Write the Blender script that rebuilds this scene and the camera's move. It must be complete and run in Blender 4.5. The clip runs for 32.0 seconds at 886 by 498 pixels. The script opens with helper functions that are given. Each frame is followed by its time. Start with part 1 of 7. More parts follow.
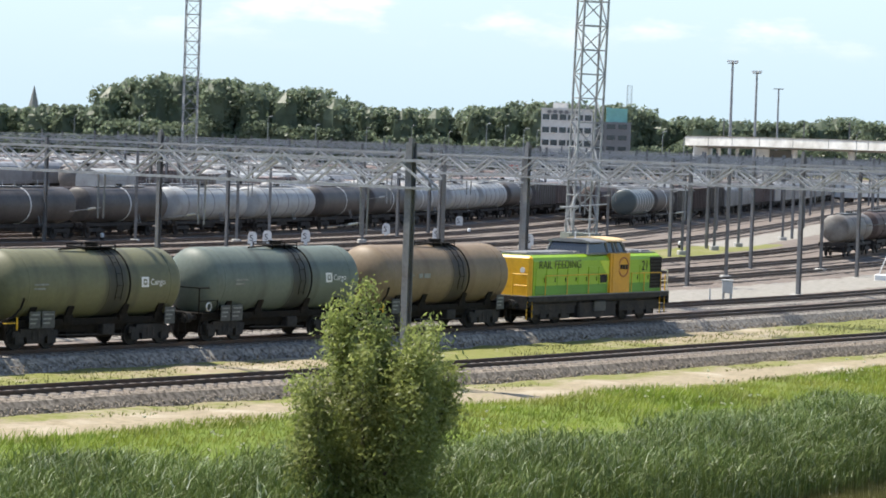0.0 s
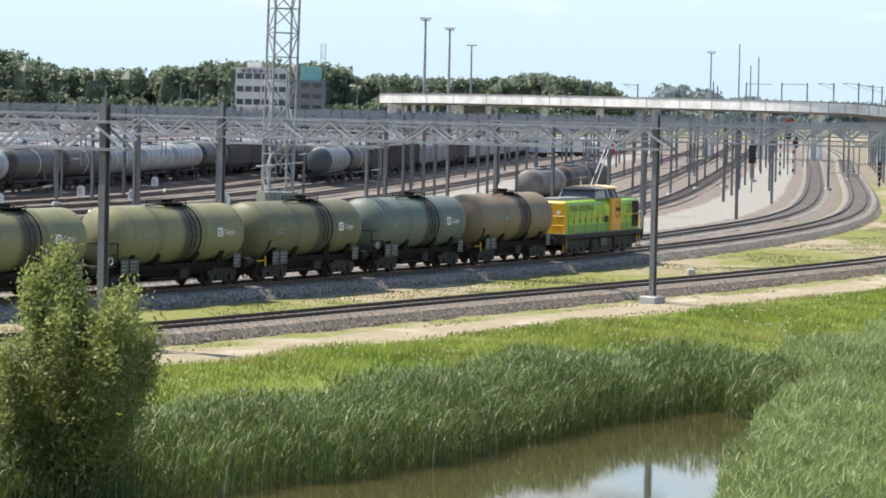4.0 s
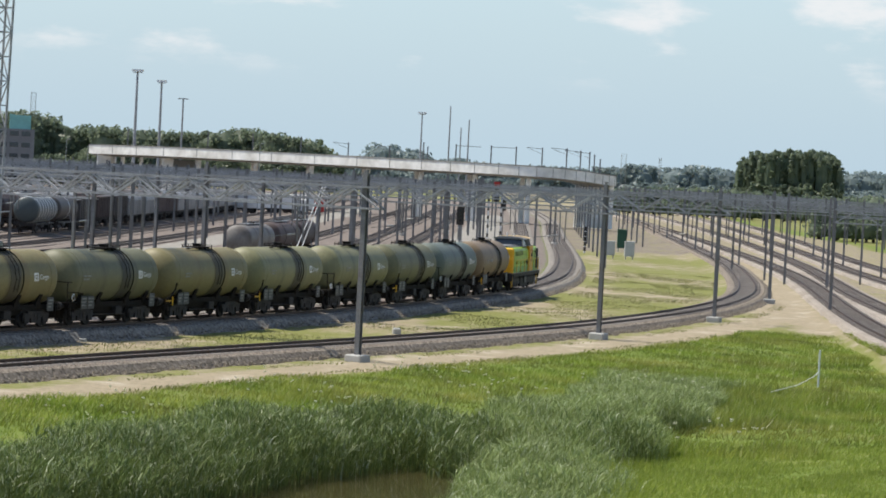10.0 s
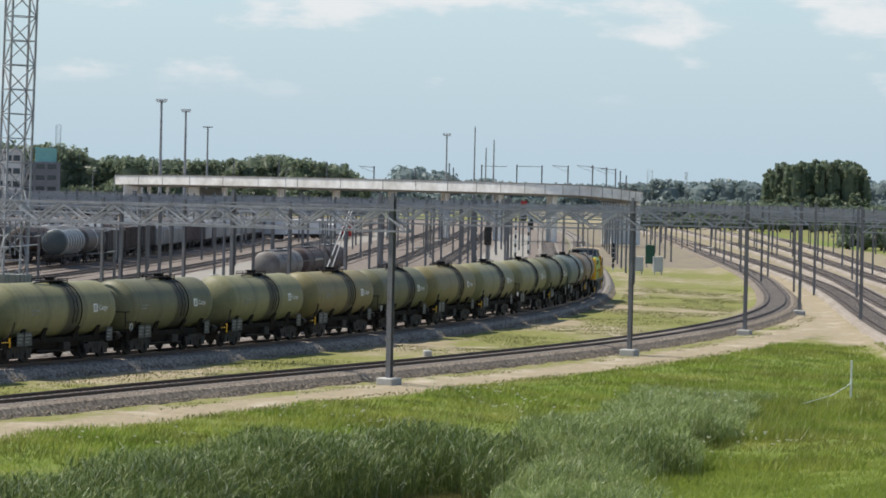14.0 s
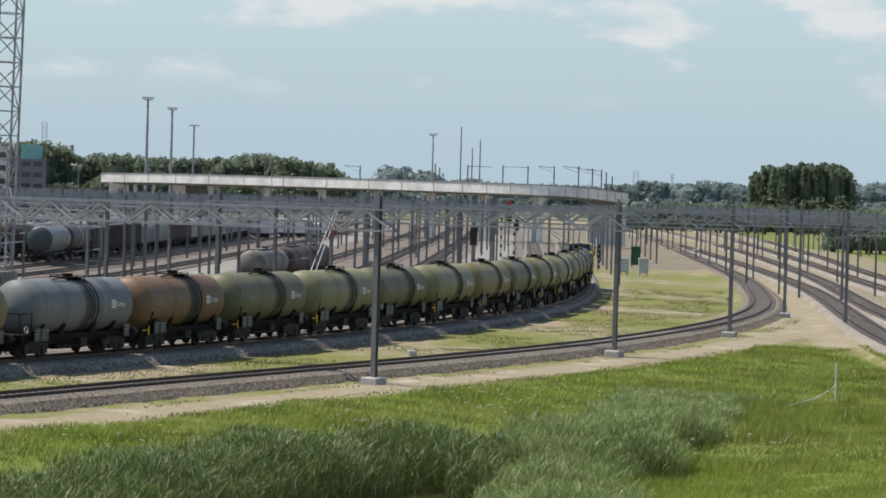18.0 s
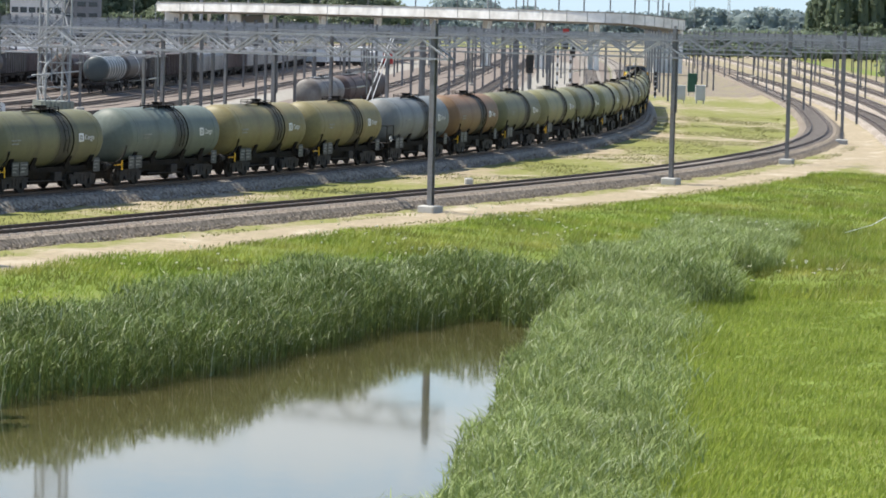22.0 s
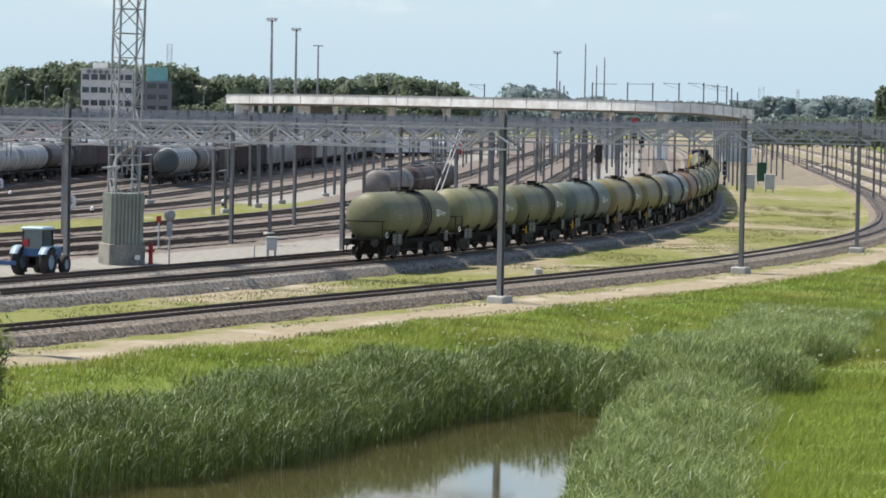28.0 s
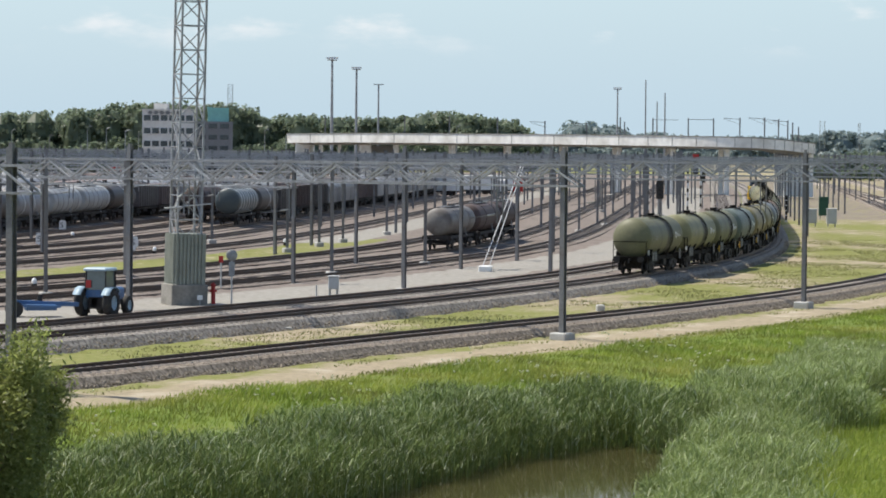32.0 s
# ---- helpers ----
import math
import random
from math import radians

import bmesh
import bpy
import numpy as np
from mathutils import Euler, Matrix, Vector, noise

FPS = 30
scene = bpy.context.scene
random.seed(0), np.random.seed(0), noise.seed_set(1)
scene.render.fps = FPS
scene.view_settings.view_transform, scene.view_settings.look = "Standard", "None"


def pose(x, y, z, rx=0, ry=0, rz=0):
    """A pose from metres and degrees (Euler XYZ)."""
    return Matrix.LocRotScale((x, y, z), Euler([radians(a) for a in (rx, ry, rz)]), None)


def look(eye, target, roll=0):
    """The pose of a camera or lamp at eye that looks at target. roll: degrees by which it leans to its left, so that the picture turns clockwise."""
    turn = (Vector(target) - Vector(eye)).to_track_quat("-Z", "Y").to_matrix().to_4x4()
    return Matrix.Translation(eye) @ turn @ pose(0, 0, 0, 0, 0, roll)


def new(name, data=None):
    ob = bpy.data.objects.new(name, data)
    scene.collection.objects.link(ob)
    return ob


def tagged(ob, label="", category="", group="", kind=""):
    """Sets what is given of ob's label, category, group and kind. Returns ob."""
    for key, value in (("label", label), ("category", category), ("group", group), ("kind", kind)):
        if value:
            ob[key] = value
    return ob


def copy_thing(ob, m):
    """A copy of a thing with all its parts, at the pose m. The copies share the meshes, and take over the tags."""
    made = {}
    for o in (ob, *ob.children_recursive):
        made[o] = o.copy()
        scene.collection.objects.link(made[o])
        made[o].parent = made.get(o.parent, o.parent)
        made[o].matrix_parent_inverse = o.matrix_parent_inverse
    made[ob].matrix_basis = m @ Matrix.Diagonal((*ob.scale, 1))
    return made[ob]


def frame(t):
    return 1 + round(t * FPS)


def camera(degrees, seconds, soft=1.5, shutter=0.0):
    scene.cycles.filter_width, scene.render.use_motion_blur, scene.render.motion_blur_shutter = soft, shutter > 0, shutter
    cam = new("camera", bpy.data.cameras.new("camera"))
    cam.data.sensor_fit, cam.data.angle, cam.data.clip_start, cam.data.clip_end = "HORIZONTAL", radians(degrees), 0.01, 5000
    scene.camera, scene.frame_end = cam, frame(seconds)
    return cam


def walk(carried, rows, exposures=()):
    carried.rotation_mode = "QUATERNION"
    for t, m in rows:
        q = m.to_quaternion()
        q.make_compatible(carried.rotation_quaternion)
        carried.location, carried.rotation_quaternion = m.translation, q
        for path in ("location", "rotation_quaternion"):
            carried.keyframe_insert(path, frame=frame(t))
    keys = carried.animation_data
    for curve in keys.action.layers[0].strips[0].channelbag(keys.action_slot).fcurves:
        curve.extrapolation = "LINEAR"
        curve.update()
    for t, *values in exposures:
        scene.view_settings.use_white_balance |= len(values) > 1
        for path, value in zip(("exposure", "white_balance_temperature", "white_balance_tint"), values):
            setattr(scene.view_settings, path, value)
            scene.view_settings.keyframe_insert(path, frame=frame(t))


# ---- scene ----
# ---- camera ----
EYE_Z = 9.1
cam = camera(16.52, 32.0, soft=1.8)
# seconds, turn to the right, tilt, lean (degrees)
PATH = [
    (0, -10.641, -2.054, -1.986),
    (0.5, -10.069, -1.939, -1.880),
    (1, -9.505, -1.901, -1.874),
    (1.5, -8.553, -2.030, -2.336),
    (2, -7.720, -2.227, -1.998),
    (2.5, -6.597, -2.386, -1.520),
    (3, -5.807, -2.533, -1.064),
    (3.5, -5.031, -2.678, -1.107),
    (5.5, -5.129, -2.032, -1.578),
    (6, -6.644, -1.464, -1.474),
    (6.5, -7.692, -1.655, -1.355),
    (7, -6.941, -1.559, -1.474),
    (7.5, -5.067, -1.289, -1.910),
    (8, -3.298, -1.114, -2.307),
    (8.5, -1.433, -1.231, -2.657),
    (9, 0.066, -1.219, -2.905),
    (9.5, 0.837, -1.252, -2.855),
    (10, 0.519, -1.406, -2.909),
    (10.5, 0.390, -1.533, -2.943),
    (11, 0.368, -1.613, -2.849),
    (11.5, 0.374, -1.729, -2.671),
    (12, 0.471, -1.823, -2.734),
    (12.5, 0.336, -1.802, -2.558),
    (13, -0.000, -1.639, -2.156),
    (13.5, -0.063, -1.334, -1.642),
    (14, -0.024, -1.030, -1.262),
    (14.5, 0.131, -0.852, -1.229),
    (16.5, 0.451, -0.880, -1.648),
    (17, 0.414, -0.989, -1.870),
    (17.5, 0.346, -1.005, -1.825),
    (18, 0.247, -1.023, -1.667),
    (18.5, 0.174, -1.147, -1.763),
    (19, -0.374, -1.350, -1.577),
    (19.5, -0.771, -1.553, -1.465),
    (20, -1.052, -2.118, -1.402),
    (20.5, -1.272, -3.451, -1.566),
    (21, -1.294, -3.841, -1.701),
    (21.5, -0.618, -4.089, -1.488),
    (22, -0.726, -4.276, -1.407),
    (22.5, -1.504, -4.433, -1.567),
    (23, -1.893, -4.317, -1.585),
    (23.5, -1.900, -4.085, -1.687),
    (24, -1.920, -3.352, -1.693),
    (24.5, -2.123, -2.998, -1.465),
    (25, -2.005, -2.830, -0.807),
    (25.5, -2.000, -2.885, -0.359),
    (26, -2.027, -2.819, -0.240),
    (26.5, -2.096, -2.707, -0.340),
    (28.5, -2.048, -2.496, -1.170),
    (29, -2.274, -2.248, -0.861),
    (29.5, -2.564, -1.998, -0.422),
    (30, -2.811, -1.821, -0.156),
    (30.5, -2.929, -1.743, -0.327),
    (31, -3.103, -1.716, -0.620),
    (31.5, -3.227, -1.721, -0.494),
    (32, -3.241, -1.917, -0.510),
]
walk(cam, [(t, pose(0, 0, EYE_Z, 90 + p, 0, -a) @ pose(0, 0, 0, 0, 0, -r)) for t, a, p, r in PATH],
     exposures=[(0, 0.52), (3, 0.55), (6, 0.44), (9, 0.13), (14, 0.0), (17, -0.14), (19, 0.0), (22, 0.52), (23, 0.5), (26, 0.35), (29, 0.2), (32, 0.15)])

# ---- light ----
world = bpy.data.worlds.new("sky")
scene.world = world
world.use_nodes = True
SUN_EL, SUN_TO = 60, (-0.965, 0.26)
wn, wl = world.node_tree.nodes, world.node_tree.links
sky = wn.new("ShaderNodeTexSky")
sky.sky_type = "NISHITA"
sky.sun_disc = False
sky.sun_elevation = radians(SUN_EL)
sky.sun_rotation = math.atan2(SUN_TO[0], SUN_TO[1])
sky.altitude, sky.air_density, sky.dust_density, sky.ozone_density = 0, 1.0, 0.6, 1.2
wn["Background"].inputs["Strength"].default_value = 0.15
# fair-weather clouds, small towards the horizon
way = wn.new("ShaderNodeTexCoord")
sep = wn.new("ShaderNodeSeparateXYZ")
wl.new(way.outputs["Generated"], sep.inputs[0])
puff_at = wn.new("ShaderNodeMapping")
puff_at.inputs["Scale"].default_value = (17, 17, 50)
wl.new(way.outputs["Generated"], puff_at.inputs["Vector"])
puff = wn.new("ShaderNodeTexNoise")
puff.inputs["Scale"].default_value, puff.inputs["Detail"].default_value, puff.inputs["Roughness"].default_value = 1.0, 7, 0.55
wl.new(puff_at.outputs[0], puff.inputs["Vector"])


def world_range(value, lo, hi, to):
    r = wn.new("ShaderNodeMapRange")
    r.interpolation_type = "SMOOTHSTEP"
    wl.new(value, r.inputs["Value"])
    r.inputs["From Min"].default_value, r.inputs["From Max"].default_value, r.inputs["To Max"].default_value = lo, hi, to
    return r.outputs[0]


cover = wn.new("ShaderNodeMath")
cover.operation = "MULTIPLY"
rising = wn.new("ShaderNodeMath")
rising.operation = "MULTIPLY_ADD"
wl.new(world_range(sep.outputs["Z"], 0.043, 0.07, 1.0), rising.inputs[0])
rising.inputs[1].default_value = 0.14
wl.new(puff.outputs["Fac"], rising.inputs[2])
wl.new(world_range(rising.outputs[0], 0.535, 0.68, 0.9), cover.inputs[0])
layer = wn.new("ShaderNodeMath")
layer.operation = "MULTIPLY"
wl.new(world_range(sep.outputs["Z"], 0.026, 0.044, 1.0), layer.inputs[0])
wl.new(world_range(sep.outputs["Z"], 0.22, 0.10, 1.0), layer.inputs[1])
wl.new(layer.outputs[0], cover.inputs[1])
haze = wn.new("ShaderNodeMix")
haze.data_type = "RGBA"
wl.new(world_range(sep.outputs["Z"], 0.17, 0.0, 0.92), haze.inputs["Factor"])
wl.new(sky.outputs[0], haze.inputs["A"])
haze.inputs["B"].default_value = (3.08, 4.08, 4.88, 1)
cloud = wn.new("ShaderNodeMix")
cloud.data_type = "RGBA"
wl.new(cover.outputs[0], cloud.inputs["Factor"])
wl.new(haze.outputs["Result"], cloud.inputs["A"])
cloud.inputs["B"].default_value = (5.5, 5.6, 5.7, 1)
wl.new(cloud.outputs["Result"], wn["Background"].inputs["Color"])
sun = new("sun", bpy.data.lights.new("sun", "SUN"))
sun.data.energy, sun.data.angle, sun.data.color = 5.7, radians(0.6), (1.0, 0.94, 0.84)
ce = math.cos(radians(SUN_EL))
sun.matrix_world = look((SUN_TO[0] * ce * 50, SUN_TO[1] * ce * 50, math.sin(radians(SUN_EL)) * 50), (0, 0, 0))

# ---- building helpers ----


class Shape:
    """Collects faces of one mesh."""

    def __init__(self):
        self.v, self.f, self.s = [], [], []

    def add(self, verts, faces, smooth=False):
        o = len(self.v)
        self.v += [tuple(p) for p in verts]
        self.f += [tuple(i + o for i in f) for f in faces]
        self.s += [smooth] * len(faces)
        return self

    def box(self, c, s, m=None):
        x, y, z = (a / 2 for a in s)
        p = [Vector((sx * x, sy * y, sz * z)) for sz in (-1, 1) for sx, sy in ((-1, -1), (1, -1), (1, 1), (-1, 1))]
        if m is not None:
            p = [m @ q for q in p]
        p = [q + Vector(c) for q in p]
        return self.add(p, [(3, 2, 1, 0), (4, 5, 6, 7), (0, 1, 5, 4), (1, 2, 6, 5), (2, 3, 7, 6), (3, 0, 4, 7)])

    def bevel_box(self, c, s, b):
        """A box with its upright and top edges cut."""
        x, y, z = (a / 2 for a in s)
        ring = [(-x + b, -y), (x - b, -y), (x, -y + b), (x, y - b), (x - b, y), (-x + b, y), (-x, y - b), (-x, -y + b)]
        k = 1 - b / max(x, y)
        p = [(c[0] + a, c[1] + d, c[2] - z) for a, d in ring] + [(c[0] + a, c[1] + d, c[2] + z - b) for a, d in ring]
        p += [(c[0] + a * (x - b) / x, c[1] + d * (y - b) / y, c[2] + z) for a, d in ring]
        f = [tuple(range(7, -1, -1)), tuple(range(16, 24))]
        for o in (0, 8):
            f += [(o + i, o + (i + 1) % 8, o + 8 + (i + 1) % 8, o + 8 + i) for i in range(8)]
        return self.add(p, f)

    def beam(self, p, q, w, h=None):
        p, q = Vector(p), Vector(q)
        d = q - p
        m = d.to_track_quat("X", "Z").to_matrix()
        return self.box((p + q) / 2, (d.length, w, h or w), m)

    def tube(self, p, q, r, n=8, r2=None, caps=True, smooth=True):
        p, q = Vector(p), Vector(q)
        m = (q - p).to_track_quat("Z", "Y").to_matrix()
        r2 = r if r2 is None else r2
        ring = [(math.cos(2 * math.pi * i / n), math.sin(2 * math.pi * i / n)) for i in range(n)]
        v = [p + m @ Vector((a * r, b * r, 0)) for a, b in ring] + [q + m @ Vector((a * r2, b * r2, 0)) for a, b in ring]
        self.add(v, [(i, (i + 1) % n, n + (i + 1) % n, n + i) for i in range(n)], smooth)
        if caps:
            self.add(v, [tuple(range(n - 1, -1, -1)), tuple(range(n, 2 * n))])
        return self

    def pipe(self, pts, r, n=6):
        for a, b in zip(pts, pts[1:]):
            self.tube(a, b, r, n)
        return self

    def lathe(self, profile, origin, n=28, axis="X", smooth=True, arc=(0, 360)):
        """Turns (along, radius) pairs round an axis through origin."""
        o = Vector(origin)
        full = arc[1] - arc[0] >= 360
        k = n if full else n + 1
        v = []
        for a, r in profile:
            for i in range(k):
                g = radians(arc[0] + (arc[1] - arc[0]) * i / n)
                c, s = r * math.cos(g), r * math.sin(g)
                v.append(o + (Vector((a, c, s)) if axis == "X" else Vector((c, a, s)) if axis == "Y" else Vector((c, s, a))))
        f = []
        for j in range(len(profile) - 1):
            for i in range(n):
                i2 = (i + 1) % k
                f.append((j * k + i, j * k + i2, (j + 1) * k + i2, (j + 1) * k + i))
        return self.add(v, f, smooth)

    def sweep(self, path, profile, closed=False, smooth=False):
        """Carries a profile of (aside, up) pairs along a path of (x, y, z)."""
        n, v = len(profile), []
        for i, p in enumerate(path):
            a, b = path[max(i - 1, 0)], path[min(i + 1, len(path) - 1)]
            d = Vector((b[0] - a[0], b[1] - a[1], 0)).normalized()
            for u, w in profile:
                v.append((p[0] - d.y * u, p[1] + d.x * u, p[2] + w))
        f = []
        for i in range(len(path) - 1):
            for j in range(n if closed else n - 1):
                j2 = (j + 1) % n
                f.append((i * n + j2, i * n + j, (i + 1) * n + j, (i + 1) * n + j2))
        return self.add(v, f, smooth)

    def mesh(self, name, material):
        me = bpy.data.meshes.new(name)
        me.from_pydata(self.v, [], self.f)
        me.polygons.foreach_set("use_smooth", self.s)
        for m in material if isinstance(material, (list, tuple)) else [material]:
            me.materials.append(m)
        me.update()
        return me


def part(name, shape, material, parent, label="", at=None):
    ob = new(name, shape if isinstance(shape, bpy.types.Mesh) else shape.mesh(name, material))
    ob.parent = parent
    if at is not None:
        ob.matrix_basis = at
    return tagged(ob, label) if label else ob


def thing(name, label, category, at=None, group="", kind=""):
    ob = new(name)
    ob.empty_display_size = 0.3
    if at is not None:
        ob.matrix_basis = at
    return tagged(ob, label, category, group, kind)


def lump(name, shape, material, label, category="", at=None, group="", kind=""):
    ob = new(name, shape if isinstance(shape, bpy.types.Mesh) else shape.mesh(name, material))
    if at is not None:
        ob.matrix_basis = at
    return tagged(ob, label, category, group, kind)


def curve_points(pts, n=16):
    """A smooth line through (x, y) points."""
    P = [Vector(p) for p in pts]
    Q = [2 * P[0] - P[1], *P, 2 * P[-1] - P[-2]]
    out = []
    for i in range(1, len(Q) - 2):
        p0, p1, p2, p3 = Q[i - 1:i + 3]
        a, b, c = ((v - u).length ** 0.5 for u, v in ((p0, p1), (p1, p2), (p2, p3)))
        m1 = (p2 - p1) + b * ((p1 - p0) / a - (p2 - p0) / (a + b))
        m2 = (p2 - p1) + b * ((p3 - p2) / c - (p3 - p1) / (b + c))
        for k in range(n):
            t = k / n
            out.append((2 * t**3 - 3 * t * t + 1) * p1 + (t**3 - 2 * t * t + t) * m1 + (3 * t * t - 2 * t**3) * p2 + (t**3 - t * t) * m2)
    out.append(P[-1])
    return out


class Line:
    """A track's middle line, by its length."""

    def __init__(self, pts, step=3.0):
        raw = curve_points(pts)
        acc = [0.0]
        for a, b in zip(raw, raw[1:]):
            acc.append(acc[-1] + (b - a).length)
        self.length = acc[-1]
        self.raw, self.acc = np.array([tuple(p) for p in raw]), np.array(acc)
        n = max(2, int(self.length / step))
        self.pts = [self.at(self.length * i / n) for i in range(n + 1)]

    def at(self, s):
        x = np.interp(s, self.acc, self.raw[:, 0])
        y = np.interp(s, self.acc, self.raw[:, 1])
        if s < 0 or s > self.length:
            i = (0, 1) if s < 0 else (-2, -1)
            d = self.raw[i[1]] - self.raw[i[0]]
            d = d / np.linalg.norm(d)
            e = s if s < 0 else s - self.length
            x, y = x + d[0] * e, y + d[1] * e
        return (float(x), float(y))

    def heading(self, s, h=1.0):
        a, b = self.at(s - h), self.at(s + h)
        return math.atan2(b[1] - a[1], b[0] - a[0])

    def near(self, xy):
        """Distance of points to the line, and on which side (left is positive)."""
        P = np.array(self.pts[::3] + ([] if (len(self.pts) - 1) % 3 == 0 else self.pts[-1:]), dtype=np.float32)
        xy = np.asarray(xy, dtype=np.float32)
        best = np.full(len(xy), 1e9, dtype=np.float32)
        side = np.zeros(len(xy), dtype=np.float32)
        for a, b in zip(P, P[1:]):
            d = b - a
            qx, qy = xy[:, 0] - a[0], xy[:, 1] - a[1]
            k = np.clip((qx * d[0] + qy * d[1]) / (d @ d), 0, 1)
            qx -= k * d[0]
            qy -= k * d[1]
            r = qx * qx + qy * qy
            m = r < best
            best[m] = r[m]
            side[m] = np.sign(d[0] * qy - d[1] * qx)[m]
        return np.sqrt(best) * side

    def offset(self, k):
        out = []
        for i in range(0, len(self.pts), 4):
            a, b = self.pts[max(i - 1, 0)], self.pts[min(i + 1, len(self.pts) - 1)]
            d = Vector((b[0] - a[0], b[1] - a[1])).normalized()
            out.append((self.pts[i][0] - d.y * k, self.pts[i][1] + d.x * k))
        return out


# ---- materials ----


def stuff_of(name, colour, rough=0.7, metal=0.0, vary=0.25, grain=12.0, stain=0.8, dirt=None, dirt_amount=0.35,
             bump=0.15, spread=0.0, islands=0.0, gloss=0.4):
    """A surface with a fine grain and larger stains, at real size."""
    m = bpy.data.materials.new(name)
    m.use_nodes = True
    n, l = m.node_tree.nodes, m.node_tree.links
    b = n["Principled BSDF"]
    geo = n.new("ShaderNodeTexCoord")
    fine, broad = n.new("ShaderNodeTexNoise"), n.new("ShaderNodeTexNoise")
    for t, s in ((fine, grain), (broad, stain)):
        t.inputs["Scale"].default_value, t.inputs["Detail"].default_value = s, 5
        l.new(geo.outputs["Object"], t.inputs["Vector"])
    ramp = n.new("ShaderNodeMapRange")
    l.new(fine.outputs["Fac"], ramp.inputs["Value"])
    ramp.inputs["From Min"].default_value, ramp.inputs["From Max"].default_value = 0.25, 0.75
    ramp.inputs["To Min"].default_value, ramp.inputs["To Max"].default_value = 1 - vary, 1 + vary
    mix = n.new("ShaderNodeMix")
    mix.data_type = "RGBA"
    spot = n.new("ShaderNodeMapRange")
    l.new(broad.outputs["Fac"], spot.inputs["Value"])
    spot.inputs["From Min"].default_value, spot.inputs["From Max"].default_value = 0.42, 0.7
    spot.inputs["To Max"].default_value = dirt_amount
    l.new(spot.outputs[0], mix.inputs["Factor"])
    mix.inputs["A"].default_value = (*colour, 1)
    mix.inputs["B"].default_value = (*(dirt or [c * 0.55 for c in colour]), 1)
    out = mix.outputs["Result"]
    scale = n.new("ShaderNodeVectorMath")
    scale.operation = "SCALE"
    l.new(out, scale.inputs[0])
    l.new(ramp.outputs[0], scale.inputs["Scale"])
    out = scale.outputs[0]
    if spread or islands:
        src = n.new("ShaderNodeObjectInfo" if spread else "ShaderNodeNewGeometry")
        r2 = n.new("ShaderNodeMapRange")
        l.new(src.outputs["Random" if spread else "Random Per Island"], r2.inputs["Value"])
        k = spread or islands
        r2.inputs["To Min"].default_value, r2.inputs["To Max"].default_value = 1 - k, 1 + k
        s2 = n.new("ShaderNodeVectorMath")
        s2.operation = "SCALE"
        l.new(out, s2.inputs[0])
        l.new(r2.outputs[0], s2.inputs["Scale"])
        out = s2.outputs[0]
    l.new(out, b.inputs["Base Color"])
    b.inputs["Roughness"].default_value, b.inputs["Metallic"].default_value = rough, metal
    b.inputs["Specular IOR Level"].default_value = gloss
    if bump:
        bp = n.new("ShaderNodeBump")
        bp.inputs["Strength"].default_value, bp.inputs["Distance"].default_value = bump, 0.03
        l.new(fine.outputs["Fac"], bp.inputs["Height"])
        l.new(bp.outputs[0], b.inputs["Normal"])
    return m


M_grey_steel = stuff_of("galvanised steel", (0.33, 0.337, 0.34), 0.55, 0.25, 0.2, 9, 1.2, (0.13, 0.12, 0.11), 0.5, 0.05, spread=0.12)
M_dark_steel = stuff_of("weathered mast steel", (0.18, 0.182, 0.184), 0.6, 0.3, 0.2, 8, 0.9, (0.12, 0.09, 0.07), 0.5, 0.05, spread=0.15)
M_rail = stuff_of("rusty rail", (0.075, 0.06, 0.052), 0.55, 0.6, 0.3, 14, 1.0, (0.11, 0.06, 0.035), 0.6, 0.1)
M_sleeper = stuff_of("concrete sleeper", (0.215, 0.19, 0.165), 0.9, 0, 0.25, 14, 2, (0.13, 0.108, 0.088), 0.6, 0.2, islands=0.15)
M_ballast = stuff_of("ballast stone", (0.205, 0.175, 0.14), 0.95, 0, 0.8, 5.5, 0.25, (0.15, 0.12, 0.095), 0.6, 1.0, gloss=0.1)
M_ballast_old = stuff_of("old ballast", (0.20, 0.172, 0.148), 0.95, 0, 0.5, 5, 0.12, (0.10, 0.075, 0.06), 0.7, 0.8, gloss=0.1)
M_ballast_main = stuff_of("pale dusty ballast", (0.30, 0.265, 0.225), 0.95, 0, 0.5, 5, 0.15, (0.19, 0.155, 0.12), 0.6, 0.8, gloss=0.1)
M_ballast_grey = stuff_of("grey ballast stone", (0.222, 0.203, 0.178), 0.95, 0, 0.8, 5.5, 0.25, (0.16, 0.145, 0.125), 0.6, 1.0, gloss=0.1)
M_stone = stuff_of("loose stone", (0.255, 0.218, 0.172), 0.95, 0, 0.3, 9, 2, None, 0.3, 0.2, islands=0.5, gloss=0.1)
M_concrete = stuff_of("concrete", (0.42, 0.41, 0.38), 0.9, 0, 0.15, 8, 0.7, (0.24, 0.23, 0.20), 0.6, 0.3)
M_black_iron = stuff_of("grimy underframe iron", (0.020, 0.019, 0.018), 0.75, 0.1, 0.4, 8, 1.5, (0.055, 0.042, 0.033), 0.6, 0.2)
M_white_paint = stuff_of("white paint", (0.72, 0.72, 0.70), 0.6, 0, 0.08, 10, 2, (0.5, 0.48, 0.44), 0.4, 0.05)
M_glass = stuff_of("dark window glass", (0.02, 0.025, 0.03), 0.08, 0, 0.1, 3, 0.5, None, 0.2, 0, gloss=0.8)
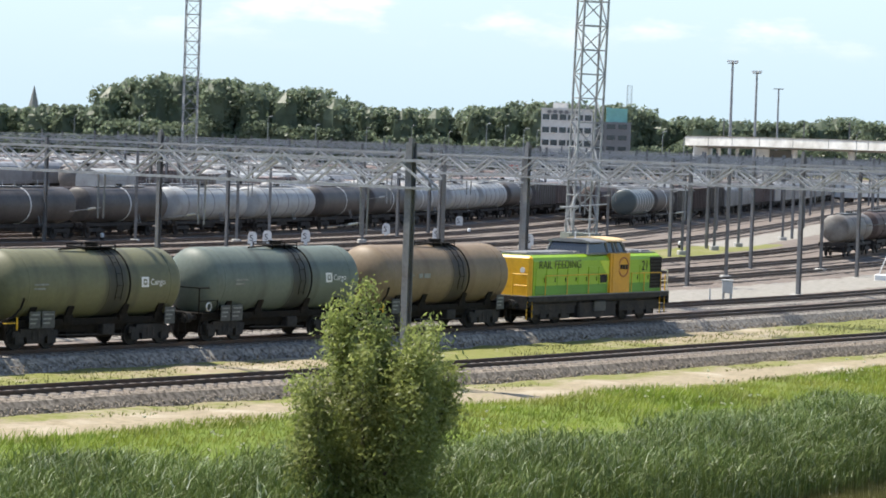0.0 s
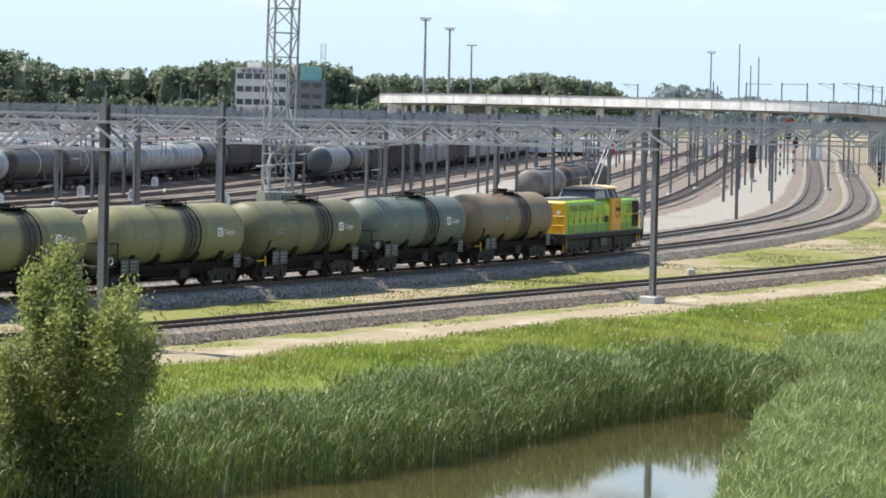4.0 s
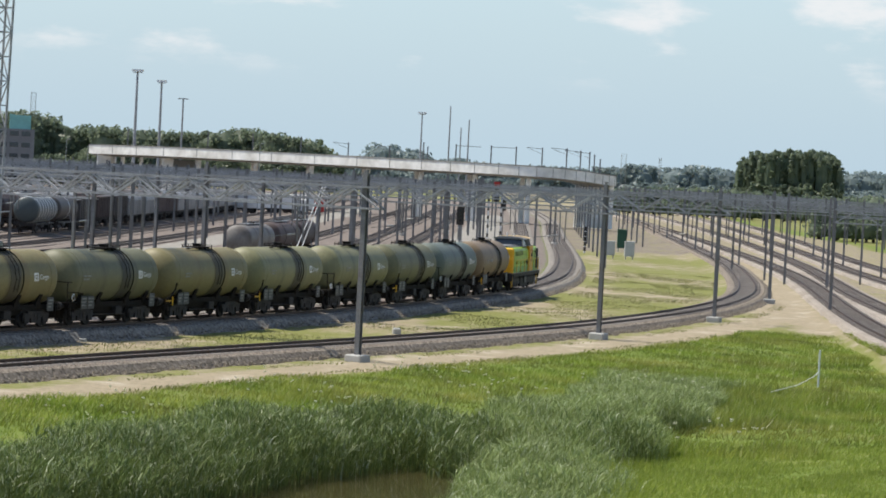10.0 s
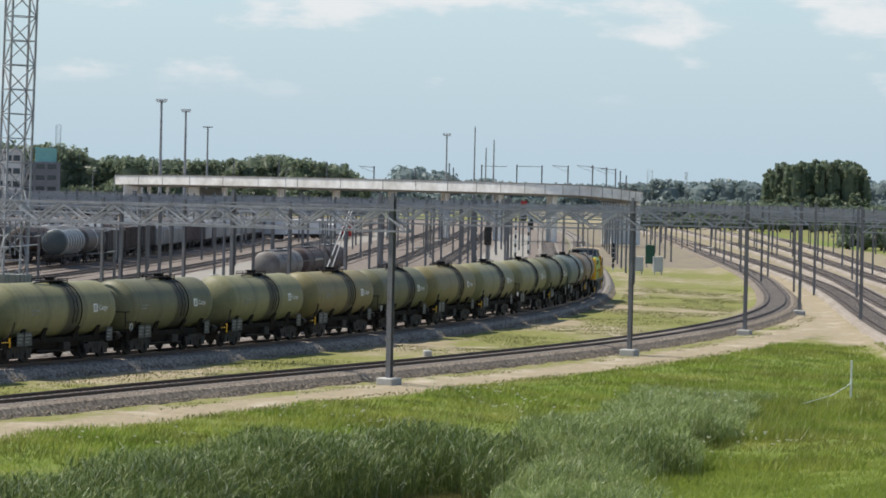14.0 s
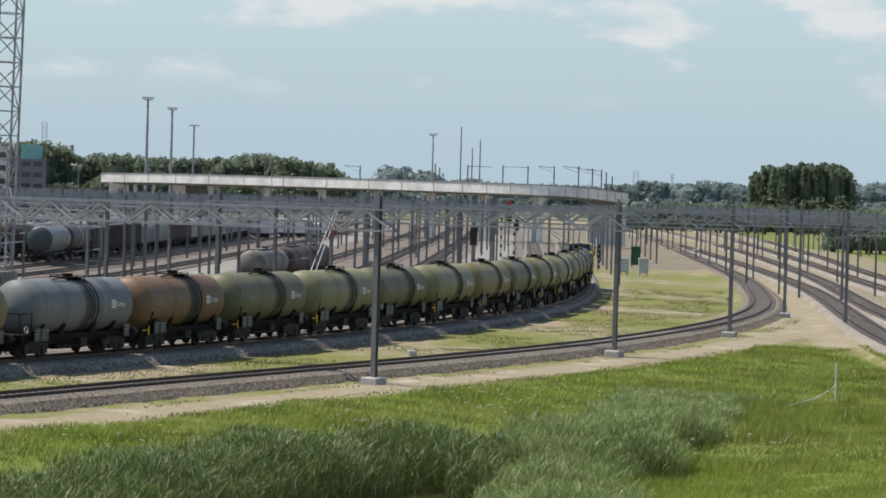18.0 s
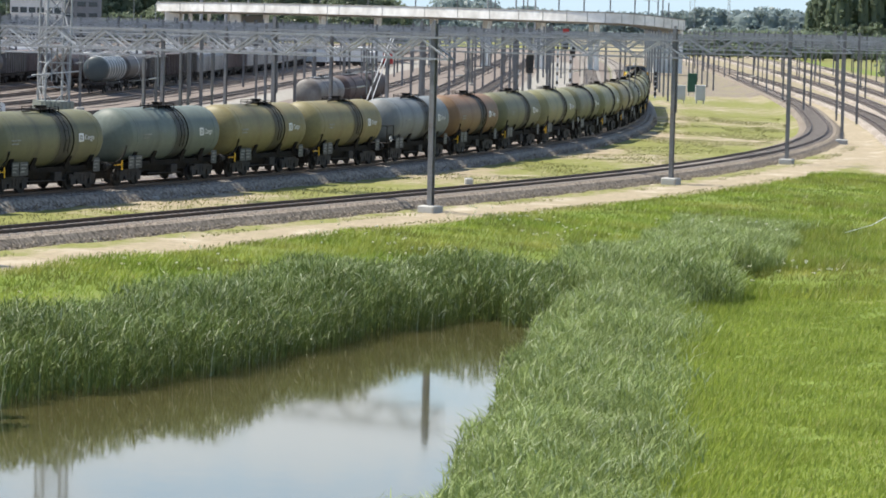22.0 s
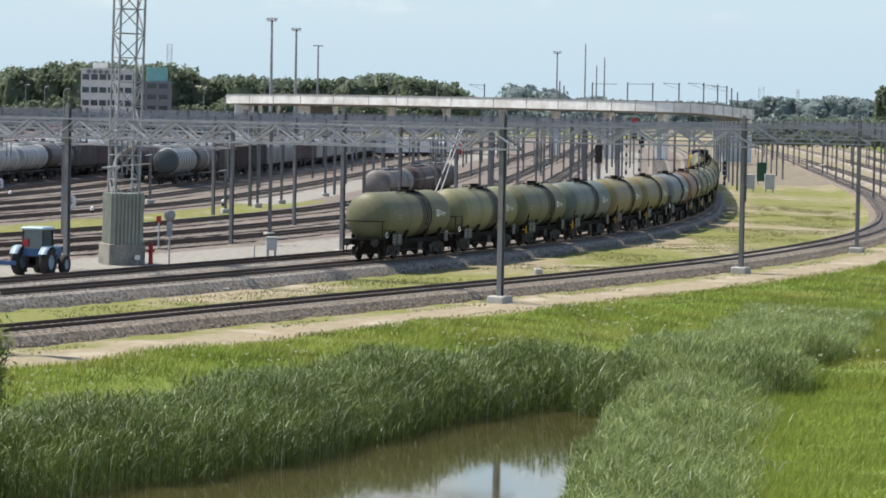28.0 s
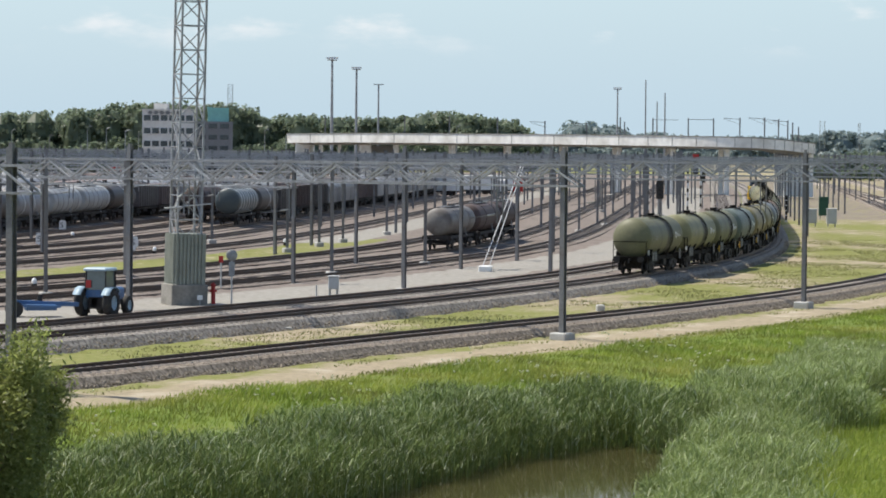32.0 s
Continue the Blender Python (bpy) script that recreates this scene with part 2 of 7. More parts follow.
M_yellow = stuff_of("yellow paint", (0.75, 0.42, 0.02), 0.45, 0, 0.1, 8, 1.2, (0.5, 0.27, 0.03), 0.4, 0.05)
M_red = stuff_of("red paint", (0.42, 0.03, 0.025), 0.5, 0, 0.15, 8, 2, None, 0.3, 0.05)


def ground_mix():
    """Meadow, dry earth and cinders by the zones stored on the sheet, broken up by noise."""
    m = bpy.data.materials.new("ground")
    m.use_nodes = True
    n, l = m.node_tree.nodes, m.node_tree.links
    b = n["Principled BSDF"]
    zone = n.new("ShaderNodeAttribute")
    zone.attribute_name = "zone"
    sep = n.new("ShaderNodeSeparateColor")
    l.new(zone.outputs["Color"], sep.inputs[0])
    co = n.new("ShaderNodeTexCoord")

    def noise_at(scale, detail=5):
        t = n.new("ShaderNodeTexNoise")
        t.inputs["Scale"].default_value, t.inputs["Detail"].default_value = scale, detail
        l.new(co.outputs["Object"], t.inputs["Vector"])
        return t.outputs["Fac"]

    def mix(a, c, fac):
        x = n.new("ShaderNodeMix")
        x.data_type = "RGBA"
        for s, v in (("A", a), ("B", c)):
            if isinstance(v, tuple):
                x.inputs[s].default_value = (*v, 1)
            else:
                l.new(v, x.inputs[s])
        l.new(fac, x.inputs["Factor"])
        return x.outputs["Result"]

    def steps(v, lo, hi, to=1.0):
        r = n.new("ShaderNodeMapRange")
        l.new(v, r.inputs["Value"])
        r.inputs["From Min"].default_value, r.inputs["From Max"].default_value, r.inputs["To Max"].default_value = lo, hi, to
        return r.outputs[0]

    def edge(zone_value, noise_value, lo, hi):
        both = n.new("ShaderNodeMath")
        both.operation = "ADD"
        l.new(noise_value, both.inputs[0])
        l.new(n1, both.inputs[1])
        a = n.new("ShaderNodeMath")
        a.operation = "MULTIPLY_ADD"
        l.new(both.outputs[0], a.inputs[0])
        a.inputs[1].default_value = 0.85
        l.new(zone_value, a.inputs[2])
        return steps(a.outputs[0], lo + 0.85, hi + 0.85)

    n1, n2, n3, n4 = noise_at(0.35), noise_at(2.2), noise_at(14), noise_at(0.06)
    grass = mix((0.118, 0.165, 0.030), (0.155, 0.20, 0.040), steps(n2, 0.3, 0.7))
    grass = mix(grass, (0.19, 0.175, 0.065), steps(n1, 0.5, 0.72, 0.6))
    grass = mix(grass, mix((0.145, 0.158, 0.042), (0.20, 0.198, 0.068), steps(n2, 0.3, 0.7)), steps(sep.outputs["Green"], 0.02, 0.2))
    dry = mix((0.33, 0.275, 0.19), (0.24, 0.20, 0.13), steps(n2, 0.35, 0.65))
    dry = mix(dry, (0.44, 0.39, 0.305), steps(n1, 0.55, 0.8))
    cinder = mix((0.15, 0.124, 0.105), (0.22, 0.186, 0.158), steps(n2, 0.3, 0.7))
    cinder = mix(cinder, (0.08, 0.066, 0.058), steps(n1, 0.5, 0.75, 0.7))
    base = mix(grass, dry, edge(sep.outputs["Green"], n2, 0.35, 0.65))
    base = mix(base, cinder, edge(sep.outputs["Red"], n2, 0.4, 0.6))
    paving = mix((0.22, 0.205, 0.178), (0.30, 0.285, 0.25), steps(n2, 0.3, 0.7))
    base = mix(base, paving, edge(zone.outputs["Alpha"], n2, 0.35, 0.6))
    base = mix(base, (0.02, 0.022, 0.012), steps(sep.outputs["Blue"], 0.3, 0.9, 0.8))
    sc = n.new("ShaderNodeVectorMath")
    sc.operation = "SCALE"
    l.new(base, sc.inputs[0])
    g = n.new("ShaderNodeMapRange")
    l.new(n3, g.inputs["Value"])
    g.inputs["From Min"].default_value, g.inputs["From Max"].default_value = 0.25, 0.75
    g.inputs["To Min"].default_value, g.inputs["To Max"].default_value = 0.82, 1.18
    l.new(g.outputs[0], sc.inputs["Scale"])
    l.new(sc.outputs[0], b.inputs["Base Color"])
    b.inputs["Roughness"].default_value = 0.95
    b.inputs["Specular IOR Level"].default_value = 0.15
    bp = n.new("ShaderNodeBump")
    bp.inputs["Strength"].default_value, bp.inputs["Distance"].default_value = 0.35, 0.05
    l.new(n3, bp.inputs["Height"])
    l.new(bp.outputs[0], b.inputs["Normal"])
    return m


M_ground = ground_mix()

# ---- the tracks' lines ----
TRACK_A = Line([(-75, 18), (-33.2, 98.6), (-21.05, 121.7), (-13.2, 138.7), (-6.55, 152.7), (0.95, 168.75), (11.6, 194.9), (21.8, 229), (27.7, 258),
                (31.2, 285), (33.9, 315), (37.4, 363), (42.5, 479), (47.5, 605), (54, 775)])
TRACK_B = Line([(-95, 10), (-38.42, 117.39), (-28.42, 137.98), (-18.8, 159.44), (-10.25, 181.09), (-3.57, 200.9), (0.71, 215.42), (6.07, 237.32),
                (10.16, 259.93), (13.45, 287.47), (16.1, 326.9), (18.0, 368.7), (22.4, 494.7), (29.2, 679.1), (33, 900)])
TRACK_C = Line([(-100, 18), (-44.0, 121.0), (-33.0, 140.5), (-21.8, 167.1), (-11.3, 194.1), (-4.8, 216.1), (-1.0, 232.6), (4.3, 257.9), (8.1, 287.3),
                (11.2, 334.0), (16.8, 488.5), (24.2, 739.4), (28, 900)])
MAIN = [Line(p) for p in (
    [(29, 130), (31.6, 206.5), (41.2, 331.4), (47.2, 480), (53, 691), (60, 1000)],
    [(34, 150), (38.6, 255.6), (47.5, 371.5), (57.6, 557.8), (66.3, 808), (72, 1000)],
    [(46, 220), (51.0, 345), (57.2, 444), (66, 596), (79.6, 855), (86, 1000)],
    [(51, 240), (58.9, 399), (68.2, 532), (79.7, 713), (96, 1000)])]

TRACK_M = MAIN[0]


def zed(a, lo, hi):
    return np.clip((a - lo) / (hi - lo), 0, 1) ** 2 * (3 - 2 * np.clip((a - lo) / (hi - lo), 0, 1))


# the ditch: far bank and near bank of the water
BANK_FAR = Line([(-60, 45), (-38, 57), (-24, 70), (-12.9, 82), (-10.4, 85.3), (-8.5, 88.8), (-6.6, 93.4), (-4.6, 99.8), (-2.0, 106.1), (0.4, 108.9), (3.2, 110.2)], 2)
BANK_NEAR = Line([(-60, 2), (-20, 30), (-6, 48), (-1.1, 59.5), (-0.35, 65.5), (0.2, 72), (0.75, 79), (1.3, 87), (2.0, 95), (2.7, 102), (3.4, 110.2)], 2)


def heights(xy, paved=False):
    """Height and zones of the ground at points."""
    a = TRACK_A.near(xy)
    b = TRACK_B.near(xy)
    cc = TRACK_C.near(xy)
    far, nearb = BANK_FAR.near(xy), BANK_NEAR.near(xy)
    z = np.where(a > 0, -0.55 + 0.47 * zed(b, 0.5, 2.5) + 0.43 * (1 - zed(a, 1.4, 3.6)) * (b < -2.5), -0.47 - 0.63 * zed(-a, 7, 22))
    wet = zed(-far, -1.4, 1.0) * zed(nearb, -1.4, 1.0) * (xy[:, 1] < 110) * (a < 0)
    z = z * (1 - wet) + wet * -2.3
    rise = zed(-nearb, 3, 30) * (xy[:, 1] < 125) * (a < 0) * (nearb < 0)
    z = z + 0.8 * rise
    cinder = zed(b, 0.5, 3.5)
    dry = np.maximum(zed(-a, 1.2, 2.2) * 0.46, zed(-a, 3.0, 4.2) * 0.78) * (1 - zed(-a, 6.6, 8.6))
    dry = np.maximum(dry, (0.40 + 0.17 * np.sin(xy[:, 1] * 0.11 + xy[:, 0] * 0.2) + 0.25 * (1 - zed(np.abs(b + 4.2), 0.6, 2.0)) * (0.5 + 0.5 * np.sin(xy[:, 1] * 0.17))) * (a > 0) * (b < 0))
    dry = np.maximum(dry, zed(xy[:, 0], 22, 30) * zed(xy[:, 1], 185, 225) * (a < 0) * zed(TRACK_M.near(xy), 1.0, 3.0) * (xy[:, 1] < 420))
    main = MAIN[0].near(xy)
    right = (a < 0) & (main > -80) & (main < 2.5)
    cinder = np.where(right & (main > -32), np.maximum(cinder * (a > 0), zed(-main, -2.5, -1)), cinder * (a > 0))
    z = np.where(right & (main > -32), -0.3, z)
    z = np.where((a < 0) & (xy[:, 1] > 200) & (main < 30), np.maximum(z, -0.6), z)
    far_field = (xy[:, 0] < -260 - xy[:, 1] * 0.05) | (xy[:, 1] > 1150) | (main < -40)
    cinder = np.where(far_field, 0, cinder)
    dry = np.where(right & (main > -32), 0.62, dry)
    cinder = np.where(right & (main > -32), cinder * 0.42, cinder)
    strip = (zed(cc, 30.5, 32) * (1 - zed(cc, 36, 38.5))) * (xy[:, 1] < 300)
    cinder = cinder * (1 - strip)
    dry = np.maximum(dry, 0.35 * strip)
    road = zed(cc, 3.0, 4.0) * (1 - zed(cc, 9.5, 10.5))
    road = np.maximum(road, zed(cc, 33, 34) * (1 - zed(cc, 38, 39)) * (xy[:, 1] > 285)) * (xy[:, 1] < 700)
    dry = np.where(far_field & (xy[:, 1] > 500), np.maximum(dry, 0.33), dry)
    island = (a > 2.2) & (b < -2.2) & (xy[:, 1] < 425)
    cinder = np.where((a > 0) & (b < 0.5) & (xy[:, 1] >= 425) & ~far_field, 0.55, cinder)
    dry = np.where((a > 0) & (b < 0.5) & (xy[:, 1] >= 425), 0.6, dry)
    cinder = np.where(island, 0, cinder)
    if paved:
        return z, cinder, dry, wet, road
    return z, cinder, dry, wet


def ground_sheet():
    fine_x, fine_y = np.arange(-66, 60.1, 1.0), np.arange(46, 262, 1.0)
    grow = lambda v, n, k: v + np.sign(k) * np.cumsum(abs(k) * 1.16 ** np.arange(n))
    xs = np.concatenate([grow(-66, 42, -1.5)[::-1], fine_x, grow(60, 42, 1.5)])
    ys = np.concatenate([grow(46, 22, -1.5)[::-1], fine_y, grow(262, 42, 2.0)])
    X, Y = np.meshgrid(xs, ys)
    xy = np.stack([X.ravel(), Y.ravel()], 1)
    z, r, g, w, p = heights(xy, True)
    far, near, a = BANK_FAR.near(xy), BANK_NEAR.near(xy), TRACK_A.near(xy)
    # the ground is drawn darker beneath the reeds on both banks
    under_reeds = zed(far, -1.5, -0.4) * (1 - zed(far, 4.0, 5.8)) * (near > -1) * (a < -9.5) + zed(near, -3.6, -2.0) * (1 - zed(near, 0.6, 1.4)) * (xy[:, 0] > -16) * (far < 9)
    w = np.maximum(w, 0.7 * np.clip(under_reeds, 0, 1) * (xy[:, 1] < 121) * (xy[:, 1] > 30))
    rng = np.random.default_rng(3)
    z = z + rng.normal(0, 0.03, len(z)) * (np.abs(xy[:, 0]) < 70)
    nx, ny = len(xs), len(ys)
    idx = np.arange(nx * ny).reshape(ny, nx)
    faces = np.stack([idx[:-1, :-1], idx[:-1, 1:], idx[1:, 1:], idx[1:, :-1]], -1).reshape(-1, 4)
    me = bpy.data.meshes.new("ground")
    me.from_pydata(np.column_stack([xy, z]).tolist(), [], faces.tolist())
    layer = me.color_attributes.new("zone", "FLOAT_COLOR", "POINT")
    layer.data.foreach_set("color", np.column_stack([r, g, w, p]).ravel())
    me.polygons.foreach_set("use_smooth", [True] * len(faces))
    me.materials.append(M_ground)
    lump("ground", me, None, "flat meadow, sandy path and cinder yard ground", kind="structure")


ground_sheet()


def water_sheet():
    m = stuff_of("ditch water", (0.06, 0.053, 0.022), 0.05, 0, 0.1, 0.8, 0.2, (0.05, 0.045, 0.02), 0.5, 0, gloss=0.5)
    n, l = m.node_tree.nodes, m.node_tree.links
    co, wave = n.new("ShaderNodeTexCoord"), n.new("ShaderNodeTexNoise")
    wave.inputs["Scale"].default_value, wave.inputs["Detail"].default_value = 1.6, 3
    bp = n.new("ShaderNodeBump")
    bp.inputs["Strength"].default_value, bp.inputs["Distance"].default_value = 0.02, 0.05
    l.new(co.outputs["Object"], wave.inputs["Vector"])
    l.new(wave.outputs["Fac"], bp.inputs["Height"])
    l.new(bp.outputs[0], n["Principled BSDF"].inputs["Normal"])
    s = Shape().add([(-70, 5, 0), (12, 40, 0), (12, 116, 0), (-70, 70, 0)], [(0, 1, 2, 3)])
    lump("water", s, m, "still brown water in a reedy ditch", kind="structure", at=pose(0, 0, -1.5))


water_sheet()


def lay_track(name, line, material, width=1.55, foot=-0.55, pieces=0, z=0.0, s0=0, s1=None, step=0.6, label=""):
    """Ballast bed, two rails and sleepers along a line."""
    t = thing(name, label or "railway track with rusty rails on ballast", "track", kind="structure")
    pts = [(x, y, z) for x, y in line.pts]
    drop = z - foot
    bed = Shape().sweep(pts, [(width + drop * 1.5, -drop - 0.1), (width + 0.25, -0.06), (width, 0.0), (0.75, 0.02), (0, -0.01),
                              (-0.75, 0.02), (-width, 0.0), (-width - 0.25, -0.06), (-width - drop * 1.5, -drop - 0.1)])
    part("ballast_bed", bed, material, t)
    head = [(0.036, 0.10), (0.036, 0.165), (0.02, 0.172), (-0.02, 0.172), (-0.036, 0.165), (-0.036, 0.10), (-0.012, 0.09), (-0.012, 0.03),
            (-0.07, 0.015), (0.07, 0.015), (0.012, 0.03), (0.012, 0.09)]
    for off in (-0.7535, 0.7535):
        part("rail", Shape().sweep([(x, y, z + 0.03) for x, y in line.pts], [(u + off, w) for u, w in head], closed=True), M_rail, t)
    one = Shape().bevel_box((0, 0, 0), (0.26, 2.5, 0.16), 0.03)
    me = None
    joined, n, s = Shape(), 0, s0
    s1 = s1 or line.length
    while s < s1:
        x, y = line.at(s)
        h = line.heading(s)
        if n < pieces:
            me = me or one.mesh("sleeper", M_sleeper)
            part("sleeper", me, None, t, at=Matrix.Translation((x, y, z - 0.025)) @ Matrix.Rotation(h, 4, "Z"))
        else:
            c, sn = math.cos(h), math.sin(h)
            q = [(x + u * c - v * sn, y + u * sn + v * c, z + 0.05) for u, v in ((-0.13, -1.25), (0.13, -1.25), (0.13, 1.25), (-0.13, 1.25))]
            q += [(a, b, z - 0.1) for a, b, _ in q]
            joined.add(q, [(0, 1, 2, 3), (0, 4, 5, 1), (1, 5, 6, 2), (2, 6, 7, 3), (3, 7, 4, 0)])
        n += 1
        s += step
    if joined.f:
        tagged(part("sleepers", joined, M_sleeper, t), kind="stuff")
    return t


lay_track("track_front", TRACK_A, M_ballast, foot=-0.52, pieces=260, s0=60, s1=560, label="single curved railway track on a stone ballast bank")
lay_track("track_train", TRACK_B, M_ballast_grey, foot=-0.55, s0=70, s1=640, label="curved railway track that the tank train runs on")
lay_track("track_beside", TRACK_C, M_ballast_grey, foot=-0.2, s0=80, s1=620)
for r_line in MAIN:
    lay_track("track_main", r_line, M_ballast_main, foot=-0.35, s0=0, s1=500, step=0.8)

# the yard's sidings run beside the curved tracks
SIDINGS = {}
for off in (14, 20, 27.3, 41, 48, 54, 60.5, 66, 71.5, 76.5, 81.5, 87, 92, 97, 102, 107, 112, 118, 124, 130, 136, 142, 148, 154, 160, 166, 172, 178, 184):
    pts = [p for p in TRACK_C.offset(off) if p[1] > 60 and p[0] > -0.42 * p[1] - 12]
    SIDINGS[off] = Line(pts, 6.0)
    if off < 110:
        lay_track("siding_track", SIDINGS[off], M_ballast_old, foot=-0.12, step=1.3, z=0.06, label="yard siding with rusty rails on dark old ballast")


# ---- rolling stock ----
LETTERS = {}


def text(words, parent, material, at, size, label):
    """Flat lettering in the built-in font."""
    key = (words, size, material.name)
    if key not in LETTERS:
        cu = bpy.data.curves.new("lettering", "FONT")
        cu.body, cu.size, cu.extrude = words, size, 0.004
        tmp = new("lettering", cu)
        bpy.context.view_layer.update()
        me = bpy.data.meshes.new_from_object(tmp.evaluated_get(bpy.context.evaluated_depsgraph_get()))
        bpy.data.objects.remove(tmp)
        me.materials.clear()
        me.materials.append(material)
        LETTERS[key] = me
    ob = new("lettering", LETTERS[key])
    ob.parent, ob.matrix_basis = parent, at
    return tagged(ob, label)




def tank_shape(length, r, z, n=36, dome=0.78, mid=0.0):
    """A lying tank with dished ends."""
    h = length / 2
    end = [(-h + dome * (1 - math.cos(radians(g))), max(r * math.sin(radians(g)), 0.001)) for g in (0, 14, 28, 42, 54, 65, 75, 83, 90)]
    prof = end + [(h * k, r) for k in (-0.75, -0.5, -0.25, 0, 0.25, 0.5, 0.75)] + [(-a, b) for a, b in end[::-1]]
    return Shape().lathe([(a + mid, b) for a, b in prof], (0, 0, z), n)


def tank_paint(name, colour, soot=(0.035, 0.034, 0.03), soot_amount=0.5, rust=None):
    """Old tank paint: dust on the shoulders, soot trails down the sides."""
    m = stuff_of(name, colour, 0.55, 0, 0.10, 6, 0.55, [c * 0.72 for c in colour], 0.55, 0.06, gloss=0.35)
    n, l = m.node_tree.nodes, m.node_tree.links
    b = n["Principled BSDF"]
    old = b.inputs["Base Color"].links[0].from_socket
    co = n.new("ShaderNodeTexCoord")
    mp = n.new("ShaderNodeMapping")
    mp.inputs["Scale"].default_value = (1.6, 0.25, 0.16)
    l.new(co.outputs["Object"], mp.inputs["Vector"])
    streak = n.new("ShaderNodeTexNoise")
    streak.inputs["Scale"].default_value, streak.inputs["Detail"].default_value = 1.0, 6
    l.new(mp.outputs[0], streak.inputs["Vector"])
    r1 = n.new("ShaderNodeMapRange")
    l.new(streak.outputs["Fac"], r1.inputs["Value"])
    r1.inputs["From Min"].default_value, r1.inputs["From Max"].default_value, r1.inputs["To Max"].default_value = 0.5, 0.72, soot_amount
    mx = n.new("ShaderNodeMix")
    mx.data_type = "RGBA"
    l.new(r1.outputs[0], mx.inputs["Factor"])
    l.new(old, mx.inputs["A"])
    mx.inputs["B"].default_value = (*(rust or soot), 1)
    # the spill below the filling dome, wavering at its edges
    sep = n.new("ShaderNodeSeparateXYZ")
    l.new(co.outputs["Object"], sep.inputs[0])
    sh = n.new("ShaderNodeMath")
    sh.operation = "MULTIPLY_ADD"
    l.new(streak.outputs["Fac"], sh.inputs[0])
    sh.inputs[1].default_value = 1.1
    l.new(sep.outputs["X"], sh.inputs[2])
    ab = n.new("ShaderNodeMath")
    ab.operation = "SUBTRACT"
    l.new(sh.outputs[0], ab.inputs[0])
    ab.inputs[1].default_value = 1.55
    ab2 = n.new("ShaderNodeMath")
    ab2.operation = "ABSOLUTE"
    l.new(ab.outputs[0], ab2.inputs[0])
    r2 = n.new("ShaderNodeMapRange")
    l.new(ab2.outputs[0], r2.inputs["Value"])
    r2.inputs["From Min"].default_value, r2.inputs["From Max"].default_value = 0.85, 0.4
    r2.inputs["To Max"].default_value = min(1, soot_amount + 0.3)
    m2 = n.new("ShaderNodeMix")
    m2.data_type = "RGBA"
    l.new(r2.outputs[0], m2.inputs["Factor"])
    l.new(mx.outputs["Result"], m2.inputs["A"])
    m2.inputs["B"].default_value = (*soot, 1)
    l.new(m2.outputs["Result"], b.inputs["Base Color"])
    return m


WHEEL = {}


def bogie(parent, x, light=False):
    """A two-axle bogie with its frame, springs, wheels and axles."""
    f = Shape()
    for y in (-0.98, 0.98):
        f.box((x, y, 0.64), (2.5, 0.10, 0.24)).box((x, y, 0.42), (0.95, 0.12, 0.34))
        for dx in (-0.9, 0.9):
            f.box((x + dx, y, 0.46), (0.46, 0.14, 0.42))
            f.beam((x + dx * 0.75, y, 0.72), (x + dx * 0.35, y, 0.36), 0.09)
        for dx in (-0.16, 0.16):
            f.tube((x + dx, y, 0.38), (x + dx, y, 0.74), 0.10, 8)
    f.box((x, 0, 0.66), (0.9, 1.9, 0.3)).box((x, 0, 0.88), (1.9, 1.6, 0.2))
    for y in (-0.98, 0.98):
        f.box((x, y, 0.76), (1.7, 0.14, 0.2))
    bg = part("bogie", f, M_black_iron, parent)
    if "mesh" not in WHEEL:
        w = Shape()
        for y in (-0.75, 0.75):
            sgn = 1 if y > 0 else -1
            w.lathe([(y + 0.07 * sgn, 0.001), (y + 0.07 * sgn, 0.16), (y + 0.03 * sgn, 0.18), (y + 0.03 * sgn, 0.38), (y + 0.07 * sgn, 0.39),
                     (y + 0.07 * sgn, 0.46), (y - 0.04 * sgn, 0.465), (y - 0.06 * sgn, 0.49), (y - 0.08 * sgn, 0.48), (y - 0.07 * sgn, 0.001)],
                    (0, 0, 0), 20, "Y", smooth=False)
        w.tube((0, -0.75, 0), (0, 0.75, 0), 0.08, 8)
        WHEEL["mesh"] = w.mesh("wheelset", M_black_iron)
    for dx in (-0.9, 0.9):
        part("wheelset", WHEEL["mesh"], None, bg, at=pose(x + dx, 0, 0.47))
    return bg


def buffers(parent, end):
    """Two buffers, the coupling hook and hoses of one end."""
    for y in (-0.88, 0.88):
        s = Shape().tube((end - 0.55 * np.sign(end), y, 1.06), (end - 0.12 * np.sign(end), y, 1.06), 0.11, 10)
        s.tube((end - 0.12 * np.sign(end), y, 1.06), (end, y, 1.06), 0.225, 14)
        part("buffer", s, M_black_iron, parent)
    g = float(np.sign(end))
    s = Shape().box((end - 0.35 * g, 0, 1.04), (0.45, 0.1, 0.14)).box((end - 0.12 * g, 0, 0.92), (0.1, 0.09, 0.3))
    part("coupling", s, M_black_iron, parent)
    part("hose", Shape().pipe([(end - 0.55 * g, 0.35, 0.95), (end - 0.35 * g, 0.36, 0.7), (end - 0.2 * g, 0.33, 0.55)], 0.03), M_black_iron, parent)


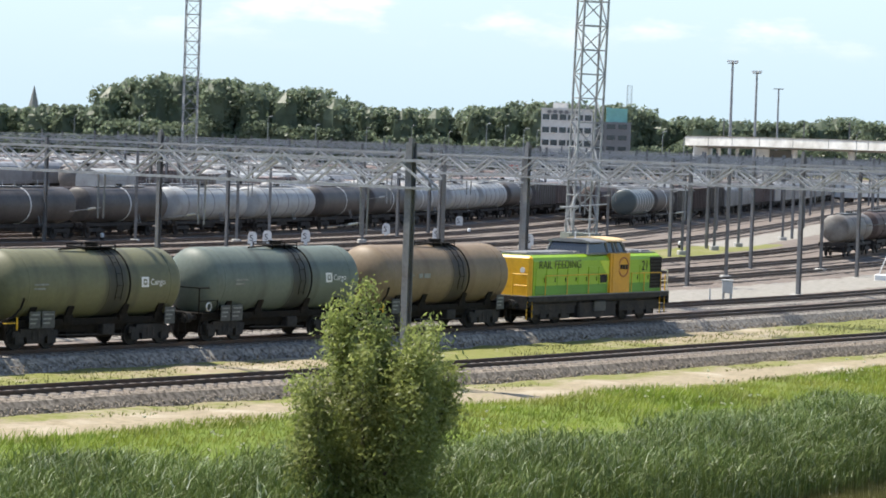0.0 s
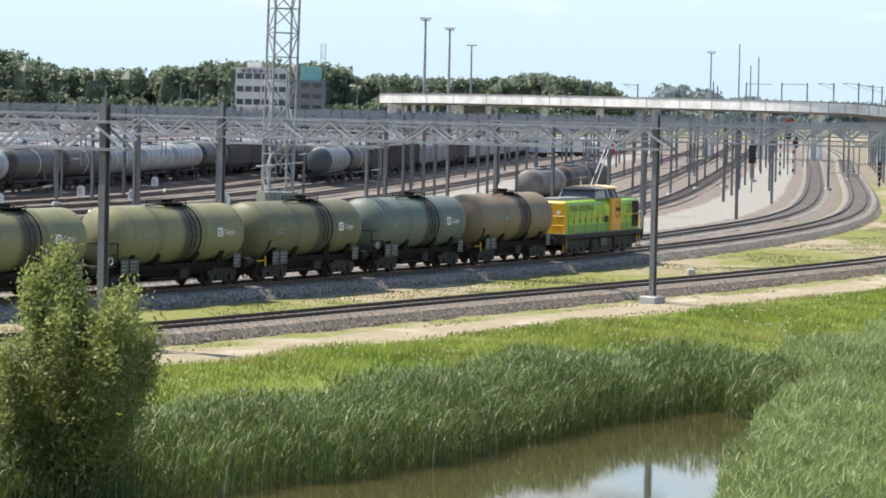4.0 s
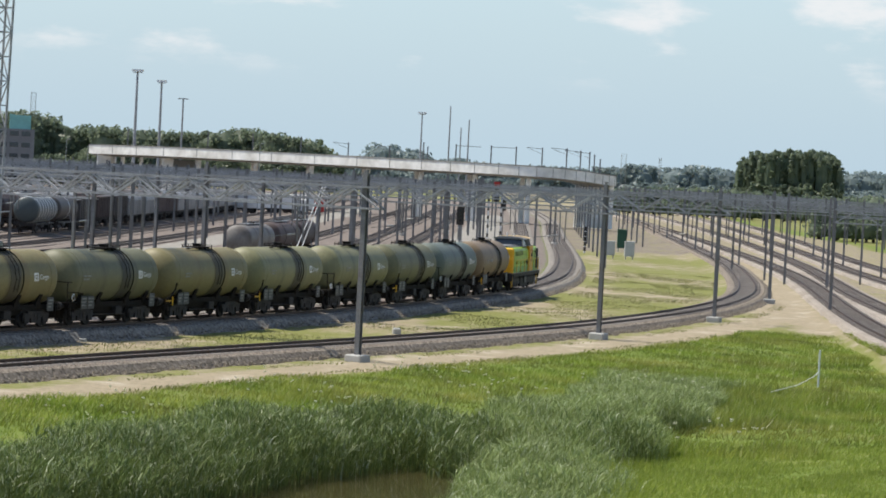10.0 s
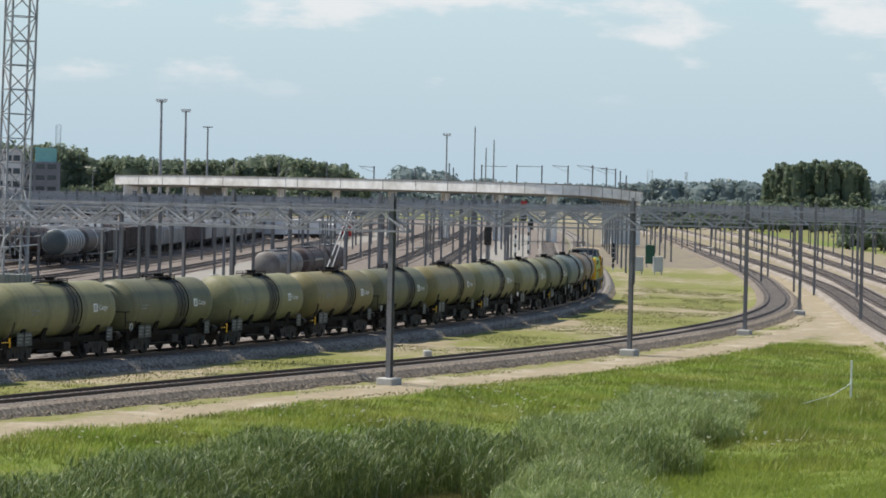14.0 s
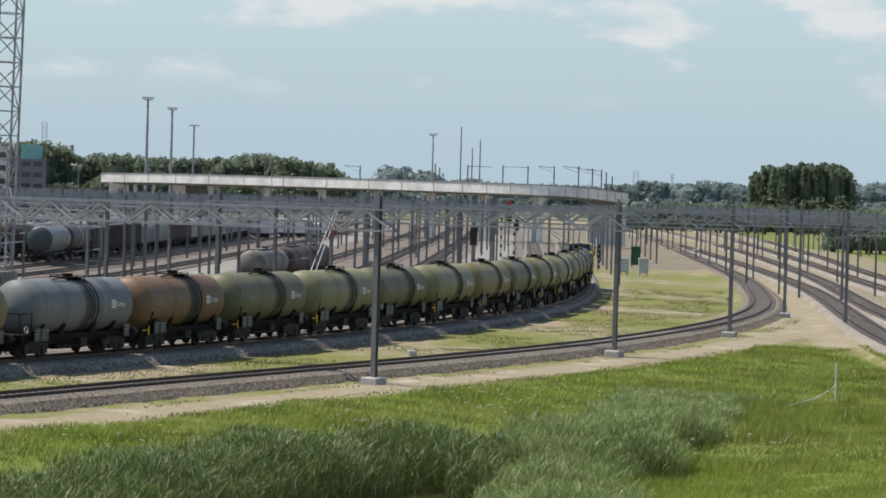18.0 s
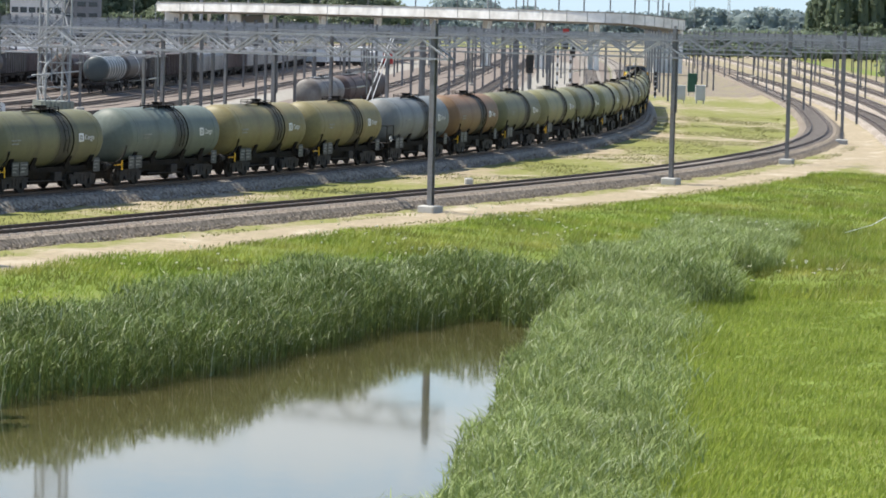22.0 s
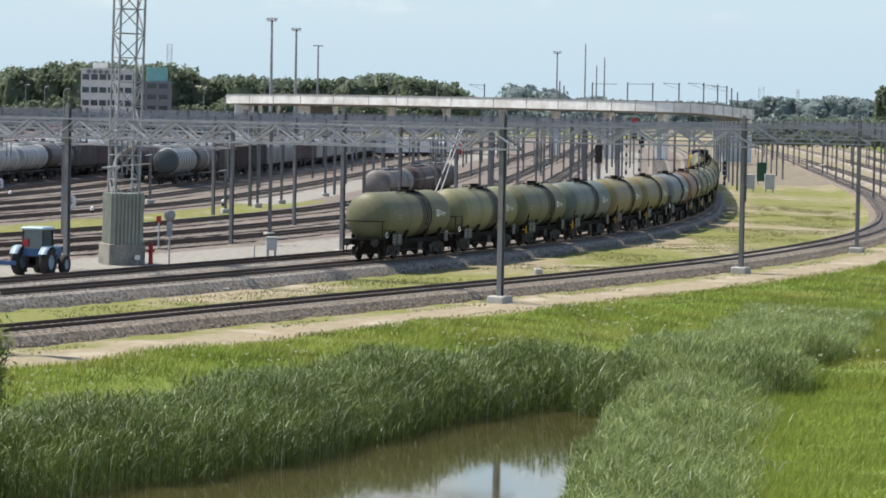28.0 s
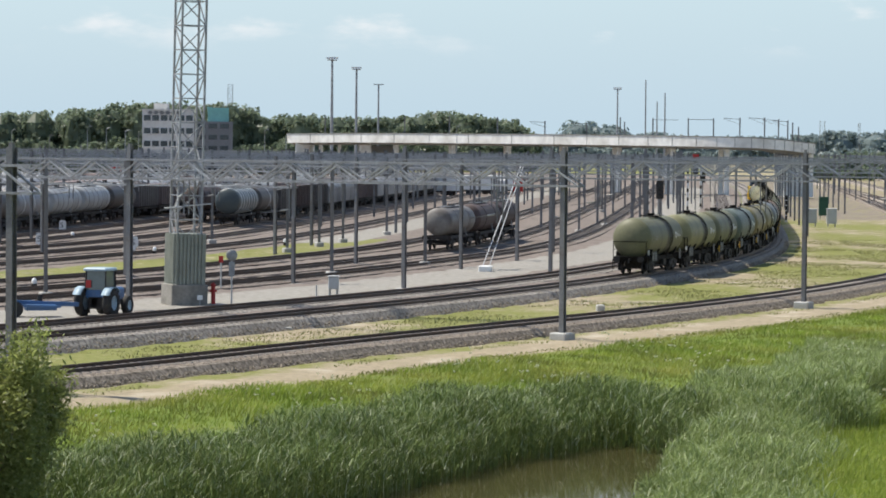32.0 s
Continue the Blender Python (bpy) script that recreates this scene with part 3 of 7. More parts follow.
M_plate = stuff_of("grey sign plate", (0.062, 0.063, 0.06), 0.6, 0, 0.3, 10, 4, (0.1, 0.1, 0.09), 0.5, 0.03)
M_plate_ink = stuff_of("faded stencil paint", (0.25, 0.25, 0.23), 0.7, 0, 0.3, 9, 3, (0.10, 0.10, 0.09), 0.6, 0.02)
M_frame_grime = stuff_of("oily frame", (0.015, 0.0135, 0.0115), 0.85, 0, 0.4, 7, 1.2, (0.024, 0.018, 0.013), 0.7, 0.15, gloss=0.12)
TANKS = {}


def logo(t, material, x, z, r, zc, side=-1):
    """A white square badge with a bar of lettering, curved with the tank."""
    def patch(s, x0, x1, z0, z1):
        k, v = 4, []
        for i in range(k + 1):
            zz = z0 + (z1 - z0) * i / k
            yy = side * (math.sqrt(max(r * r - (zz - zc) ** 2, 0.01)) + 0.012)
            v += [(x0, yy, zz), (x1, yy, zz)]
        s.add(v, [(2 * i, 2 * i + 1, 2 * i + 3, 2 * i + 2) for i in range(k)])
    s = Shape()
    for x0, x1, z0, z1 in ((0, 0.44, 0.33, 0.42), (0, 0.44, 0, 0.09), (0, 0.11, 0.09, 0.33), (0.33, 0.44, 0.09, 0.33),
                           (0.17, 0.27, 0.15, 0.27)):
        patch(s, x + x0, x + x1, z + z0, z + z1)
    part("badge", s, M_white_paint, t, "white square badge")
    text("Cargo", t, M_white_paint, Matrix.Translation((x + 0.52, side * (r + 0.02), z + 0.09)) @ pose(0, 0, 0, 90), 0.36, "white word on the tank")


def tank_wagon(paint, label, badge=True, cabin=False, over=12.0, r=1.43):
    """A four-axle tank wagon; x runs along it, the rail's top is z = 0. The tank keeps close to the front buffers."""
    t = thing("tank_wagon", label, "wagon", None, "tank wagons of the moving train")
    zc, e = 1.11 + r, over / 2
    length = min(over - 0.85, 10.95)
    mid = e - 0.42 - length / 2
    f = mid + length / 2
    key = (paint.name, round(length, 2), round(mid, 2))
    if key not in TANKS:
        TANKS[key] = tank_shape(length, r, zc, mid=mid).mesh("tank", paint)
    part("tank", TANKS[key], None, t)

    def hoop(name, x, w, out, material, arc=(0, 360)):
        part(name, Shape().lathe([(x - w, r - 0.01), (x - w * 0.7, r + out), (x + w * 0.7, r + out), (x + w, r - 0.01)], (0, 0, zc), 36, arc=arc), material, t)

    # weld seams, and the hanger straps to both sides of the spill
    for k in (0.11, 0.89):
        hoop("seam", mid - length / 2 + length * k, 0.03, 0.012, paint)
    hoop("strap", 1.62, 0.04, 0.04, M_frame_grime)
    hoop("strap", 0.42, 0.02, 0.02, paint)
    # dome walkway with a low rail, and the filling hatch
    top = zc + r
    s = Shape().box((0.75, 0, top + 0.06), (1.75, 1.1, 0.05))
    for y in (-0.54, 0.54):
        s.beam((-0.1, y, top + 0.17), (1.6, y, top + 0.17), 0.035)
        for x in (-0.1, 0.75, 1.6):
            s.beam((x, y, top - 0.22), (x, y, top + 0.18), 0.035)
    s.beam((-1.6, -0.45, top - 0.02), (-0.1, -0.5, top + 0.05), 0.06)
    part("walkway", s, M_frame_grime, t)
    part("hatch", Shape().tube((0.75, 0, top - 0.1), (0.75, 0, top + 0.2), 0.26, 14).tube((0.75, 0, top + 0.2), (0.75, 0, top + 0.25), 0.31, 14), M_frame_grime, t)
    # ladder down the spill
    s = Shape()
    for x in (0.8, 1.15):
        pts = [(x, -(r + 0.07) * math.cos(radians(g)), zc + (r + 0.07) * math.sin(radians(g))) for g in (75, 50, 25, 0, -25)]
        s.pipe(pts, 0.016, 5)
    for g in range(-20, 75, 19):
        y, z = -(r + 0.07) * math.cos(radians(g)), zc + (r + 0.07) * math.sin(radians(g))
        s.beam((0.8, y, z), (1.15, y, z), 0.018)
    part("ladder", s, M_frame_grime, t)
    # underframe
    s = Shape()
    for y in (-0.95, 0.95):
        s.box((0, y, 1.06), (over - 1.2, 0.09, 0.26))
    for x in (-e + 0.62, e - 0.62):
        s.box((x, 0, 1.06), (0.14, 2.5, 0.34))
    for x in (-3.6, -1.5, 1.7, 3.8):
        s.box((x, 0, 1.2), (0.5, 2.1, 0.26))
        for y in (-0.9, 0.9):
            s.beam((x, y, 1.1), (x, y * 1.3, 1.72), 0.34, 0.08)
    s.box((0, 0, 0.9), (over - 2.4, 1.5, 0.5)).box((-e + 2.35, 0, 0.62), (2.7, 1.4, 0.5)).box((e - 2.35, 0, 0.62), (2.7, 1.4, 0.5)).box((0.1, 0, 0.62), (2.6, 1.3, 0.5))
    part("underframe", s, M_frame_grime, t)
    # brake gear between the bogies
    part("air_tank", Shape().tube((-1.3, -0.55, 0.72), (-0.2, -0.55, 0.72), 0.21, 12), M_frame_grime, t)
    part("brake_box", Shape().bevel_box((0.85, -0.85, 0.72), (0.7, 0.4, 0.42), 0.03), M_black_iron, t)
    part("brake_rod", Shape().tube((-2.3, -0.3, 0.62), (2.4, -0.3, 0.62), 0.045, 6).beam((-1.9, -0.9, 0.55), (1.8, -0.9, 0.48), 0.05), M_black_iron, t)
    for x in (-e + 2.35, e - 2.35):
        bogie(t, x)
    for x in (-e, e):
        buffers(t, x)
    # pale data plates on the frame's side, behind which the rear bogie runs
    for x, w, h in ((-e + 2.0, 0.62, 0.66), (-e + 2.75, 0.72, 0.66), (e - 1.5, 0.62, 0.7)):
        for y in (-1.32, 1.32):
            part("plate", Shape().bevel_box((x, y, 1.22), (w, 0.04, h), 0.015), M_plate, t, "worn grey data plate")
        s = Shape()
        for row in range(3):
            s.box((x - 0.06 * row, -1.345, 1.42 - 0.17 * row), (w * (0.75 - 0.12 * row), 0.01, 0.06))
        part("lettering", s, M_plate_ink, t, "pale bars of writing")
    # steps at the corners
    for x in (-e + 0.65, e - 0.65):
        for y in (-1.25, 1.25):
            s = Shape().pipe([(x - 0.2, y, 0.35), (x - 0.2, y, 1.05), (x + 0.2, y, 1.05), (x + 0.2, y, 0.35), (x - 0.2, y, 0.35)], 0.025)
            part("step", s, M_frame_grime, t)
    if cabin:
        s = Shape()
        x = -e + 0.4
        for y in (-1.2, 1.2):
            s.pipe([(x, y, 1.2), (x, y, 2.3), (x + 1.2, y, 2.3), (x + 1.2, y, 1.2)], 0.03)
            s.beam((x, y, 1.75), (x + 1.2, y, 1.75), 0.04)
        s.beam((x, -1.2, 2.3), (x, 1.2, 2.3), 0.05).box((x + 0.55, 0, 1.22), (1.2, 2.4, 0.05))
        part("brake_platform", s, M_frame_grime, t)
        part("hand_wheel", Shape().lathe([(-1.27, 0.16), (-1.24, 0.2), (-1.21, 0.16)], (x + 0.6, 0, 1.5), 14, "Y"), M_white_paint, t, "pale brake hand wheel")
    else:
        s = Shape().pipe([(-e + 0.5, -1.22, 1.25), (-e + 0.8, -1.3, 1.35), (-e + 1.15, -1.38, 1.7), (-e + 1.3, -1.42, 2.1)], 0.045)
        part("discharge_pipe", s, M_frame_grime, t)
        part("valve_handle", Shape().tube((-e + 1.0, -1.34, 0.85), (-e + 1.0, -1.34, 1.35), 0.035, 6).beam((-e + 0.3, -1.3, 1.12), (-e + 1.1, -1.3, 1.12), 0.04), M_yellow, t, "yellow valve handle")
    if badge:
        logo(t, M_white_paint, f - 2.95, zc - 0.12, r, zc)
    else:
        s = Shape()
        for x0, x1 in ((0, 0.3), (0.4, 0.9)):
            s.box((1.0 - 3.4 + (x0 + x1) / 2, -r - 0.012, zc + 0.05), (x1 - x0, 0.02, 0.2))
        part("lettering", s, M_plate_ink, t, "faded pale bars of lettering")
    # pale stencilled lines on the tank's rear half
    s = Shape()
    for k in range(2):
        s.box((f - 8.7 - 0.1 * k, -r - 0.006, zc + 0.08 - 0.17 * k), (0.8 - 0.2 * k, 0.02, 0.07))
    part("lettering", s, M_plate_ink, t, "pale bars of writing")
    return t


OLIVE, YELLOW_OLIVE, TEAL = (0.145, 0.142, 0.078), (0.21, 0.202, 0.103), (0.128, 0.152, 0.126)
PAINTS = {
    "rust": (tank_paint("rust brown tank paint", (0.215, 0.158, 0.098), rust=(0.11, 0.06, 0.03)), "rust-brown weathered tank wagon with soot-dark spill band"),
    "teal": (tank_paint("grey-green tank paint", TEAL), "grey-green weathered tank wagon with white badge"),
    "olive": (tank_paint("olive tank paint", OLIVE), "olive-green weathered tank wagon with white badge"),
    "yellow": (tank_paint("yellow-olive tank paint", YELLOW_OLIVE), "pale yellow-olive weathered tank wagon with white badge"),
    "tan": (tank_paint("tan-stained olive tank paint", (0.20, 0.172, 0.078), rust=(0.14, 0.08, 0.03), soot_amount=0.45), "olive tank wagon stained tan-brown with white badge"),
    "grey": (tank_paint("blue-grey tank paint", (0.165, 0.178, 0.175)), "blue-grey weathered tank wagon with white badge"),
    "redrust": (tank_paint("red rust tank paint", (0.19, 0.118, 0.064), rust=(0.13, 0.045, 0.018), soot_amount=0.7), "red-rusted tank wagon with white badge"),
}
ORDER = ["rust", "teal", "olive", "yellow", "yellow", "tan", "olive", "tan", "yellow", "olive", "yellow", "olive", "redrust", "grey", "tan", "tan",
         "teal", "olive", "yellow", "olive"]
# wagons with a brake platform at their rear end, by their place in the train
CABINS = {2, 4, 7, 10, 14, 19, 20}
LOCO_LENGTH = 14.7
# lengths over buffers, from the locomotive backwards
LENGTHS = [11.9, 12.0, 11.34, 12.83, 12.04, 11.85, 11.19, 12.03, 12.75, 11.29, 12.36, 12.05, 11.23, 12.81, 11.82, 11.21, 12.63, 11.0, 12.75, 11.7]
train = []
back_of = LOCO_LENGTH - 0.4
for i, (k, over) in enumerate(zip(ORDER, LENGTHS), 1):
    wagon = tank_wagon(PAINTS[k][0], PAINTS[k][1], badge=i != 1, cabin=i in CABINS, over=over)
    train.append((wagon, back_of + over / 2))
    back_of += over


def locomotive():
    """A centre-cab diesel shunter in lime green with yellow ends; it runs towards +x."""
    t = thing("shunting_locomotive", "lime-green and yellow diesel shunting locomotive with lettering", "locomotive")
    green = stuff_of("lime green paint", (0.27, 0.44, 0.018), 0.4, 0, 0.08, 8, 0.8, (0.20, 0.33, 0.02), 0.5, 0.02, gloss=0.45)
    bright = stuff_of("darker green paint", (0.085, 0.26, 0.02), 0.4, 0, 0.08, 8, 0.8, (0.06, 0.17, 0.02), 0.5, 0.02, gloss=0.45)
    letters = stuff_of("dark olive lettering", (0.06, 0.085, 0.015), 0.5, 0, 0.1, 8, 0.8, None, 0.2, 0.02)
    roof = stuff_of("grey roof paint", (0.17, 0.172, 0.17), 0.6, 0, 0.2, 7, 0.9, (0.09, 0.09, 0.085), 0.6, 0.05)
    orange = stuff_of("orange-yellow cab paint", (0.62, 0.31, 0.02), 0.45, 0, 0.08, 8, 1.2, (0.42, 0.21, 0.03), 0.4, 0.03)
    cream = stuff_of("cream roof edge paint", (0.66, 0.47, 0.24), 0.5, 0, 0.1, 8, 1.0, (0.45, 0.3, 0.14), 0.4, 0.03)
    h = LOCO_LENGTH / 2
    side, hood_top, x_cab0, x_cab1 = 1.36, 3.42, 0.85, 2.75
    part("frame", Shape().box((0, 0, 1.28), (13.4, 2.95, 0.24)).box((0, 0, 1.02), (12.6, 2.2, 0.32)), M_black_iron, t)
    part("walkway", Shape().box((0, 0, 1.43), (13.4, 3.0, 0.05)), roof, t, "grey chequered walkway")
    # fuel tank and boxes between the bogies
    part("fuel_tank", Shape().bevel_box((0.1, 0, 0.66), (3.6, 2.5, 0.8), 0.08), M_black_iron, t)
    part("battery_box", Shape().bevel_box((0.15, -1.3, 0.82), (1.1, 0.12, 0.5), 0.03), M_plate, t, "grey battery box")

    def hood(x0, x1, top, w, name, material, label=""):
        b = 0.3
        ring = [(-w, 1.45), (-w, top - b), (-w + 0.1, top - 0.12), (-w + b, top), (w - b, top), (w - 0.1, top - 0.12), (w, top - b), (w, 1.45)]
        v = [(x0, y, z) for y, z in ring] + [(x1, y, z) for y, z in ring]
        f = [(i + 1, i, 8 + i, 9 + i) for i in range(7)] + [tuple(range(8)), tuple(range(15, 7, -1))]
        return part(name, Shape().add(v, f), material, t, label)

    long_hood = hood(-6.15, x_cab0, hood_top, side, "rear_hood", green, "long lime-green engine hood")
    front_hood = hood(x_cab1, 6.05, hood_top - 0.02, side, "front_hood", green, "short lime-green engine hood")
    # the yellow rear end, set forward of the buffers with its lamps and rails
    rear = part("rear_end", Shape().bevel_box((-6.28, 0, 2.42), (0.3, 2.74, 1.96), 0.12), M_yellow, t, "yellow end panel")
    for y in (-0.9, 0.9):
        part("lamp", Shape().tube((-6.46, y, 2.7), (-6.40, y, 2.7), 0.14, 12), M_white_paint, rear, "round end lamp")
    part("front_end", Shape().bevel_box((6.12, 0, 2.3), (0.16, 2.4, 1.7), 0.05), M_black_iron, t, "black radiator end")
    for x0, x1, hd in ((-6.0, x_cab0 - 0.05, long_hood), (x_cab1 + 0.05, 5.95, front_hood)):
        part("stripe", Shape().box(((x0 + x1) / 2, -side - 0.012, 1.72), (x1 - x0, 0.03, 0.46)), bright, hd, "darker green band along the hood")
        k = max(3, int((x1 - x0) / 0.95))
        for i in range(k):
            x = x0 + (x1 - x0) * (i + 0.5) / k
            part("hatch", Shape().box((x, -side - 0.014, 2.36), ((x1 - x0) / k - 0.07, 0.028, 0.86)), green, hd)
            part("hatch_handle", Shape().box((x + 0.3, -side - 0.04, 2.2), (0.04, 0.03, 0.2)), M_black_iron, hd)
        part("hood_roof", Shape().box(((x0 + x1) / 2, 0, hood_top + 0.02), (x1 - x0, 2.05, 0.06)), roof, hd, "grey hood roof")
        for i in range(3):
            part("roof_hatch", Shape().bevel_box((x0 + (x1 - x0) * (i + 0.5) / 3, 0, hood_top + 0.08), ((x1 - x0) / 3 - 0.2, 1.5, 0.1), 0.03), roof, hd)
    part("radiator", Shape().box((5.45, -side - 0.016, 2.42), (1.15, 0.03, 1.6)), M_black_iron, front_hood, "black radiator panel")
    for i in range(9):
        part("slat", Shape().box((5.45, -side - 0.045, 1.72 + i * 0.17), (1.1, 0.03, 0.05)), M_frame_grime, front_hood)
    part("vent", Shape().box((x_cab0 - 0.55, -side - 0.03, 2.2), (0.62, 0.03, 0.42)), M_black_iron, long_hood, "dark vent grille")
    # a bright wedge of yellow-green where the long hood meets the cab
    y = -side - 0.034
    part("flash", Shape().add([(x_cab0 - 0.95, y, 3.1), (x_cab0 - 0.02, y, 3.1), (x_cab0 - 0.02, y, 2.2)], [(0, 2, 1)]),
         stuff_of("yellow-green paint", (0.5, 0.62, 0.05), 0.4, 0, 0.06, 8, 0.8, None, 0.2, 0.02), long_hood, "bright yellow-green wedge")
    # cab
    cab = part("cab", Shape().box(((x_cab0 + x_cab1) / 2, 0, 2.45), (x_cab1 - x_cab0, 2.9, 2.0)), orange, t, "orange-yellow cab side")
    # raised glazed part: long sloping side windows to the rear
    xa, xb, zt = x_cab0 - 1.9, x_cab1 - 0.05, 4.02
    part("cab_window", Shape().add([(xa, -1.2, 3.44), (xb, -1.2, 3.44), (xb - 0.35, -1.06, zt), (xa + 0.28, -1.06, zt), (xa, 1.2, 3.44), (xb, 1.2, 3.44), (xb - 0.35, 1.06, zt), (xa + 0.28, 1.06, zt)],
                                   [(0, 1, 2, 3), (5, 4, 7, 6), (4, 0, 3, 7), (1, 5, 6, 2)]), M_glass, cab, "dark cab glazing")
    up = Shape()
    for x, dx in ((xa, 0.28), (x_cab0 + 0.1, -0.1), (x_cab0 + 0.75, -0.1), (x_cab1 - 0.75, -0.2), (xb, -0.35)):
        for y in (-1, 1):
            up.beam((x, y * 1.22, 3.4), (x + dx, y * 1.07, zt), 0.09)
    for y in (-1.22, 1.22):
        up.box(((xa + xb) / 2, y, 3.44), (xb - xa, 0.06, 0.1))
    part("cab_posts", up, roof, cab)

    def shell(x0, x1, name, material, label, dz=0.0):
        ring = [(-1.28, zt - 0.03), (-1.22, zt + 0.04), (-0.8, zt + 0.12), (0, zt + 0.16), (0.8, zt + 0.12), (1.22, zt + 0.04), (1.28, zt - 0.03)]
        v = [(x0, y, z + dz) for y, z in ring] + [(x1, y, z + dz) for y, z in ring]
        part(name, Shape().add(v, [(i + 1, i, 7 + i, 8 + i) for i in range(6)] + [tuple(range(7)), tuple(range(13, 6, -1)), (0, 6, 13, 7)]), material, cab, label)

    shell(xa + 0.15, x_cab0 - 0.15, "cab_roof", roof, "dark grey curved cab roof")
    shell(x_cab0 - 0.15, xb - 0.1, "cab_roof", cream, "cream raised cab roof", 0.06)
    part("horn", Shape().tube((0.2, 0.3, zt + 0.12), (0.2, 0.3, zt + 0.5), 0.035, 8), M_white_paint, cab)
    part("aerial", Shape().tube((0.75, -0.2, zt + 0.15), (0.75, -0.2, zt + 0.4), 0.03, 8), M_white_paint, cab)
    part("door", Shape().bevel_box((x_cab0 + 0.5, -1.465, 2.45), (0.62, 0.04, 1.9), 0.015), orange, cab)
    part("emblem_ring", Shape().lathe([(-1.455, 0.52), (-1.475, 0.52), (-1.475, 0.43), (-1.455, 0.43)], (x_cab1 - 0.62, 0, 2.75), 24, "Y"),
         stuff_of("red-brown emblem paint", (0.36, 0.13, 0.03), 0.5, 0, 0.1, 8, 1, None, 0.2, 0.02), cab, "round red-brown emblem ring")
    for i in range(3):
        part("lettering", Shape().box((x_cab1 - 0.88 + i * 0.26, -1.482, 2.75), (0.17, 0.02, 0.24)), M_black_iron, cab, "dark bar of lettering")
    text("RAIL FEEDING", long_hood, letters, Matrix.Translation((-5.75, -side - 0.036, 2.76)) @ Matrix.Diagonal((1.08, 1, 1, 1)) @ pose(0, 0, 0, 90), 0.58, "dark olive words on the hood")
    text("21", front_hood, M_black_iron, Matrix.Translation((4.0, -side - 0.036, 2.55)) @ pose(0, 0, 0, 90), 0.72, "black number twenty-one")
    for x in (-4.0, 4.2):
        bogie(t, x)
        for y in (-1.14, 1.14):
            f = Shape().box((x, y, 0.76), (3.9, 0.14, 0.5)).box((x, y * 0.9, 0.5), (3.4, 0.1, 0.5))
            for dx in (-0.95, 0.95):
                f.box((x + dx, y, 0.52), (0.5, 0.18, 0.44))
            f.box((x, y, 0.56), (0.8, 0.16, 0.4)).beam((x - 1.7, y, 0.8), (x - 1.35, y, 0.5), 0.12).beam((x + 1.7, y, 0.8), (x + 1.35, y, 0.5), 0.12)
            part("side_frame", f, M_black_iron, t)
    for e in (-h, h):
        buffers(t, e)
        g = float(np.sign(e))
        part("buffer_beam", Shape().box((e - 0.55 * g, 0, 1.12), (0.16, 2.8, 0.62)), M_black_iron, t)
        rail_paint = M_yellow if e < 0 else M_box_rail
        for y0, y1 in ((-1.38, -0.5), (0.5, 1.38)):
            s = Shape()
            for y in (y0, y1):
                s.pipe([(e - 0.65 * g, y, 1.4), (e - 0.65 * g, y, 2.5)], 0.035)
            for z in (1.95, 2.5):
                s.pipe([(e - 0.65 * g, y0, z), (e - 0.65 * g, y1, z)], 0.035)
            part("handrail", s, rail_paint, t, "tubular end handrail")
        for y in (-1.3, 1.3):
            for z in (0.35, 0.7, 1.05):
                part("step", Shape().box((e - 1.0 * g, y, z), (0.5, 0.3, 0.04)), M_black_iron, t)
            s = Shape().pipe([(e - 0.76 * g, y, 0.3), (e - 0.76 * g, y, 2.3)], 0.03).pipe([(e - 1.24 * g, y, 0.3), (e - 1.24 * g, y, 2.3)], 0.03)
            part("grab_rail", s, M_yellow, t, "yellow grab rail")
    for y in (-1.46, 1.46):
        for xs in ((-5.2, -3.2, -1.2, x_cab0 - 0.2), (x_cab1 + 0.2, 4.2, 5.9)):
            s = Shape().pipe([(xs[0], y, 2.42), (xs[-1], y, 2.42)], 0.022)
            for x in xs:
                s.pipe([(x, y, 1.45), (x, y, 2.42)], 0.022)
            part("handrail", s, M_yellow, t, "thin yellow walkway rail")
    return t


M_box_rail = stuff_of("pale rail paint", (0.6, 0.56, 0.42), 0.5, 0, 0.1, 8, 2, None, 0.3, 0.03)
train.insert(0, (locomotive(), LOCO_LENGTH / 2 - 0.4))


# ---- catenary masts and portals ----
def at_bearing(deg, d, z=0.0):
    return (d * math.sin(radians(deg)), d * math.cos(radians(deg)), z)


def mast_shape(h, w=0.30, foot=0.0):
    """A broad-flanged steel post."""
    h2, t = w / 2, 0.03
    ring = [(-h2, -h2), (h2, -h2), (h2, -h2 + t), (t / 2, -h2 + t), (t / 2, h2 - t), (h2, h2 - t), (h2, h2), (-h2, h2), (-h2, h2 - t), (-t / 2, h2 - t),
            (-t / 2, -h2 + t), (-h2, -h2 + t)]
    v = [(x, y, foot) for x, y in ring] + [(x, y, h) for x, y in ring]
    return Shape().add(v, [(i, (i + 1) % 12, 12 + (i + 1) % 12, 12 + i) for i in range(12)] + [tuple(range(11, -1, -1)), tuple(range(12, 24))])


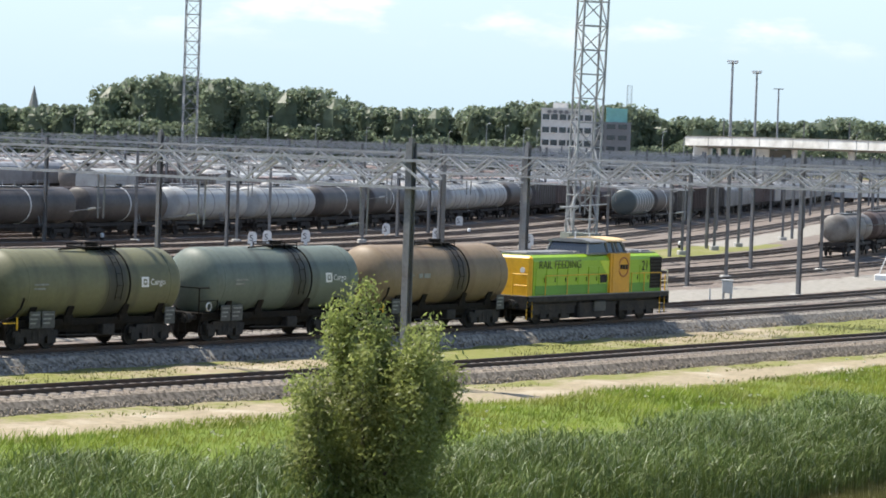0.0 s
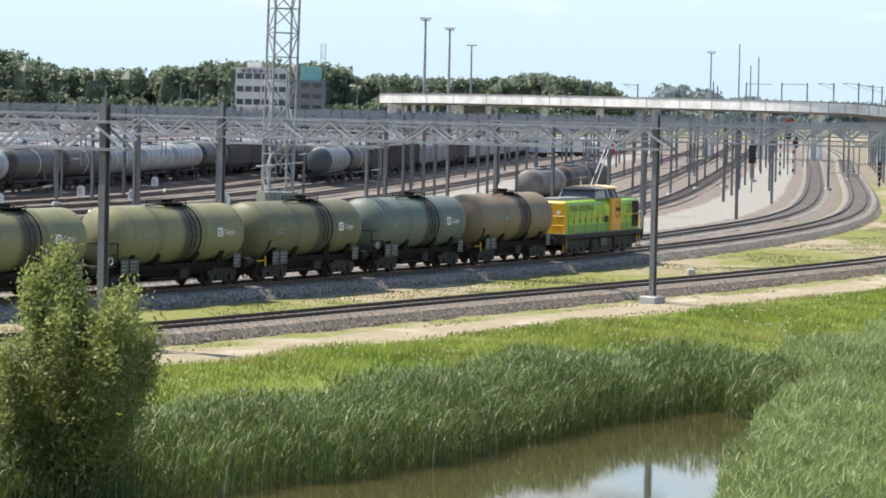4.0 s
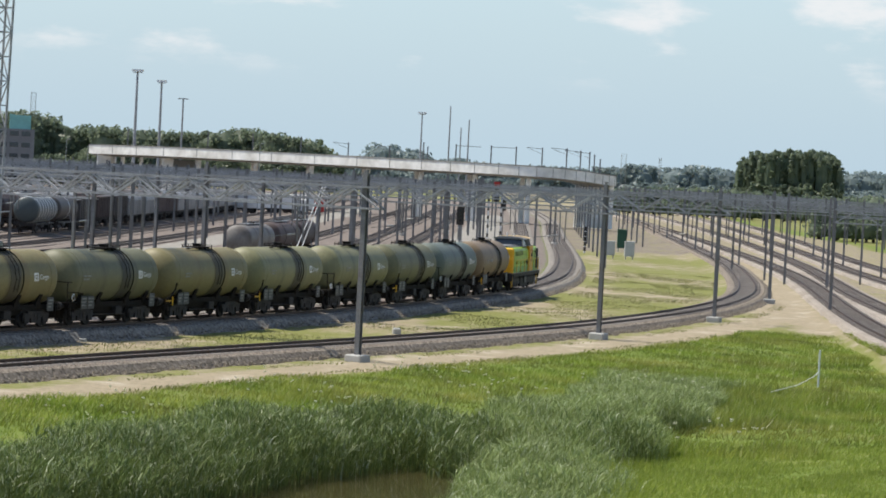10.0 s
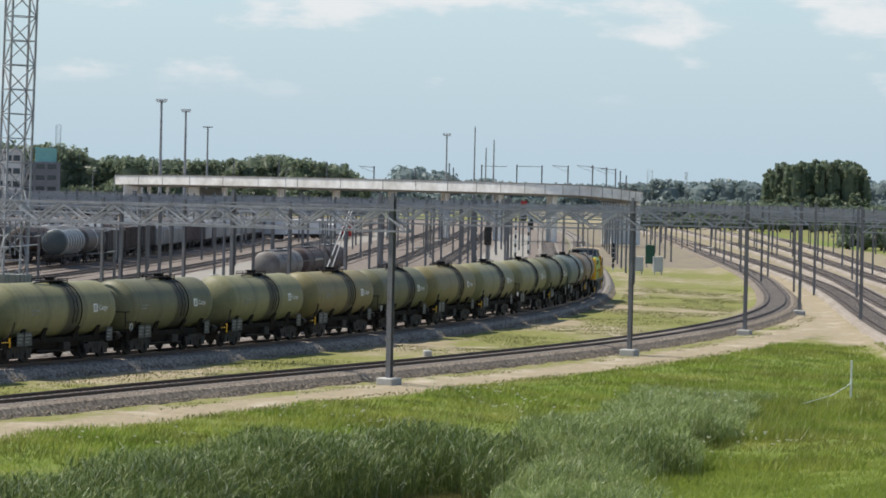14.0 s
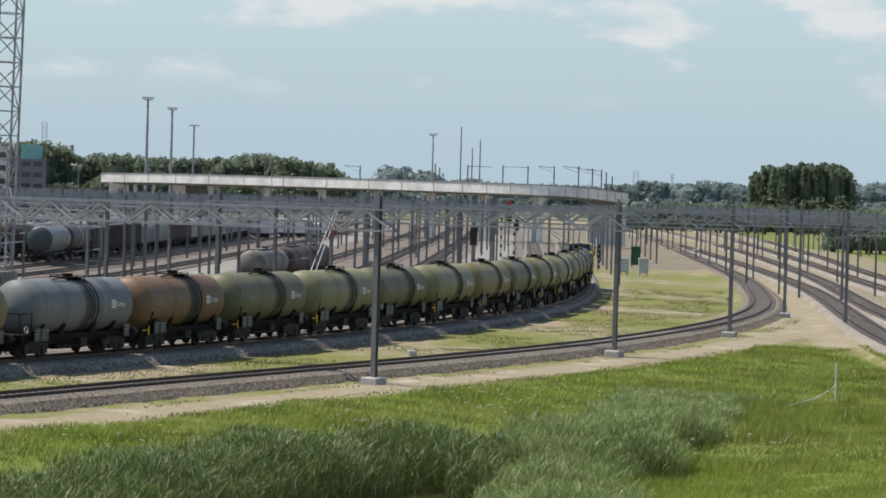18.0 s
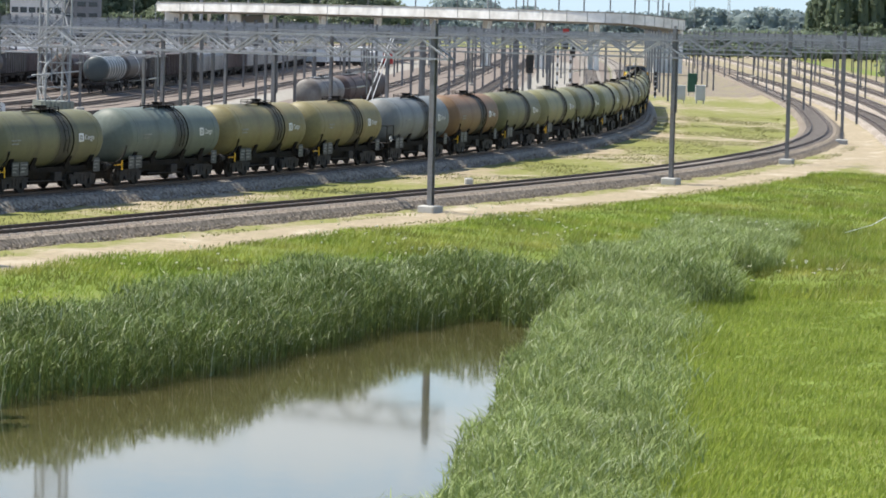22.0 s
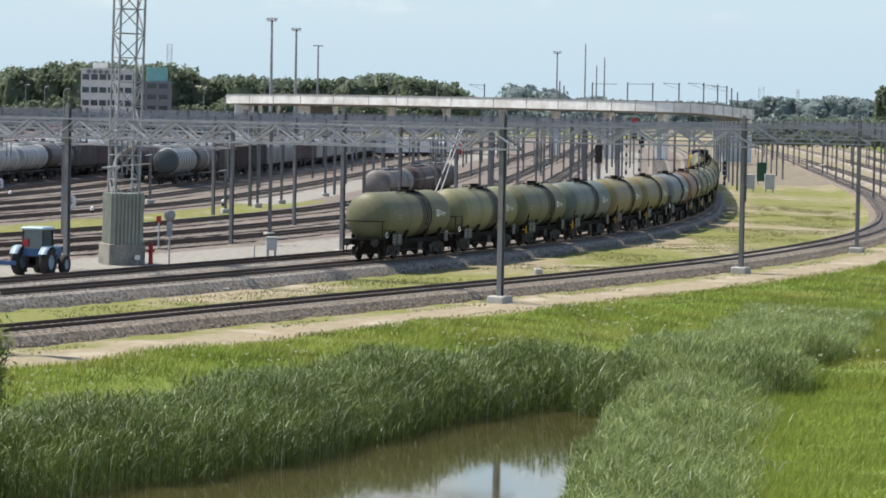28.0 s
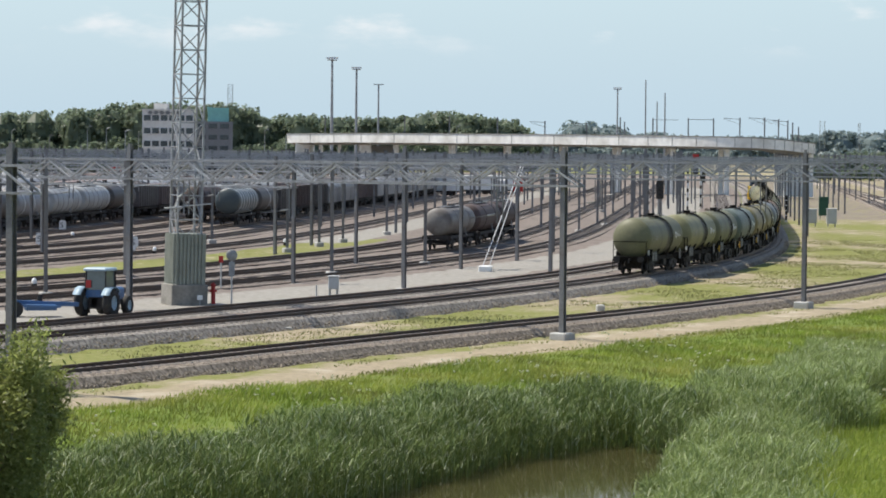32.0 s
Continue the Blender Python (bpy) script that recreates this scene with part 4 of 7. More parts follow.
def portal(points, depth=1.05, top=8.25, mast_h=8.95, w=0.24, overhang=0.0, near=True, label="", foundation=0.0, skip=(), arms=()):
    """Masts in a row that carry a lattice beam over the tracks, with arms for the wires."""
    t = thing("catenary_portal", label or "grey steel catenary portal with a lattice beam", "portal", group="catenary portals over the tracks")
    ang = math.atan2(points[-1][1] - points[0][1], points[-1][0] - points[0][0])
    for i, p in enumerate(points):
        if i in skip:
            continue
        m = Matrix.Translation((p[0], p[1], 0)) @ Matrix.Rotation(ang, 4, "Z")
        ms = part("mast", mast_shape(mast_h, w, -0.4), M_dark_steel, t, at=m)
        if near:
            for z, k in ((top - 0.02, 2.2), (top - depth - 0.02, 2.4)):
                part("bracket", Shape().box((0, 0, z), (w * k, w * 1.5, 0.06)), M_dark_steel, ms)
            part("cap", Shape().box((0, 0, mast_h), (w * 0.6, w * 0.6, 0.35)), M_dark_steel, ms)
            s = Shape().bevel_box((0, 0, -0.45 + foundation), (0.95, 0.95, 0.75), 0.05)
            part("foundation", s, M_concrete, ms, "concrete footing")
    d = Vector((math.cos(ang), math.sin(ang), 0))
    side = Vector((-d.y, d.x, 0)) * 0.28
    a = Vector((*points[0], 0)) - d * overhang
    b = Vector((*points[-1], 0)) + d * overhang
    L = (b - a).length
    ch = Shape()
    for sg in (-1, 1):
        for z in (top, top - depth):
            ch.beam(a + side * sg + Vector((0, 0, z)), b + side * sg + Vector((0, 0, z)), 0.10 if near else 0.075)
    beam = part("lattice_beam", ch, M_grey_steel, t)
    n = max(2, int(round(L / 3.3)))
    up = Vector((0, 0, 1))
    dg = Shape()

    def strut(p, q, w):
        if near:
            part("diagonal", Shape().beam(p, q, w), M_grey_steel, beam)
        else:
            dg.beam(p, q, w)

    for i in range(n):
        u0, um, u1 = (a + (b - a) * ((i + k) / n) for k in (0, 0.5, 1))
        for sg in (-1, 1):
            strut(u0 + side * sg + up * (top - depth), um + side * sg + up * top, 0.08 if near else 0.045)
            strut(um + side * sg + up * top, u1 + side * sg + up * (top - depth), 0.08 if near else 0.045)
        if near:
            strut(u0 + side + up * top, um - side + up * top, 0.05)
    if not near:
        tagged(part("lattice", dg, M_grey_steel, beam), kind="stuff")
    # drop posts with steady arms over the tracks
    for f in arms:
        c = a + (b - a) * f
        bot = top - depth
        e = Vector((d.y, -d.x, 0))
        sp = Shape()
        for k in (-0.2, 0.2):
            sp.beam(c + d * k + up * (bot + 0.05), c + d * k * 0.8 + up * 5.3, 0.055)
        post = part("drop_post", sp, M_dark_steel, t)
        part("steady_arm", Shape().tube(c + up * 5.75, c + d * 1.9 + up * 5.5, 0.02, 6), M_dark_steel, post, "thin steady arm")
        part("insulator", Shape().tube(c + d * 0.3 + up * 5.72, c + d * 0.75 + up * 5.66, 0.045, 8), M_concrete, post)
    return t


# rows in front, across the curved tracks
portal([(-22.95, 114.9), (-46.5, 128.0)], w=0.30, overhang=1.2, arms=(0.12, 0.42, 0.62))
portal([(-2.6, 151.5), (-26.7, 166.5), (-52, 181.5)], w=0.27, overhang=1.0, arms=(0.08, 0.3, 0.42, 0.66, 0.85))
portal([(11.4, 185.5), (-13.7, 197.3)], w=0.25, overhang=0.8, arms=(0.12, 0.5, 0.75))
portal([(21.5, 217.0), (-4.8, 225.4)], w=0.25, overhang=0.8, arms=(0.1, 0.55, 0.8))
portal([(30.2, 258.5), (2.5, 264)], w=0.25, overhang=0.6)
portal([(37.5, 308.7), (6.5, 312)], w=0.25, near=False)
# rows over the main lines
portal([(32.6, 238.0), (60, 232)], w=0.24, mast_h=8.6, top=7.9)
portal([(39.9, 294.6), (66, 290)], w=0.24, mast_h=8.6, top=7.9)
for k in range(10):
    yy = 345 + 45 * k
    xx = float(np.interp(yy, [300, 480, 690, 1000], [37.5, 45.5, 51.3, 58]))
    portal([(xx - 3.6, yy), (xx + 13, yy - 2), (xx + 32, yy - 4)], w=0.24, near=False, top=7.9, mast_h=8.5, depth=0.9)
for k in range(9):
    yy = 322 + 45 * k
    xx = float(np.interp(yy, [300, 480, 690, 1000], [37.5, 45.5, 51.3, 58]))
    portal([(xx - 1.5, yy), (xx + 8.5, yy - 1), (xx + 22, yy - 3), (xx + 36, yy - 5)], w=0.22, near=False, top=7.7, mast_h=8.6, depth=0.9)
# rows over the sidings behind
portal([(-21.4, 202), (-33.7, 208.5), (-58, 221)], near=True, arms=(0.15, 0.45, 0.7), top=7.35, mast_h=7.9, w=0.22)
portal([(-11.6, 228.8), (-19.9, 233.3), (-47, 248)], near=True, arms=(0.1, 0.4, 0.75), top=7.5, mast_h=8.1, w=0.22)
portal([(-8.0, 247.4), (-28.8, 257), (-55, 270), (-82, 283)], near=False, top=7.6, mast_h=8.2)
portal([(-74.3, 227.4), (-92, 236), (-112, 246)], near=False, top=7.6, mast_h=8.2)
portal([(-5.5, 268), (-28, 280), (-56, 290), (-84, 300), (-112, 312)], near=False, top=7.7, mast_h=8.3)
for k in range(9):
    yy = 315 + 50 * k
    x0 = float(np.interp(yy, [300, 490, 740], [5, 13, 20]))
    xs = [x0 - 4 - 25 * j for j in range(9)]
    portal([(x, yy + (x0 - x) * 0.30 + (k * 7 % 5)) for x in xs], near=False, top=7.6 + 0.1 * (k % 3), mast_h=8.3 + 0.15 * (k % 3), depth=0.95)


# rows that span the curved tracks and the near sidings farther off
for k in range(11):
    yy = 338 + 25 * k
    xb = float(np.interp(yy, [326, 368, 494, 679], [16.1, 18.0, 22.4, 29.2]))
    offs = ([-88, -72, -57, -43, -31, -20, -10.5] if k % 2 else [-80, -64, -50, -37, -25, -14]) + ([4.6, 13.0] if k > 4 else [4.4])
    portal([(xb + o, yy - o * 0.12) for o in offs], near=False, top=7.55 + 0.12 * (k % 3), mast_h=8.25 + 0.15 * (k % 3), depth=0.95)


# ---- lattice tower with its cabinet ----
def lattice_tower(x, y, z0, h, w, label, lean=0.0, turn=25, close=False):
    t = thing("lattice_tower", label, "tower", Matrix.Translation((x, y, 0)) @ Matrix.Rotation(radians(lean), 4, "Y") @ Matrix.Rotation(radians(turn), 4, "Z"))
    legs = [(-w / 2, -w / 2), (w / 2, -w / 2), (w / 2, w / 2), (-w / 2, w / 2)]
    for a, b in legs:
        part("leg", Shape().beam((a, b, z0), (a, b, h), 0.11), M_grey_steel, t)
    br = Shape()
    n = int((h - z0) / (w * 0.95))
    for i in range(n):
        za, zb = z0 + (h - z0) * i / n, z0 + (h - z0) * (i + 1) / n
        for k in range(4):
            p, q = legs[k], legs[(k + 1) % 4]
            if (i + k) % 2:
                p, q = q, p
            for b, w_ in (((*p, za), 0.06), ((*p, zb), 0.055)):
                if close:
                    part("brace", Shape().beam(b, (*q, zb), w_), M_grey_steel, t)
                else:
                    br.beam(b, (*q, zb), w_)
    if br.f:
        tagged(part("bracing", br, M_grey_steel, t), kind="stuff")
    return t


M_box_white = stuff_of("pale fitting paint", (0.55, 0.55, 0.53), 0.6, 0, 0.1, 8, 2, None, 0.3, 0.03)
tower = lattice_tower(-24.75, 174.2, 3.4, 34, 1.42, "tall grey steel lattice tower on a ribbed cabinet", lean=1.0, close=True)
s = Shape().bevel_box((0, 0, 0.45), (2.15, 2.15, 1.3), 0.04)
part("plinth", s, stuff_of("old weathered concrete", (0.25, 0.235, 0.205), 0.9, 0, 0.2, 6, 0.9, (0.13, 0.12, 0.10), 0.7, 0.3), tower, "grey concrete plinth")
M_cabinet = stuff_of("grey-green sheet metal", (0.27, 0.285, 0.24), 0.6, 0.1, 0.08, 6, 1.0, (0.17, 0.18, 0.15), 0.5, 0.05)
s = Shape().box((0, 0, 2.55), (1.78, 1.78, 2.9))
cab_body = part("cabinet", s, M_cabinet, tower, "ribbed grey-green sheet metal cabinet")
for k in range(8):
    o = -0.78 + 1.56 * k / 7
    for q in ((o, -0.93, 2.55), (o, 0.93, 2.55), (0.93, o, 2.55), (-0.93, o, 2.55)):
        sz = (0.11, 0.09, 2.9) if abs(q[1]) > 0.92 and q[1] in (-0.93, 0.93) else (0.09, 0.11, 2.9)
        part("rib", Shape().box(q, sz), M_cabinet, cab_body)
# side platforms and aerial arms
s = Shape().box((0, 0, 7.1), (1.9, 1.9, 0.06))
part("platform", s, M_grey_steel, tower)
part("pipe", Shape().pipe([(-0.85, -0.85, 4.3), (-0.95, -0.9, 5.3), (-0.75, -0.9, 6.1), (-0.3, -0.85, 6.5)], 0.035), M_box_white, tower, "thin pale bent pipe")
part("aerial_arm", Shape().tube((-1.6, -0.9, 5.45), (1.2, -0.9, 5.75), 0.04, 6), M_box_white, tower, "thin pale aerial arm")
lattice_tower(*at_bearing(-15.46, 330)[:2], 0, 36, 1.5, "distant grey steel lattice tower", turn=10)

# ---- viaduct ----
M_pale = stuff_of("pale concrete parapet", (0.84, 0.82, 0.76), 0.85, 0, 0.12, 0.9, 0.25, (0.50, 0.47, 0.40), 0.7, 0.05)
VIA = [(-5.845, 699.6, 11.75), (-4.65, 683.0, 11.96), (-2.95, 661.0, 11.96), (-0.84, 636.5, 11.87), (0.75, 620.5, 11.75), (1.9, 611.5, 11.64), (2.6, 609.2, 11.45), (2.95, 609.6, 11.1), (3.22, 611.0, 10.6), (3.3, 612.0, 10.4)]
via_pts = [at_bearing(b, d, z) for b, d, z in VIA]
xy_line = curve_points([(p[0], p[1]) for p in via_pts], 8)
zz_line = np.interp(np.linspace(0, len(VIA) - 1, len(xy_line)), range(len(VIA)), [p[2] for p in via_pts])
via_path = [(p.x, p.y, float(z)) for p, z in zip(xy_line, zz_line)]
via = thing("railway_viaduct", "long pale concrete railway viaduct on piers", "viaduct", kind="structure")
# girder, coping, joints and infill wall are darker than the parapet
M_soffit = stuff_of("dark blotched concrete", (0.30, 0.29, 0.26), 0.9, 0, 0.15, 1.2, 0.3, (0.16, 0.15, 0.13), 0.6, 0.1)
part("girder", Shape().sweep(via_path, [(4.6, -0.9), (4.6, -2.1), (3.6, -2.5), (-3.6, -2.5), (-4.6, -2.1), (-4.6, -0.9)], closed=True), M_soffit, via, "dark blotched concrete girder")
for sg in (-1, 1):
    part("parapet", Shape().sweep(via_path, [(5.2 * sg + 0.15, -2.05), (5.2 * sg + 0.15, -0.12), (5.2 * sg - 0.15, -0.12), (5.2 * sg - 0.15, -2.05)], closed=True), M_pale, via, "pale streaked concrete parapet")
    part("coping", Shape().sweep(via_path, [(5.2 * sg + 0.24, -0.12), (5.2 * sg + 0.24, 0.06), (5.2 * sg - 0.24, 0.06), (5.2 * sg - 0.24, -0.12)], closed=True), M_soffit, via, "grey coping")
for i, (x, y, z) in enumerate(via_path[3::3]):
    # joints between the precast lengths
    h = math.atan2(y - via_path[i * 3][1], x - via_path[i * 3][0])
    part("joint", Shape().box((0, -5.37, z - 1.08), (0.12, 0.06, 1.9)), M_soffit, via, at=Matrix.Translation((x, y, 0)) @ Matrix.Rotation(h, 4, "Z"))
for b, w in ((-5.55, 0.7), (-5.2, 0.5), (-4.73, 2.6), (-4.14, 0.8), (-3.09, 0.9), (-2.05, 0.9), (-1.0, 0.9), (0.0, 0.9), (1.0, 0.9), (2.0, 0.9)):
    d = float(np.interp(b, [v[0] for v in VIA], [v[1] for v in VIA]))
    x, y, _ = at_bearing(b, d)
    for k in (-3.4, 3.4):
        part("pier", Shape().bevel_box((0, k, 4.6), (w, 1.2, 10.0), 0.15), M_pale, via, at=pose(x, y, 0, 0, 0, 8))
# the abutment under the last girder
(x, y, z), (x2, y2, _) = via_path[-1], via_path[-3]
d = Vector((x - x2, y - y2, 0)).normalized()
part("end_wall", Shape().bevel_box((0, 0, z / 2 - 0.6), (1.2, 9.0, z - 0.8), 0.1), M_pale, via, "pale concrete end wall", at=Matrix.Translation((x, y, 0)) @ Matrix.Rotation(math.atan2(d.y, d.x), 4, "Z"))
x, y, z = via_path[0]
part("abutment", Shape().bevel_box((-1, 0, z / 2 - 0.3), (3.4, 10.6, z - 0.7), 0.2), M_pale, via, at=Matrix.Translation((x + 1, y, 0)))
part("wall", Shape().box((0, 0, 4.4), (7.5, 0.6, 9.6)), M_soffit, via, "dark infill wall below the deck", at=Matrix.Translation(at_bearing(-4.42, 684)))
for b, el, arm in ((-5.47, 0.55, 0), (-3.98, 0.56, 0), (-3.14, 0.58, 0), (-2.24, 0.57, 0), (-1.35, 0.5, -1), (-0.57, 0.48, -1), (0.06, 0.58, 0), (0.14, 0.5, 0), (0.67, 0.57, 1), (1.33, 0.58, 1), (1.80, 0.58, 0),
                   (2.29, 0.59, -1), (2.75, 0.6, -1), (3.01, 0.57, -1), (3.18, 0.55, -1), (3.27, 0.51, 0), (3.38, 0.43, 0)):
    d = float(np.interp(b, [v[0] for v in VIA], [v[1] for v in VIA])) + (2.5 if b < 3.1 else 40)
    x, y, _ = at_bearing(b, d)
    zt = float(np.interp(b, [v[0] for v in VIA], [v[2] for v in VIA])) - 1.0 if b < 3.1 else -0.3
    h = 9.1 + d * math.tan(radians(el)) - zt
    sh = Shape().box((0, 0, h / 2), (0.26, 0.26, h))
    if arm:
        sh.beam((0, 0, h - 0.3), (5.1 * arm if arm > 0 else -3.2, -0.5, h - 0.3 if arm > 0 else h - 0.1), 0.1)
    if arm < 0:
        sh.beam((0, 0, h - 1.3), (-3.2, -0.5, h - 0.2), 0.06)
    lump("viaduct_mast", sh, M_dark_steel, "grey catenary mast on the viaduct", "mast", at=pose(x, y, zt), group="masts on the viaduct")

# ---- office block beside the yard ----
M_render = stuff_of("pale facade render", (0.66, 0.64, 0.60), 0.85, 0, 0.1, 1.2, 0.2, (0.4, 0.38, 0.34), 0.4, 0.05)
M_slate = stuff_of("dark grey facade", (0.20, 0.20, 0.20), 0.8, 0, 0.1, 1.2, 0.2, None, 0.3, 0.05)
M_turq = stuff_of("turquoise sheeting", (0.22, 0.48, 0.44), 0.5, 0, 0.1, 1.5, 0.3, None, 0.3, 0.02)
ox, oy, _ = at_bearing(-8.1, 800)
office = thing("office_building", "four-storey pale office block with turquoise roof box", "building", Matrix.Translation((ox, oy, 0)) @ Matrix.Rotation(radians(8), 4, "Z"))
part("wall", Shape().box((-4.2, 5, 9.0), (13.5, 10, 18.0)), M_render, office, "pale rendered block")
part("wall", Shape().box((7.6, 5.5, 7.6), (10.0, 9, 15.2)), M_slate, office, "dark grey stair block")
part("roof", Shape().box((-4.2, 5, 18.15), (13.9, 10.4, 0.31)).box((-6, 5, 19.0), (4, 4, 1.6)).box((-5, 3, 18.9), (1.2, 1.2, 1.2)), M_render, office)
part("roof_box", Shape().box((8.8, 5, 17.0), (5.5, 6, 3.6)).add([(6, 1.9, 19.1), (11.6, 1.9, 18.2), (11.6, 8, 18.2), (6, 8, 19.1), (6, 1.9, 18.0), (11.6, 1.9, 18.0), (11.6, 8, 18.0), (6, 8, 18.0)], [(0, 1, 2, 3), (4, 5, 1, 0), (5, 6, 2, 1), (6, 7, 3, 2), (7, 4, 0, 3)]), M_turq, office, "turquoise roof box")
for f in range(5):
    for k in range(6):
        w = part("window", Shape().box((-9.7 + k * 2.2, -0.02, 2.6 + f * 3.35), (1.75, 0.12, 1.45)), M_glass, office)
        part("sill", Shape().box((-9.7 + k * 2.2, -0.1, 1.8 + f * 3.35), (1.9, 0.2, 0.12)), M_white_paint, w)
    for k in range(3):
        part("window", Shape().box((4.4 + k * 3.0, 0.96, 2.4 + f * 2.9), (2.2, 0.14, 1.2)), M_glass, office)
s = Shape().box((-5.1, -0.05, 17.35), (9.0, 0.06, 0.2))
for k in range(6):
    s.box((-8.9 + k * 1.5, -0.1, 17.35), (0.9, 0.1, 0.9))
part("lettering", s, M_slate, office, "dark bars of lettering")

# ---- light masts ----
def light_mast(b, el, h, head, w=0.5):
    d = (h - 9.1) / math.tan(radians(el))
    t = thing("light_mast", "tall slender grey yard light mast", "light mast", Matrix.Translation(at_bearing(b, d)), "yard light masts")
    part("pole", Shape().tube((0, 0, 0), (0, 0, h), w, 10, w * 0.55), M_grey_steel, t)
    if head:
        s = Shape().tube((0, 0, h - 0.5), (0, 0, h - 0.3), 1.3, 12)
        part("platform", s, M_grey_steel, t)
        for i in range(8):
            g = i * math.pi / 4
            part("lamp", Shape().box((1.2 * math.cos(g), 1.2 * math.sin(g), h + 0.1), (0.6, 0.6, 0.5)), M_white_paint, t)
    elif head is not None:
        part("arm", Shape().beam((-1.3, 0, h), (1.3, 0, h), 0.25), M_grey_steel, t)


light_mast(-5.348, 1.635, 32, True)
light_mast(-4.891, 1.459, 32, True)
light_mast(-4.476, 1.157, 25, False, 0.35)
light_mast(0.53, 1.283, 28, None, 0.28)
light_mast(0.004, 1.121, 30, True, 0.4)
light_mast(0.745, 0.884, 26, None, 0.35)
light_mast(0.891, 1.043, 28, None, 0.35)


# ---- wagons standing in the yard ----
YARD_PAINT = {
    "pale": stuff_of("pale grey tank paint", (0.38, 0.385, 0.375), 0.5, 0, 0.1, 5, 0.5, (0.19, 0.18, 0.165), 0.8, 0.04),
    "soiled": stuff_of("soiled grey tank paint", (0.20, 0.185, 0.165), 0.6, 0, 0.15, 4, 0.6, (0.07, 0.05, 0.04), 0.85, 0.04),
    "grey": stuff_of("mid grey tank paint", (0.26, 0.255, 0.25), 0.5, 0, 0.1, 5, 0.5, (0.12, 0.11, 0.10), 0.7, 0.04),
    "dark": stuff_of("dark grimy tank paint", (0.085, 0.075, 0.068), 0.55, 0, 0.2, 5, 0.5, (0.03, 0.027, 0.025), 0.7, 0.06),
    "slate": stuff_of("slate green tank paint", (0.055, 0.07, 0.072), 0.45, 0, 0.1, 5, 0.5, (0.06, 0.07, 0.07), 0.5, 0.04),
    "maroon": stuff_of("maroon wagon paint", (0.078, 0.057, 0.050), 0.7, 0, 0.2, 4, 0.5, (0.05, 0.028, 0.024), 0.7, 0.06, spread=0.25),
    # two lighter paints for the far rows, with the haze put into their colour
    "dusty": stuff_of("haze-paled brown wagon paint", (0.20, 0.155, 0.14), 0.75, 0, 0.25, 3, 0.4, (0.12, 0.09, 0.08), 0.7, 0.06, spread=0.3),
    "grimy": stuff_of("haze-paled grimy tank paint", (0.15, 0.135, 0.125), 0.6, 0, 0.25, 4, 0.5, (0.08, 0.07, 0.065), 0.7, 0.06, spread=0.3),
    "box": stuff_of("grey wagon sheeting", (0.29, 0.287, 0.285), 0.5, 0.2, 0.1, 4, 0.5, (0.12, 0.115, 0.11), 0.6, 0.05, spread=0.2),
}


def simple_gear(t, over):
    s = Shape()
    for y in (-0.95, 0.95):
        s.box((0, y, 1.05), (over - 1.2, 0.1, 0.26))
    for x in (-over / 2 + 0.62, over / 2 - 0.62):
        s.box((x, 0, 1.06), (0.16, 2.5, 0.32))
    s.box((0, 0, 0.8), (2.2, 1.6, 0.4))
    part("underframe", s, M_black_iron, t)
    for x in (-over / 2 + 2.4, over / 2 - 2.4):
        f = Shape()
        for y in (-0.98, 0.98):
            f.box((x, y, 0.62), (2.3, 0.12, 0.3))
        f.box((x, 0, 0.66), (0.4, 1.95, 0.24))
        bg = part("bogie", f, M_black_iron, t)
        for dx in (-0.9, 0.9):
            w = Shape().tube((x + dx, -0.84, 0.46), (x + dx, -0.72, 0.46), 0.46, 14, smooth=False).tube((x + dx, 0.72, 0.46), (x + dx, 0.84, 0.46), 0.46, 14, smooth=False)
            w.tube((x + dx, -0.95, 0.46), (x + dx, 0.95, 0.46), 0.09, 8)
            part("wheelset", w, M_black_iron, bg)
    for e in (-over / 2, over / 2):
        g = float(np.sign(e))
        for y in (-0.88, 0.88):
            part("buffer", Shape().tube((e - 0.5 * g, y, 1.06), (e - 0.1 * g, y, 1.06), 0.1, 8).tube((e - 0.1 * g, y, 1.06), (e, y, 1.06), 0.22, 10), M_black_iron, t)


def yard_tank(kind, label, hoops=0, over=14.6, r=1.42, hoop_paint=None):
    t = thing("standing_tank_wagon", label, "wagon", group="wagons standing in the yard")
    zc = 1.2 + r
    part("tank", tank_shape(over - 1.3, r, zc, 24, 0.5), YARD_PAINT[kind], t)
    for i in range(hoops):
        x = -(over - 3) / 2 + (over - 3) * (i + 0.5) / hoops
        part("hoop", Shape().lathe([(x - 0.05, r), (x - 0.035, r + 0.04), (x + 0.035, r + 0.04), (x + 0.05, r)], (0, 0, zc), 24), hoop_paint or YARD_PAINT[kind], t)
    s = Shape().box((0, 0, zc + r + 0.06), (over * 0.55, 0.7, 0.05))
    for x in np.linspace(-over * 0.27, over * 0.27, 6):
        s.beam((x, -0.35, zc + r - 0.1), (x, -0.35, zc + r + 0.5), 0.04)
    s.beam((-over * 0.27, -0.35, zc + r + 0.5), (over * 0.27, -0.35, zc + r + 0.5), 0.04)
    part("walkway", s, M_grey_steel, t)
    part("hatch", Shape().tube((0.3, 0, zc + r - 0.1), (0.3, 0, zc + r + 0.25), 0.3, 12), M_black_iron, t)
    part("ladder", Shape().beam((1.4, -r * 0.95, 1.1), (1.4, -r * 0.4, zc + r), 0.05).beam((1.8, -r * 0.95, 1.1), (1.8, -r * 0.4, zc + r), 0.05), M_grey_steel, t)
    simple_gear(t, over)
    return t


